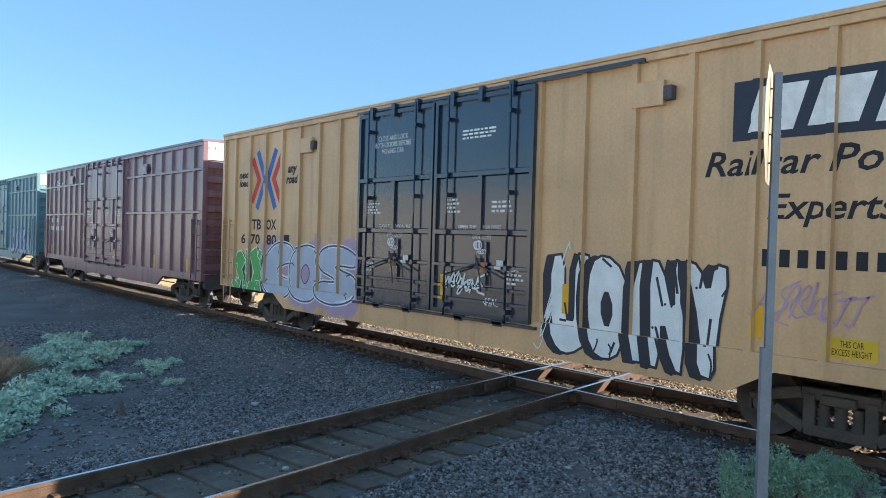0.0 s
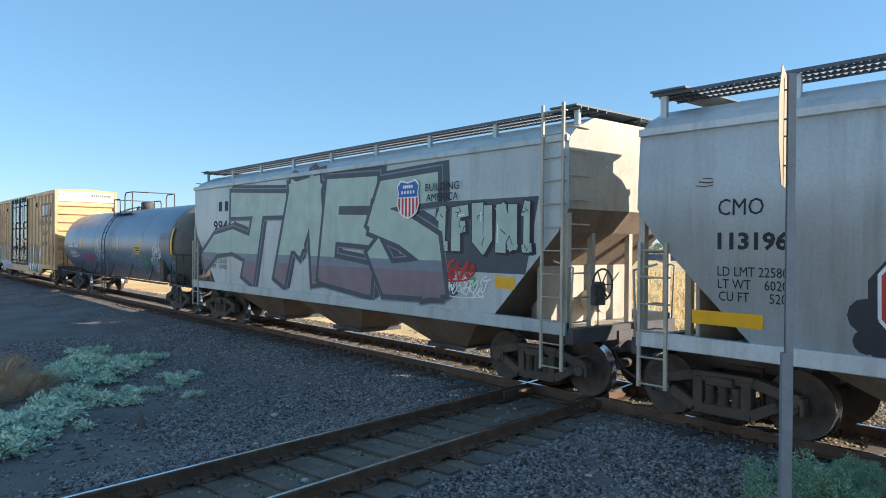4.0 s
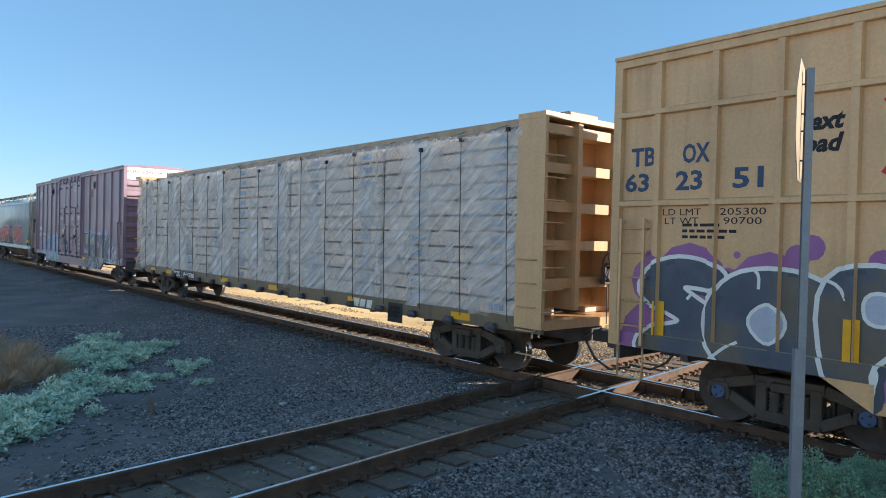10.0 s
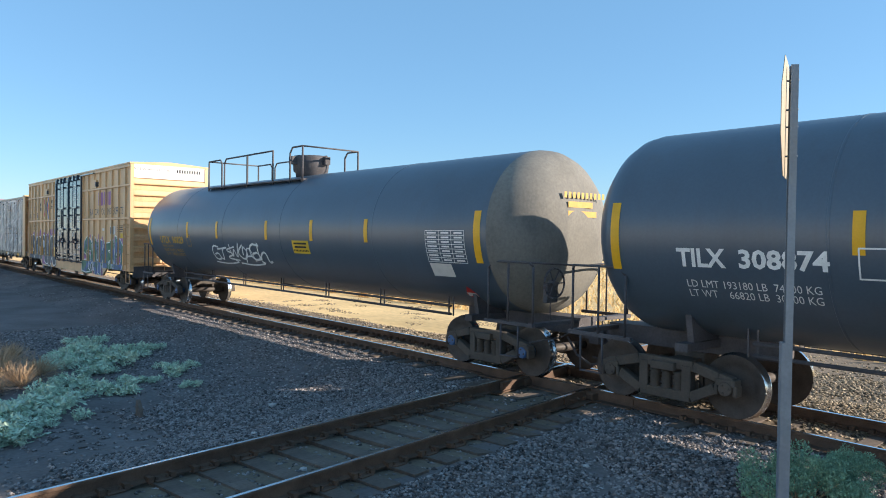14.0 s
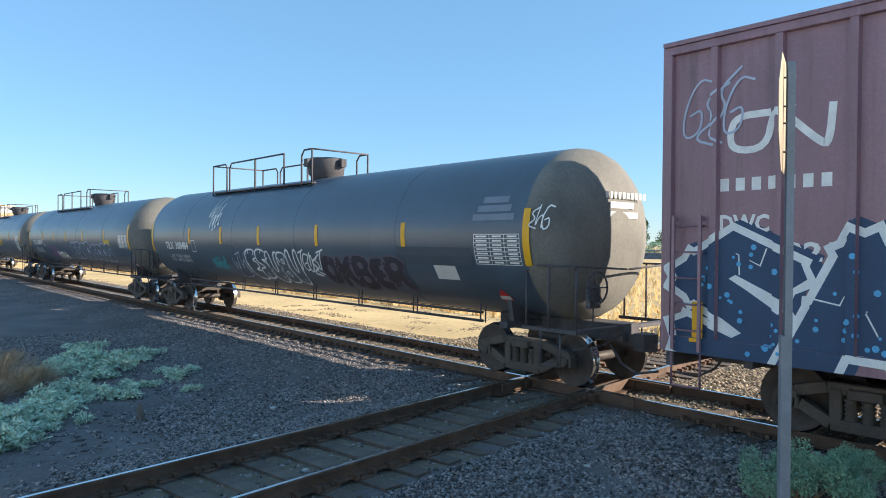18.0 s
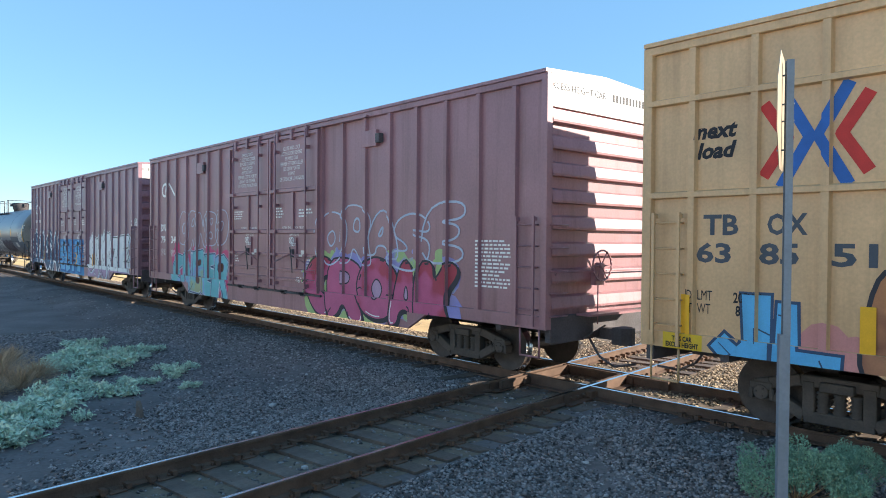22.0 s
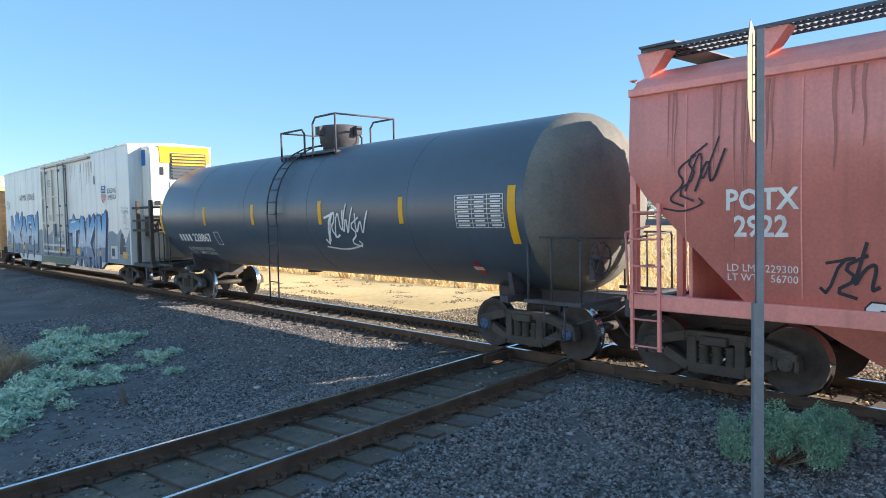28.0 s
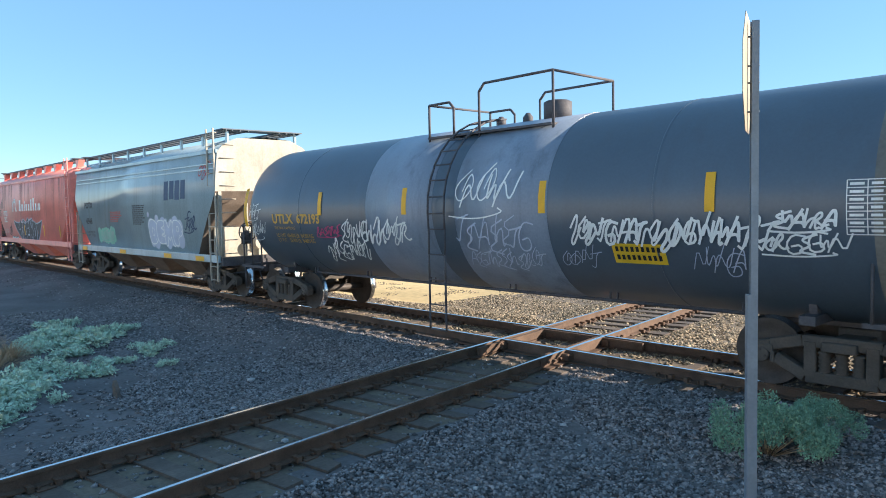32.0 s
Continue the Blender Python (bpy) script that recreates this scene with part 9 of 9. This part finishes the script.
mural(car, "MADUK", (-6.5, -5.1, -3.8, -2.6, -1.4, -0.1), 0.82, 2.3, RUSSET, S_BLACK, 0.055, 2, shadow=S_BLACK, drop=(0.1, 0.05), hole=S_SKY, flick=S_CREAM, seed=101, overlap=0.16, jitter=0.05)
mural(car, "EOOKS", (0.0, 1.05, 2.15, 3.25, 4.35, 5.5), 0.82, 2.3, RUSSET, S_BLACK, 0.055, 2, shadow=S_BLACK, drop=(0.1, 0.05), hole=S_SKY, flick=S_CREAM, seed=102, overlap=0.16, jitter=0.05)
piece(car, "JL", (-8.4, -7.6, -6.8), 0.78, 1.75, S_SKY, S_NAVY, 0.4, 0.04, seed=103)
rect(car, S_SKY, 5.5, 6.7, 0.98, 1.9, "graffiti", "light blue sprayed patch")
tag(car, 6.9, 8.2, 1.0, 1.8, S_SILVER, 104, 0.04)
tag(car, 6.8, 9.0, 1.5, 3.0, S_BROWN, 105, 0.025, 4)
xlogo(car, -7.8, -6.5, 3.2, 4.4)
words(car, "next\nload", BLACKPAINT, -8.72, -8.12, 3.62, 4.1, 0.01, 0.25)
words(car, "any\nroad", BLACKPAINT, -5.98, -5.3, 3.66, 4.16, 0.01, 0.25)
box_marks(car, h, S_DKGREY, 2.2, ("TB", "OX"), ("63", "85", "51"), 0.8, 0.88, 0.5)
blocks(car, 3, S_PURPLE, 5.03, 6.75, 3.6, 4.05, "faded purple company mark as blocks")
words(car, "RAILCAR POOLING EXPERTS", S_DKGREY, 3.54, 8.32, 3.2, 3.5)
words(car, "CLOSE THIS DOOR\nBEFORE CLOSING\nMAIN DOOR\n\nCIERRE ESTA PUERTA\nANTES DE CERRAR\nLA PUERTA PRINCIPAL", WHITEPAINT, -2.04, -0.86, 4.0, 4.92)
words(car, "CLOSE AND LOCK\nBOTH DOORS BEFORE\nMOVING CAR\n\nCIERRE Y PONGA\nEL SEGURO EN AMBAS\nPUERTAS ANTES DE\nMOVER EL CARRO", WHITEPAINT, 0.44, 1.7, 3.92, 4.96)
door_notes(car, WHITEPAINT, 106, True)
words(car, "LD LMT\nLT WT", BLACKPAINT, -8.85, -8.45, 1.5, 1.82, 0.004)
words(car, "205000\n81000", BLACKPAINT, -8.15, -7.75, 1.5, 1.82, 0.004)
rect(car, PLACARD, -9.15, -8.55, 0.96, 1.2, "placard", "yellow excess height placard")
words(car, "THIS CAR\nEXCESS HEIGHT", BLACKPAINT, -9.1, -8.6, 1.0, 1.16, 0.003, lift=0.010)
for x in (-8.9, -6.6, 0.25, 3.0, 5.6, 8.5):
    rect(car, YELLOWMARK, x, x + 0.17, 1.2, 1.75, "reflector", lift=0.03)
rect(car, PLACARD, 8.0, 8.5, 1.15, 1.35, "placard", "yellow warning placard")
small_print(car, BLACKPAINT, 5.9, 1.9, 0.5, 0.8, 107)
small_print(car, BLACKPAINT, 6.9, 1.9, 0.5, 0.8, 108)
end_notes(car, h)

car, h = reefer(245.61, 266.12)
k = 44
band = []
rg2 = random.Random(3)
tops = [1.75 + 0.5 * abs(math.sin(i * 1.9)) + rg2.uniform(-0.15, 0.15) for i in range(k + 1)]
for i in range(k):
    a, b = -h + 0.1 + (2 * h - 0.2) * i / k, -h + 0.1 + (2 * h - 0.2) * (i + 1) / k
    band.append(([(a, 0.94), (b, 0.94), (b, tops[i + 1]), (a, tops[i])], 0.002, 0))
decal(car, band, [spray("pale blue-grey spray haze", "8d9aa6")], "graffiti", "grey-blue sprayed mounds along the lower side")
decal(car, [([(9.0, 1.3), (9.75, 1.25), (9.6, 1.9), (9.45, 2.1), (9.2, 2.05)], 0.0045, 0)], [S_DKGREY], "graffiti")
SKYFADE = coloured("sky blue fading to white and slate spray paint", ((0.8, "8294ac"), (1.45, "8796ac"), (1.5, "c4ced8"), (2.0, "ccd9e4"), (2.35, "8cbae0"), (2.75, "5c9ed6")), True)
piece(car, "NKAEN", (-9.1, -7.7, -6.5, -5.4, -4.4, -3.2), 1.05, 2.9, SKYFADE, S_NAVY, 0.3, 0.035, spike=0.3, shadow=S_DKGREY, drop=(0.1, -0.06), slant=0.1, seed=111, overlap=0.14, shine=S_WHITE, cuts=0)
piece(car, "TAKIN", (2.4, 3.7, 4.8, 5.85, 6.3, 7.25), 0.78, 2.7, SKYFADE, S_NAVY, 0.32, 0.05, spike=0.24, shadow=S_NAVY, drop=(0.18, -0.09), slant=0.14, seed=112, overlap=0.14, shine=S_WHITE, cuts=0)
shield(car, 7.06, 7.68, 3.22, 4.0)
words(car, "BUILDING\nAMERICA", BLACKPAINT, 7.84, 8.87, 3.38, 3.82, 0.004)
words(car, "ARMN 110018", BLACKPAINT, -6.74, -3.52, 3.72, 4.06, 0.002)
words(car, "EXH  17-00  W  10-00\nEXW  10-09  H  02-10\nEW  10-00  H  16-07\nIL  64-00\nIW  19-00\nIH  11-03\nCU FT  783", S_GREY, 9.36, 10.06, 2.43, 3.06)
for z in (2.62, 4.0):
    rect(car, BLACKPAINT, -1.82, -1.7, z, z + 0.32, "hinge_block", "dark hinge block beside the door", 0.02)
rect(car, PLACARD, -3.36, -3.14, 2.7, 2.96, "placard", "yellow plate letter placard")
words(car, "F", BLACKPAINT, -3.29, -3.2, 2.74, 2.88, lift=0.01)
rect(car, S_GREY, 6.22, 6.4, 4.06, 4.4, "vent_lid", "grey slotted vent lid", 0.02)
words(car, "CLOSE AND LOCK\nDOORS BEFORE\nMOVING CAR", BLACKPAINT, -0.6, 0.3, 4.2, 4.55, lift=0.05)
words(car, "SECURE BOTH\nHASPS BEFORE\nMOVING CAR", BLACKPAINT, -0.55, 0.2, 2.66, 2.92, lift=0.01)
words(car, "ODOR CERTIFIED 7-14", BLACKPAINT, 0.75, 1.85, 2.82, 2.92, lift=0.01)
for a, b, c, d in ((0.92, 1.3, 2.02, 2.2), (1.4, 1.78, 2.02, 2.2), (0.85, 1.7, 1.7, 1.86)):
    rect(car, PAPER, a, b, c, d, "placard", "white stencilled panel", 0.006)
words(car, "ASD", BLACKPAINT, 0.98, 1.24, 2.06, 2.16, lift=0.012)
words(car, "YSD", BLACKPAINT, 1.46, 1.72, 2.06, 2.16, lift=0.012)
words(car, "SEAL", BLACKPAINT, 1.1, 1.5, 1.73, 1.83, lift=0.012)
dirt = [([(-2.6 + 0.28 * i, 0.64), (-2.32 + 0.28 * i, 0.64), (-2.32 + 0.28 * i, 0.98 + 0.08 * math.sin(i * 2.3 + 2.3)), (-2.6 + 0.28 * i, 0.98 + 0.08 * math.sin(i * 2.3))], 0.0012, 0) for i in range(20)]
decal(car, dirt, [spray("green-grey sprayed grass", "6f8676")], "graffiti", "green-grey sprayed grass along the skirt")
rect(car, PAPER, 8.05, 8.8, 1.1, 1.6, "placard", lift=0.012)
rect(car, S_NAVY, 8.15, 8.5, 1.2, 1.5, "placard_print", lift=0.016)
for x in (-9.3, -6.3, -3.6, 1.2, 3.5, 6.4, 9.4):
    rect(car, YELLOWMARK, x, x + 0.5, 1.16, 1.4, "reflector", "yellow reflective strip", 0.075 if -1.4 < x < 2.4 else 0.02)
tag(car, -9.9, -9.2, 3.3, 3.9, S_NAVY, 116, 0.03)

car, h = tank_car("tank_car", "plain black tank car with one white tag", 268.5, 285.9, TANKBLACK, ([(-1.26, -0.1), (0.3, 1.3)], 0.15, False), -0.4, caps="blue", belly=False, axis=(2.7, 1.62))
tank_marks(car, h, -6.85, WHITEPAINT, None, "228867", wide=(0.84, 1.25), drop=0.32)
tag(car, 1.6, 3.1, 1.9, 2.7, S_WHITE, 121, 0.05)
table(car, 6.2, 7.4, 2.28, 2.87)
for x in (-4.67, -1.67, 1.62, 4.6):
    curved(car, "reflector", YELLOWMARK, x - 0.07, x + 0.07, 2.36, 2.9)
curved(car, "reflector", YELLOWMARK, -8.1, -7.95, 2.1, 3.1)
curved(car, "reflector", YELLOWMARK, 7.5, 7.68, 2.0, 3.0)
placards(car, 6.3, 1.5, 0.3)

car, h = hopper("covered_hopper", "faded salmon-red covered hopper with rust streaks and black graffiti", 287.05, 301.0, HOPRED, brackets=False, top=4.22, walkz=4.9, curve=0.06)
SIDES[car] = lambda z: -(1.5 + 0.06 * math.sin(math.pi * (z - 1.25) / 2.99)) if 1.25 < z < 4.24 else -1.5
for i in range(9):
    x = -h + 0.9 + i * (2 * h - 1.8) / 8
    decal(car, [([(x - 0.009, 1.4), (x + 0.009, 1.4), (x + 0.009, 4.1), (x - 0.009, 4.1)], 0.006, 0)], [HOPRED], "side_seam", "narrow welded seam")
words(car, "POTX\n2922", WHITEPAINT, -5.5, -4.58, 2.15, 2.78, 0.008)
words(car, "LD LMT 229300\nLT WT    56700", WHITEPAINT, -5.5, -4.6, 1.58, 1.8)
decal(car, [q for i in range(3) for q in ribbon(chaikin([(-3.4 + 0.12 * i, 2.75), (-3.38 + 0.1 * i, 3.2), (-3.0, 3.42 - 0.12 * i), (-2.62 - 0.08 * i, 3.25), (-2.8, 3.0 + 0.06 * i), (-2.5 - 0.1 * i, 2.75)], 2), 0.06, 0.004 + 0.001 * i, 0)], [WHITEPAINT], "emblem", "pale swirl emblem")
for i, (a, b, zt) in enumerate(((-2.0, -1.55, 3.3), (-1.45, -0.98, 3.08), (-0.9, -0.65, 3.25), (-0.6, -0.2, 3.08), (-0.12, 0.25, 3.08), (0.32, 0.68, 3.3), (0.78, 1.15, 3.35), (1.22, 1.55, 3.08), (1.62, 1.78, 3.08), (1.84, 2.2, 3.08))):
    blocks(car, 1, WHITEPAINT, a + 0.04, b - 0.06, 2.74, zt, "pale company name as plain bars")
wx = [-3.2, -2.7, -2.1, -1.6, -1.2, -0.8, -0.35, 0.0, 0.4, 0.8, 1.2, 1.7, 2.3]
wt = [2.26, 2.16, 2.12, 2.2, 2.34, 2.16, 2.4, 2.22, 2.38, 2.18, 2.1, 2.14, 2.26]
wb = [2.16, 1.75, 1.42, 1.3, 1.12, 1.26, 1.14, 1.28, 1.1, 1.24, 1.16, 1.5, 2.16]
wing = [([(wx[i], wb[i]), (wx[i + 1], wb[i + 1]), (wx[i + 1], wt[i + 1]), (wx[i], wt[i])], 0.003, 0) for i in range(12)]
wing += ribbon(list(zip(wx, wt)), 0.05, 0.0045, 1) + ribbon(list(zip(wx, wb)), 0.05, 0.0055, 1)
decal(car, wing, [S_BLACK, S_SILVER], "graffiti", "black wing-shaped graffiti with a pale rim")
piece(car, "TREND", (-2.1, -1.4, -0.75, -0.1, 0.6, 1.3), 1.2, 2.2, S_BLACK, S_SILVER, 0.34, 0.04, spike=0.16, seed=131, overlap=0.1, cuts=0)
mural(car, "DOXS", (-3.85, -3.5, -3.2, -2.85, -2.55), 1.12, 1.42, S_WHITE, S_BLACK, 0.02, 1, seed=132)
tag(car, -4.4, -3.9, 1.5, 2.1, S_BLACK, 133, 0.04, 2)
tag(car, -6.4, -5.8, 2.6, 3.3, S_BLACK, 134, 0.035, 3)
for x in (-1.05, 2.6, 5.2):
    rect(car, YELLOWMARK, x, x + 0.14, 1.5, 2.02, "reflector", lift=0.03)
rnd9 = random.Random(8)
streak = spray("dull red-brown streak", "b87a70")
for _ in range(60):
    x, w, l = rnd9.uniform(-6.5, 6.5), rnd9.uniform(0.008, 0.03), rnd9.uniform(0.4, 2.2)
    d = rnd9.uniform(-0.03, 0.03)
    decal(car, strip(chaikin([(x, 4.15), (x + d, 4.15 - l * 0.3), (x - d * 0.6, 4.15 - l * 0.65), (x + d * 0.4, 4.15 - l)], 1), w * 2.2, w * 0.4, 0.003, 0, 0.0), [streak], "rust_streak", "dark run down the side from the roof edge")

car, h = hopper("covered_hopper", "glossy blue-grey covered hopper with rounded sides", 301.95, 315.0, HOPGATX, curve=0.12, base=1.2, cut=(3.0, 1.5))
SIDES[car] = lambda z: -(1.5 + 0.12 * math.sin(math.pi * (z - 1.2) / 3.02)) if 1.2 < z < 4.22 else -1.5
blocks(car, 4, S_NAVY, 2.85, 4.48, 2.9, 3.5, "dark blue company mark as blocks")
words(car, "POTX\n\n4348", BLACKPAINT, -5.3, -4.3, 2.1, 2.98, 0.008)
words(car, "LD LMT 228500\nLT WT    57500", BLACKPAINT, -5.3, -4.3, 1.62, 1.84)
decal(car, cloud(-3.7, -2.1, 1.42, 2.0, 5, 0), [spray("pale green spray paint", "8cc4ae")], "graffiti", "pale green sprayed patch")
tag(car, -3.6, -2.2, 1.5, 1.9, S_CREAM, 147, 0.03)
mural(car, "DEMP", (1.5, 2.15, 2.75, 3.45, 4.1), 1.42, 2.3, S_SILVER, S_WHITE, 0.035, halo=S_SILVER, seed=141)
tag(car, 4.3, 5.0, 1.94, 2.44, S_NAVY, 142, 0.05, 3)
small_print(car, S_RED, -2.3, 2.2, 1.2, 0.4, 143)
small_print(car, BLACKPAINT, 0.0, 2.1, 1.4, 0.7, 144)
tag(car, 5.3, 6.0, 3.5, 3.9, S_RED, 145, 0.03, 2)
for x in (-5.9, -1.5, 2.6, 5.0):
    rect(car, YELLOWMARK, x, x + 0.6, 1.06, 1.2, "reflector", lift=0.09)
for z in (3.72, 3.86):
    bm = bmesh.new()
    bx(bm, -h + 0.1, h - 0.1, -1.575, -1.53, z, z + 0.035)
    part("side_rib", bm, HOPGATX, car)

car, h = tank_car("tank_car", "black tank car with grey bands and many white tags", 316.35, 332.4, TANKBLACK, ([(-1.05, -0.34), (0.35, 2.1)], 1.5, True), 0.0, bands=((-1.27, 2.08, TANKGREY), (1.45, 2.13, TANKGREY)), axis=(2.47, 1.63))
words(car, "UTLX", GOLDPAINT, -6.2, -5.23, 2.18, 2.42, 0.008)
words(car, "672193", GOLDPAINT, -5.07, -4.08, 2.18, 2.42, 0.008)
words(car, "THE TANK CAR PEOPLE", GOLDPAINT, -6.15, -5.2, 2.04, 2.11)
words(car, "LD LMT 186300 LB  84500 KG\nLT WT    76700 LB  34800 KG", GOLDPAINT, -6.15, -4.5, 1.72, 1.94)
for i, (a, b, c, d, m, w) in enumerate(((-3.4, -1.1, 1.75, 2.26, S_WHITE, 0.06), (-4.2, -2.6, 1.37, 1.8, S_WHITE, 0.05), (-4.3, -3.4, 1.9, 2.15, S_PINK, 0.04), (0.25, 1.6, 2.4, 3.16, S_WHITE, 0.055), (0.3, 1.95, 1.75, 2.31, S_SILVER, 0.045), (0.5, 2.2, 1.42, 1.75, S_SILVER, 0.03), (2.9, 5.95, 1.87, 2.28, S_WHITE, 0.07), (6.0, 6.75, 2.15, 2.41, S_WHITE, 0.06), (5.9, 6.8, 1.85, 2.1, S_WHITE, 0.05), (4.9, 5.6, 1.5, 1.9, S_SILVER, 0.025), (-7.4, -6.9, 2.3, 2.7, S_WHITE, 0.03), (-7.4, -6.8, 1.8, 2.2, S_WHITE, 0.04), (2.6, 3.3, 1.5, 1.8, S_SILVER, 0.02))):
    tag(car, a, b, c, d, m, 150 + i, w * 0.65)
rect(car, PLACARD, 3.66, 4.53, 1.62, 1.92, "placard", "yellow emergency placard")
rows(car, [digits(9), digits(9)], BLACKPAINT, 3.72, 4.46, 1.65, 1.9, lift=0.010, fill=0.6)
for x in (-4.05, -1.05, 2.42, 5.25):
    curved(car, "reflector", YELLOWMARK, x - 0.07, x + 0.07, 2.38, 2.9, 0.014)
curved(car, "reflector", YELLOWMARK, -7.65, -7.5, 2.1, 3.1)
table(car, 6.9, 7.5, 2.1, 2.73)


# the next car, known by its shade alone as the tank ends
car, h = yellow_box("boxcar", "oxide brown high boxcar following the last tank car", 333.9, 352.9, OXIDE, top_end=WHITE)


# ---- what moves: the train rolls by, its wheels turn ----
def motions():
    times = [0, 4, 8, 12, 16, 20, 24, 28, 32]
    for car, q in cars:
        walk(car, [(t, pose(q - travel(t), 0, 0)) for t in times])
    places = {c: q for c, q in cars}
    for wheel, car in rolling:
        # turn while the wheel is near enough to be seen turning
        q = places[car] + wheel.parent.location.x + wheel.location.x
        base = wheel.location.copy()
        keys = []
        t, step = 0.0, 0.05
        near = [k * step for k in range(int(32 / step) + 1) if -26 < q - travel(k * step) < 2]
        spans = ([0.0] if not near or near[0] > 0 else []) + near + ([32.0] if not near or near[-1] < 31.99 else [])
        start = travel(near[0]) if near else 0
        stop = travel(near[-1]) if near else 0
        for t in spans:
            a = -math.degrees((min(max(travel(t), start), stop) - start) / WHEEL_R)
            keys.append((t, Matrix.Translation(base) @ Matrix.Rotation(radians(a), 4, "Y")))
        walk(wheel, keys)


motions()
